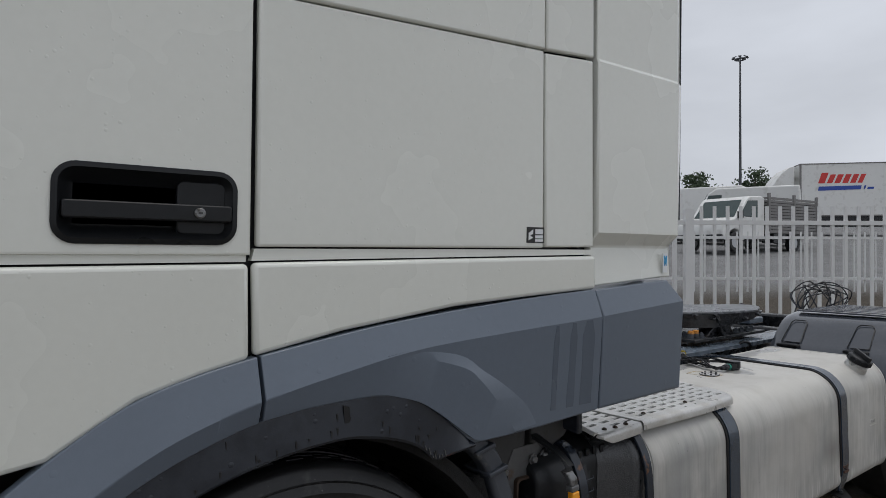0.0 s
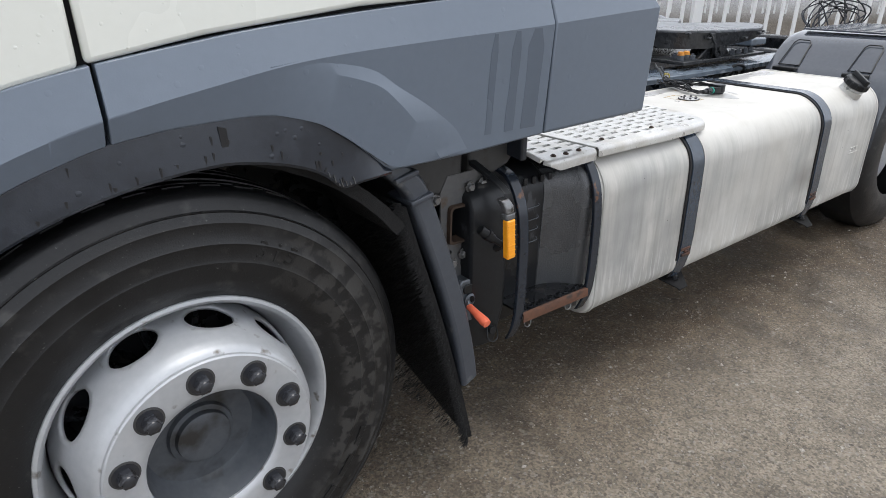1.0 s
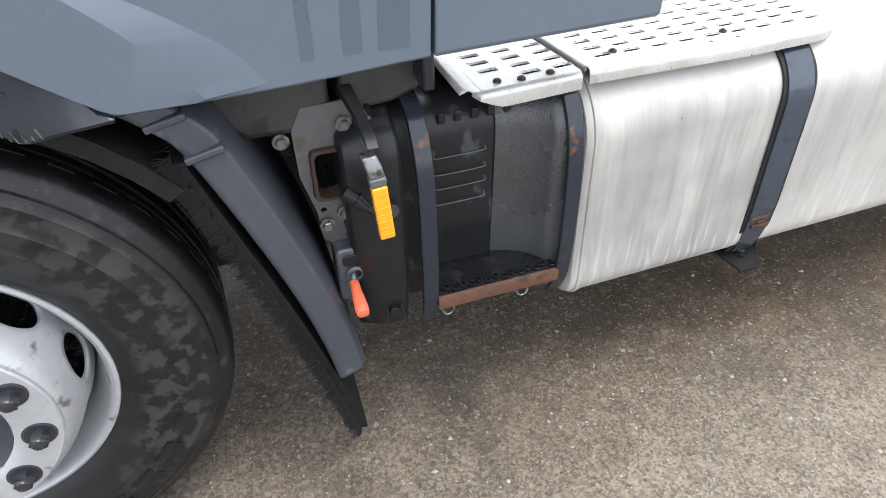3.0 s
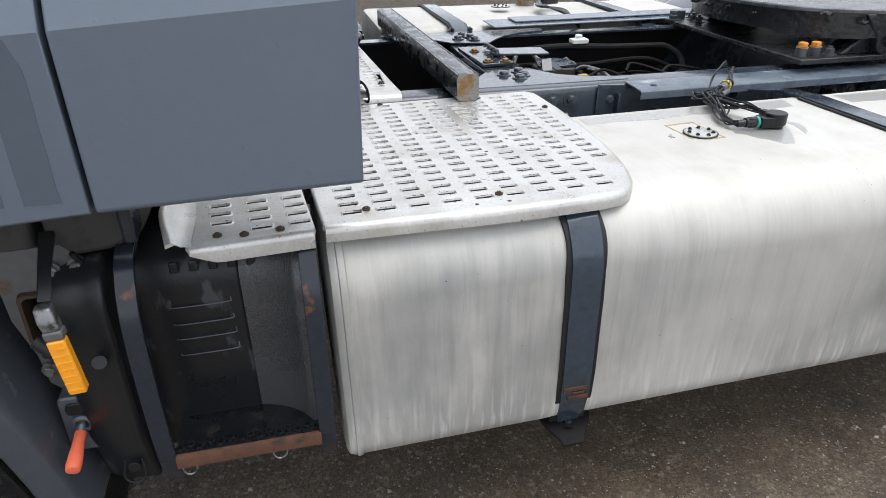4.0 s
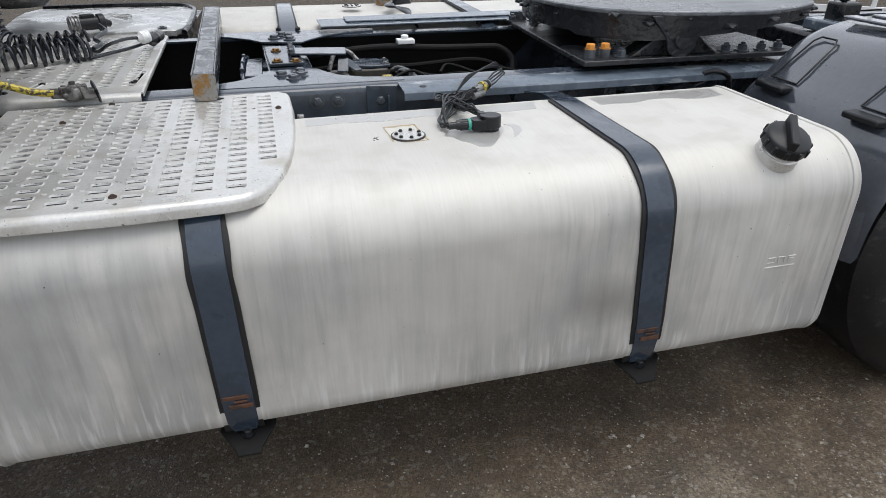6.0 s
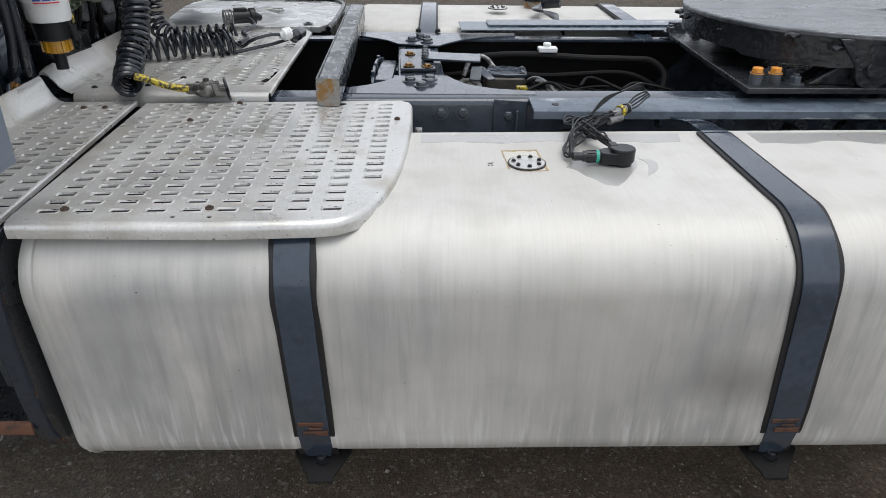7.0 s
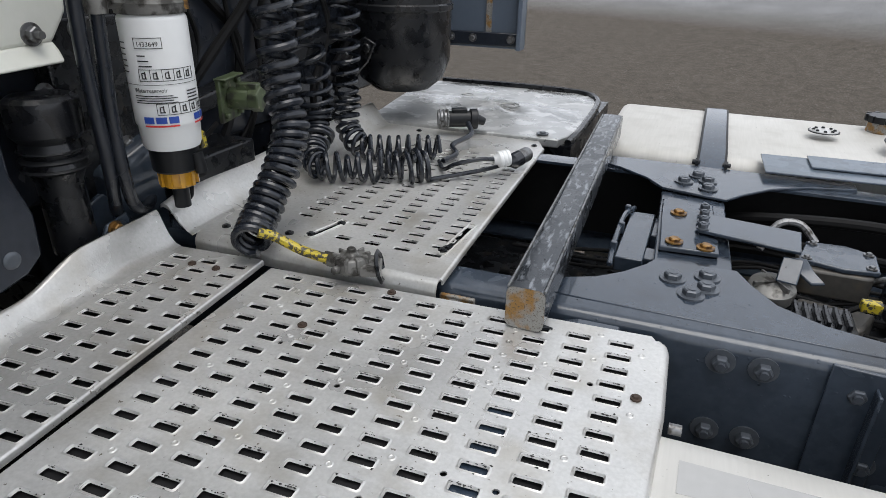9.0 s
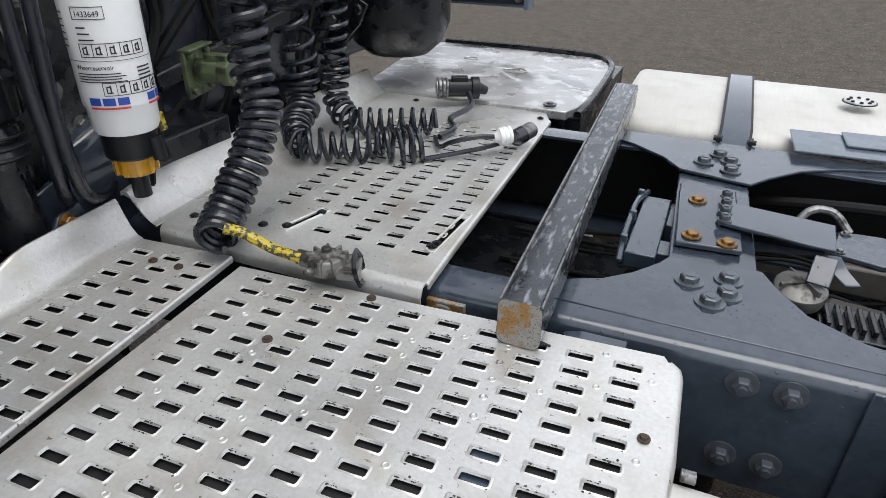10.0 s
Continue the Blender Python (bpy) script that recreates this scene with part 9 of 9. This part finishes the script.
def rear_guard(y0, y1, name):
    bm = bmesh.new()
    prof = [(1.60, 0.60), (1.615, 0.72), (1.67, 0.86), (1.745, 0.935), (1.84, 1.022), (1.92, 1.064), (2.03, 1.085), (2.2, 1.09), (2.45, 1.085), (2.60, 1.06), (2.72, 0.95), (2.80, 0.80), (2.83, 0.62)]
    line = smooth_path([(x, 0, z) for x, z in prof], 3)
    loft(bm, [[(p.x, y0 + 0.012, p.z - 0.05), (p.x, y0, p.z - 0.028), (p.x, y0 + 0.014, p.z - 0.006), (p.x, y0 + 0.05, p.z), (p.x, y1 - 0.05, p.z), (p.x, y1, p.z - 0.02),
               (p.x - 0.02 * (2.2 - p.x), y1, p.z - 0.05), (p.x - 0.02 * (2.2 - p.x), y0 + 0.03, p.z - 0.05)] for p in line])
    g = part(name, bm, "guard_grey", truck, "wet dark grey plastic rear mudguard", smooth=50)
    return g


rg = rear_guard(-0.02, 0.64, "rear_mudguard")
rear_guard(1.92, 2.56, "rear_mudguard")
for yc in (0.52, 0.16):
    bm = bmesh.new()
    a, b = Vector((1.724, yc, 0.915)), Vector((1.832, yc, 1.016))
    d = (b - a).normalized()
    s = Vector((0, 1, 0))
    loop = [a - s * 0.055 - d * 0.01, a + s * 0.055 - d * 0.01, b + s * 0.045, b + s * 0.03 + d * 0.02, b - s * 0.03 + d * 0.02, b - s * 0.045]
    nrm = d.cross(s) * -1
    nrm = nrm if nrm.x < 0 else -nrm
    tube(bm, [p + nrm * 0.006 for p in loop + loop[:1]], 0.003, 6, 0)
    part("guard_clip", bm, "black_gloss", rg, "moulded clip loop")
    bm = bmesh.new()
    box(bm, 1.655, 1.705, yc - 0.06, yc + 0.06, 0.885, 0.905)
    part("clip_foot", bm, "black_gloss", rg, bevel=0.006)
bm = bmesh.new()
for k in range(7):
    box(bm, 1.93 + 0.11 * k, 1.98 + 0.11 * k, 0.06, 0.58, 1.082, 1.092)
split_parts("guard_rib", bm, "guard_grey", rg, bevel=0.004)
# tail: lifted cables, a valve and cross beams
bm = bmesh.new()
rng = random.Random(15)
for k in range(10):
    j = lambda s: rng.uniform(-s, s) * 0.8
    tube(bm, [(3.0 + j(0.1), 1.0 + j(0.15), 0.95), (3.05 + j(0.08), 1.04 + j(0.10), 1.10 + j(0.05)), (3.18 + j(0.12), 0.95 + j(0.12), 1.18 + j(0.06)), (3.34 + j(0.10), 0.86 + j(0.12), 1.12 + j(0.06)), (3.30 + j(0.1), 0.92 + j(0.1), 0.99)], 0.005, 6)
split_parts("tail_cable", bm, "hose", truck, "thin black cable at the tail")
bm = bmesh.new()
box(bm, 2.58, 2.68, 1.24, 1.34, 0.93, 1.03)
rod(bm, (2.62, 1.29, 1.03), (2.62, 1.29, 1.06), 0.02)
part("tail_valve", bm, "dark_metal", truck, "dark valve at the tail", bevel=0.01)
bm = bmesh.new()
box(bm, 2.53, 2.74, 1.18, 1.40, 0.905, 0.955)
part("valve_base", bm, "angle_wet", truck, bevel=0.01)
bm = bmesh.new()
box(bm, 2.5, 2.62, 0.94, 1.66, 0.78, 0.90)
box(bm, 3.6, 3.75, 0.7, 1.9, 0.70, 0.90)
box(bm, 2.1, 2.34, 0.5, 2.1, 0.38, 0.58)
split_parts("rear_beam", bm, "dark_metal", truck, "dark rear cross beam", bevel=0.02)

# ---- the yard beyond ----
# white bar fence across the view
FO = EYE0 + AX * 10.252 + FD * 3.969 + Vector((0, 0, rise(10.25) + 0.03))
fence = thing("fence", "white painted steel bar fence with square posts", "fence")
picket = post = None
for k in range(-22, 70):
    p = FO + FD * (0.212 * k)
    m = Matrix.Translation(p) @ pose(0, 0, 0, 0, 0, math.degrees(math.atan2(FD.y, FD.x)))
    if k % 17 == 0:
        if post is None:
            bm = bmesh.new()
            box(bm, -0.068, 0.068, -0.06, 0.06, -0.1, 2.03)
            post = part("post", bm, "fence_white", fence, "", m, bevel=0.01)
        else:
            again(post, m)
        continue
    if picket is None:
        bm = bmesh.new()
        box(bm, -0.023, 0.023, -0.018, 0.018, 0.12, 2.08)
        picket = part("picket", bm, "fence_white", fence, "", m, bevel=0.01)
    else:
        again(picket, m)
for z in (0.25 + FO.z, 1.813 + FO.z):
    bm = bmesh.new()
    a, b = FO + FD * (-0.212 * 22), FO + FD * (0.212 * 70)
    loft(bm, [[(q.x + dx * 0.02, q.y + dx * 0.02, z + dz) for dx, dz in ((-1, -0.035), (1, -0.035), (1, 0.035), (-1, 0.035))] for q in (a, b)])
    part("rail", bm, "fence_white", fence)
# a second, lower fence behind it
fence2 = thing("fence", "thin white bar fence further back", "fence")
thin = None
QO = FO + AX * 4.0 + Vector((0, 0, rise(14.3) - FO.z))
for k in range(-30, 70):
    p = QO + FD * (0.24 * k)
    m = Matrix.Translation(p) @ pose(0, 0, 0, 0, 0, math.degrees(math.atan2(FD.y, FD.x)))
    if thin is None:
        bm = bmesh.new()
        box(bm, -0.014, 0.014, -0.012, 0.012, 0.1, 1.45)
        thin = part("picket", bm, "fence_white", fence2, "", m)
    else:
        again(thin, m)
for z in (0.396 + QO.z, 1.316 + QO.z):
    bm = bmesh.new()
    a, b = QO + FD * (-0.24 * 30), QO + FD * (0.24 * 70)
    loft(bm, [[(q.x + dx * 0.02, q.y + dx * 0.02, z + dz) for dx, dz in ((-1, -0.03), (1, -0.03), (1, 0.03), (-1, 0.03))] for q in (a, b)])
    part("rail", bm, "fence_white", fence2)


def wheel_at(name, parent, x, y, r, w):
    t = new(name)
    t.matrix_basis = Matrix.Translation((x, y, r))
    t.parent = parent
    b = bmesh.new()
    lathe(b, [(r * 0.6, -w / 2), (r * 0.92, -w / 2), (r, -w * 0.4), (r, w * 0.4), (r * 0.92, w / 2), (r * 0.6, w / 2)], pose(0, 0, 0, 90, 0, 0), 32)
    part("tyre", b, "rubber", t)
    b = bmesh.new()
    lathe(b, [(0, -w * 0.35), (r * 0.35, -w * 0.4), (r * 0.6, -w * 0.5), (r * 0.62, w * 0.4), (0, w * 0.4)], pose(0, 0, 0, 90, 0, 0), 24)
    part("rim", b, "wheel_silver", t)


def pickup(at):
    """A white chassis-cab van with a grey slatted body; its nose points along -x."""
    v = thing("pickup_van", "white pickup van with a grey slatted body parked behind the fence", "van", at=at)
    b = bmesh.new()
    side = [(-2.55, 0.45), (-2.62, 0.75), (-2.55, 1.02), (-2.2, 1.16), (-1.75, 1.26), (-1.15, 1.95), (-0.95, 2.08), (-0.2, 2.12), (0.0, 2.05), (0.0, 0.45), (-0.95, 0.45)] + arc(-1.85, 0.42, 0.42, 0, 180, 8)
    prism(b, side, -0.98, 0.98)
    part("cab", b, "white_paint", v, "white cab", bevel=0.05, segments=3)
    b = bmesh.new()
    prism(b, [(-1.62, 1.30), (-1.08, 1.92), (-0.45, 1.95), (-0.45, 1.28)], -0.992, 0.992)
    part("side_window", b, "glass_dark", v, "greenish side window", bevel=0.03)
    b = bmesh.new()
    loft(b, [[(-1.74, -0.85, 1.29), (-1.74, 0.85, 1.29), (-1.70, 0.85, 1.27), (-1.70, -0.85, 1.27)], [(-1.17, -0.78, 1.95), (-1.17, 0.78, 1.95), (-1.14, 0.78, 1.93), (-1.14, -0.78, 1.93)]])
    part("windscreen", b, "glass_dark", v)
    b = bmesh.new()
    box(b, -2.66, -2.45, -0.95, 0.95, 0.40, 0.62)
    part("bumper", b, "black_plastic", v, "black bumper", bevel=0.02)
    for name, x0, x1, y0, y1, z0, z1 in (("door_handle", -0.40, -0.22, -1.0, -0.985, 1.05, 1.12), ("mirror", -1.75, -1.55, -1.12, -0.98, 1.22, 1.48), ("side_sill", -1.3, 0.0, -0.99, -0.97, 0.42, 0.52)):
        b = bmesh.new()
        box(b, x0, x1, y0, y1, z0, z1)
        part(name, b, "black_plastic", v, bevel=0.02)
    b = bmesh.new()
    box(b, 0.12, 3.6, -1.05, 1.05, 0.72, 0.84)
    for k in range(11):
        box(b, 0.12, 3.6, -1.06, -1.02, 0.86 + 0.115 * k, 0.955 + 0.115 * k)
        box(b, 0.12, 0.16, -1.05, 1.05, 0.86 + 0.115 * k, 0.955 + 0.115 * k)
    for x in (0.12, 1.85, 3.5):
        box(b, x, x + 0.12, -1.085, -1.0, 0.84, 2.25)
    split_parts("slat", b, "grey_tarp", v, "grey load body slat", bevel=0.008)
    b = bmesh.new()
    box(b, 0.2, 3.5, -1.0, 1.0, 0.84, 1.9)
    part("load", b, "dark_metal", v)
    b = bmesh.new()
    box(b, -0.9, 3.6, -0.45, 0.45, 0.42, 0.72)
    box(b, 0.6, 1.4, -0.98, -0.5, 0.35, 0.7)
    part("frame", b, "dark_metal", v)
    for x in (-1.85, 2.1):
        wheel_at("wheel", v, x, -0.86, 0.36, 0.24)
        wheel_at("wheel", v, x, 0.86, 0.36, 0.24)
    return v


VIEW = math.degrees(math.atan2(FD.y, FD.x))
RT = FD


def spot(depth, across, turn=0.0):
    """A place in the yard: metres ahead of the start, metres to the right."""
    p = EYE0 + AX * depth + RT * across + Vector((0, 0, rise(depth)))
    return Matrix.Translation(p) @ pose(0, 0, 0, 0, 0, VIEW + turn)


pickup(spot(25.0, 11.75, 32))


def box_truck(at):
    """A white rigid truck with a tall box body and a roof fairing; its nose points along -x."""
    v = thing("box_truck", "white box truck with red and blue shapes behind the fence", "truck", at=at)
    b = bmesh.new()
    box(b, 0.0, 8.4, -1.25, 1.25, 1.15, 4.40)
    part("box_body", b, "white_paint", v, "white box body", bevel=0.03)
    b = bmesh.new()
    for z0, z1, x0, x1 in ((4.38, 4.44, -0.03, 8.43), (1.12, 1.2, -0.03, 8.43)):
        box(b, x0, x1, -1.28, 1.28, z0, z1)
    box(b, -0.04, 0.06, -1.28, -1.20, 1.15, 4.42)
    part("box_frame", b, "grey_tarp", v, "grey edge profiles", bevel=0.01)
    b = bmesh.new()
    prism(b, [(-2.1, 0.5), (-2.15, 1.6), (-1.95, 2.75), (-0.25, 2.8), (-0.25, 0.5)], -1.2, 1.2)
    part("cab", b, "white_paint", v, "white cab", bevel=0.06, segments=3)
    b = bmesh.new()
    prism(b, [(-1.75, 2.8)] + [(-1.75 + 1.45 * f, 2.82 + 1.5 * math.sin(f * math.pi / 2)) for f in (0.1, 0.25, 0.4, 0.6, 0.8, 1.0)] + [(-0.30, 2.8)], -1.1, 1.1)
    part("roof_fairing", b, "white_paint", v, "curved white roof fairing", bevel=0.05, segments=3)
    b = bmesh.new()
    box(b, -1.8, -0.7, -1.22, 1.22, 1.75, 2.45)
    part("side_window", b, "glass_dark", v, "", bevel=0.05)
    # slanting red bars and a blue sweep in place of lettering
    b = bmesh.new()
    x = 1.0
    for k, w in enumerate((0.50, 0.42, 0.44, 0.44, 0.42, 0.38)):
        h = 0.66 if k == 0 else 0.54
        prism(b, [(x, 3.18), (x + w - 0.12, 3.18), (x + w + 0.10, 3.18 + h), (x + 0.22, 3.18 + h)], -1.262, -1.25)
        x += w
    split_parts("red_mark", b, "ink_red", v, "slanting red shape", smooth=0)
    b = bmesh.new()
    prism(b, [(1.0, 2.72), (3.4, 2.78), (3.45, 3.02), (1.05, 2.98)], -1.262, -1.25)
    prism(b, [(3.55, 2.78), (3.64, 2.78), (3.70, 3.02), (3.61, 3.02)], -1.262, -1.25)
    prism(b, [(3.75, 2.78), (4.1, 2.78), (4.14, 2.92), (3.79, 2.92)], -1.262, -1.25)
    part("blue_sweep", b, "ink_blue", v, "dark blue sweep", smooth=0)
    b = bmesh.new()
    box(b, -0.3, 8.3, -1.1, 1.1, 0.75, 1.12)
    box(b, 1.0, 5.5, -1.2, -1.15, 0.45, 1.05)
    part("frame", b, "dark_metal", v)
    for x in (-1.2, 6.2):
        wheel_at("wheel", v, x, -1.0, 0.48, 0.3)
        wheel_at("wheel", v, x, 1.0, 0.48, 0.3)


box_truck(spot(41.0, 22.7, -12))


def panel_van(at, label, tall=2.5, box_len=0.0):
    """A white van; its nose points along +x."""
    v = thing("van", label, "van", "white vans in the yard", at)
    b = bmesh.new()
    prism(b, [(2.7, 0.4), (2.75, 0.95), (2.3, 1.15), (1.5, 1.35), (0.95, tall - 0.25), (0.6, tall), (-2.8, tall), (-2.9, 0.4)], -1.0, 1.0)
    part("body", b, "white_paint", v, "white van body", bevel=0.07, segments=3)
    b = bmesh.new()
    loft(b, [[(1.53, -0.86, 1.38), (1.53, 0.86, 1.38), (1.48, 0.86, 1.34), (1.48, -0.86, 1.34)], [(1.0, -0.8, tall - 0.25), (1.0, 0.8, tall - 0.25), (0.95, 0.8, tall - 0.28), (0.95, -0.8, tall - 0.28)]])
    part("windscreen", b, "glass_dark", v)
    b = bmesh.new()
    prism(b, [(1.35, 1.38), (0.92, tall - 0.32), (0.35, tall - 0.30), (0.35, 1.36)], -1.012, 1.012)
    part("side_window", b, "glass_dark", v, "", bevel=0.03)
    b = bmesh.new()
    box(b, 2.6, 2.8, -0.95, 0.95, 0.32, 0.6)
    box(b, 1.15, 1.35, -1.2, 1.2, 1.3, 1.6)
    part("trim", b, "black_plastic", v, "", bevel=0.03)
    for x in (1.9, -1.9):
        wheel_at("wheel", v, x, -0.85, 0.36, 0.24)
        wheel_at("wheel", v, x, 0.85, 0.36, 0.24)
    return v


panel_van(spot(30.0, 13.7, 150), "white panel van parked nose-on behind the fence", 2.6)
panel_van(spot(34.0, 13.2, 145), "white panel van with a high roof parked behind the fence", 2.7)
lor = thing("lorry", "white lorry with a pale box body behind the vans", "truck", at=spot(56, 22.7, 0))
bm = bmesh.new()
box(bm, -6.5, 1.2, -1.25, 1.25, 1.0, 3.3)
part("box_body", bm, "white_paint", lor, "pale box body", bevel=0.04)
bm = bmesh.new()
prism(bm, [(2.2, 0.5), (4.2, 0.5), (4.3, 1.6), (4.0, 2.7), (3.6, 3.35), (2.2, 3.45)], -1.2, 1.2)
part("cab", bm, "white_paint", lor, "white cab", bevel=0.08, segments=3)
bm = bmesh.new()
box(bm, -6.4, 4.0, -1.0, 1.0, 0.4, 1.1)
part("frame", bm, "dark_metal", lor)
bm = bmesh.new()
for c in (-2.4, -1.0):
    tube(bm, [(c + 0.75 * math.cos(radians(a)), -1.262, 1.75 + 0.75 * math.sin(radians(a))) for a in range(20, 200, 18)], 0.09, 6, 3)
part("blue_sign", bm, "ink_blue", lor, "blue curved shapes")

# tall lighting mast
mast = thing("light_mast", "tall dark yard lighting mast with a ring of floodlights", "lamp", at=Matrix.Translation(EYE0 + AX * 48.92 + FD * 22.95 + Vector((0, 0, 0.78))))
bm = bmesh.new()
rod(bm, (0, 0, 0), (0, 0, 16.1), 0.13, 0.06, 14)
part("pole", bm, "mast_grey", mast)
bm = bmesh.new()
lathe(bm, [(0.42, 15.85), (0.42, 15.93), (0.34, 15.93), (0.34, 15.85)], None, 24, True)
part("head_ring", bm, "mast_grey", mast)
fl0 = None
for k in range(7):
    a = 2 * math.pi * k / 7
    m = Matrix.Rotation(a, 4, "Z") @ Matrix.Translation((0.48, 0, 16.02)) @ pose(0, 0, 0, 0, 25, 0) @ Matrix.Scale(0.5, 4)
    if fl0 is None:
        bm = bmesh.new()
        box(bm, -0.18, 0.25, -0.22, 0.22, -0.07, 0.09)
        fl0 = part("floodlight", bm, "mast_grey", mast, "", m, bevel=0.02)
    else:
        again(fl0, m)


def tree(at, height, width, seed):
    """A trunk with limbs and a crown of many leaf clumps."""
    rng = random.Random(seed)
    t = thing("tree", "leafy broad green tree beyond the yard", "tree", "trees beyond the yard", at)
    b = bmesh.new()
    rod(b, (0, 0, 0), (0, 0, height * 0.5), 0.22, 0.12, 8)
    tips = []
    for k in range(9):
        a = rng.uniform(0, 6.28)
        tip = Vector((math.cos(a) * width * rng.uniform(0.2, 0.42), math.sin(a) * width * rng.uniform(0.2, 0.42), height * rng.uniform(0.5, 0.95)))
        tube(b, [(0, 0, height * rng.uniform(0.25, 0.45)), tip * 0.55 + Vector((0, 0, height * 0.16)), tip], 0.06, 5, 3)
        tips.append(tip)
    part("trunk", b, "bark", t)
    verts, faces = [], []
    for k in range(1500):
        c = rng.choice(tips) + Vector((rng.gauss(0, 0.12), rng.gauss(0, 0.12), rng.gauss(0, 0.07))) * height * 0.8
        if c.z < height * 0.28:
            continue
        r = rng.uniform(0.10, 0.24)
        q = Euler((rng.uniform(0, 6), rng.uniform(0, 6), 0)).to_matrix()
        n = len(verts)
        for x, y in ((-r, 0), (0, -r * 0.6), (r, 0), (0, r * 0.6)):
            verts.append(tuple(c + q @ Vector((x, y, 0))))
        faces.append((n, n + 1, n + 2, n + 3))
    me = bpy.data.meshes.new("crown")
    me.from_pydata(verts, [], faces)
    mesh_part("crown", me, "leaf", t, "", smooth=0)["kind"] = "stuff"


for d, a, h, w, s in ((75, 36.6, 6.2, 3.2, 1), (75, 30.0, 5.5, 2.8, 2), (76, 33.9, 4.0, 2.2, 8), (77, 32.4, 3.6, 1.8, 5)):
    tree(spot(d, a), h, w, s)
rng = random.Random(77)
verts, faces = [], []
for k in range(20000):
    x = rng.uniform(0, 1)
    h = 3.2 + 1.2 * noise.noise(Vector((x * 14, 3.1, 0))) + 0.7 * noise.noise(Vector((x * 45, 7.0, 0)))
    c = spot(80 + rng.uniform(0, 4), 22 + 45 * x).translation + Vector((0, 0, rng.uniform(0.1, 1) ** 0.6 * h))
    r = rng.uniform(0.15, 0.4)
    q = Euler((rng.uniform(0, 6), rng.uniform(0, 6), 0)).to_matrix()
    n = len(verts)
    for px, py in ((-r, 0), (0, -r * 0.6), (r, 0), (0, r * 0.6)):
        verts.append(tuple(c + q @ Vector((px, py, 0))))
    faces.append((n, n + 1, n + 2, n + 3))
me = bpy.data.meshes.new("far_hedge")
me.from_pydata(verts, [], faces)
tagged(mesh_part("far_hedge", me, "leaf", smooth=0), "green hedge line at the end of the yard", "hedge", kind="stuff")

# ---- loose grit on the asphalt ----
rng = random.Random(5)
base = [Vector(v) for v in ((1, 0, 0), (0, 1, 0), (-1, 0, 0), (0, -1, 0), (0, 0, 0.8))]


def scatter(name, label, mat, count, xr, yr, sizes, every=0, large=(0.005, 0.010)):
    verts, faces = [], []
    for k in range(count):
        x, y = rng.uniform(*xr), rng.uniform(*yr)
        r = rng.choice(sizes) * rng.uniform(0.7, 1.4)
        if every and k % every == 0:
            r = rng.uniform(*large)
        rot = Matrix.Rotation(rng.uniform(0, 6.28), 3, "Z")
        n = len(verts)
        for v in base:
            w = rot @ Vector((v.x * rng.uniform(0.7, 1.3), v.y * rng.uniform(0.6, 1.1), v.z * rng.uniform(0.6, 1.1)))
            verts.append((x + w.x * r, y + w.y * r, 0.0003 + w.z * r))
        faces += [(n, n + 1, n + 4), (n + 1, n + 2, n + 4), (n + 2, n + 3, n + 4), (n + 3, n, n + 4)]
    me = bpy.data.meshes.new(name)
    me.from_pydata(verts, [], faces)
    tagged(mesh_part(name, me, mat, smooth=0), label, "gravel", kind="stuff")


scatter("grit", "scattered pale grit and pebbles on the asphalt", "stone", 12000, (-2.4, 2.2), (-1.1, 0.55), (0.0012, 0.0018, 0.0025, 0.0035), 70)
scatter("grit", "pale grit scattered over the asphalt beyond the truck", "stone", 2600, (-2.5, 4.5), (2.6, 7.5), (0.003, 0.004, 0.006), 40, (0.008, 0.014))
scatter("leaf_litter", "dark specks of leaf litter on the asphalt beyond the truck", "litter", 3200, (-2.5, 4.5), (2.6, 8.5), (0.005, 0.008, 0.011), 20, (0.012, 0.022))
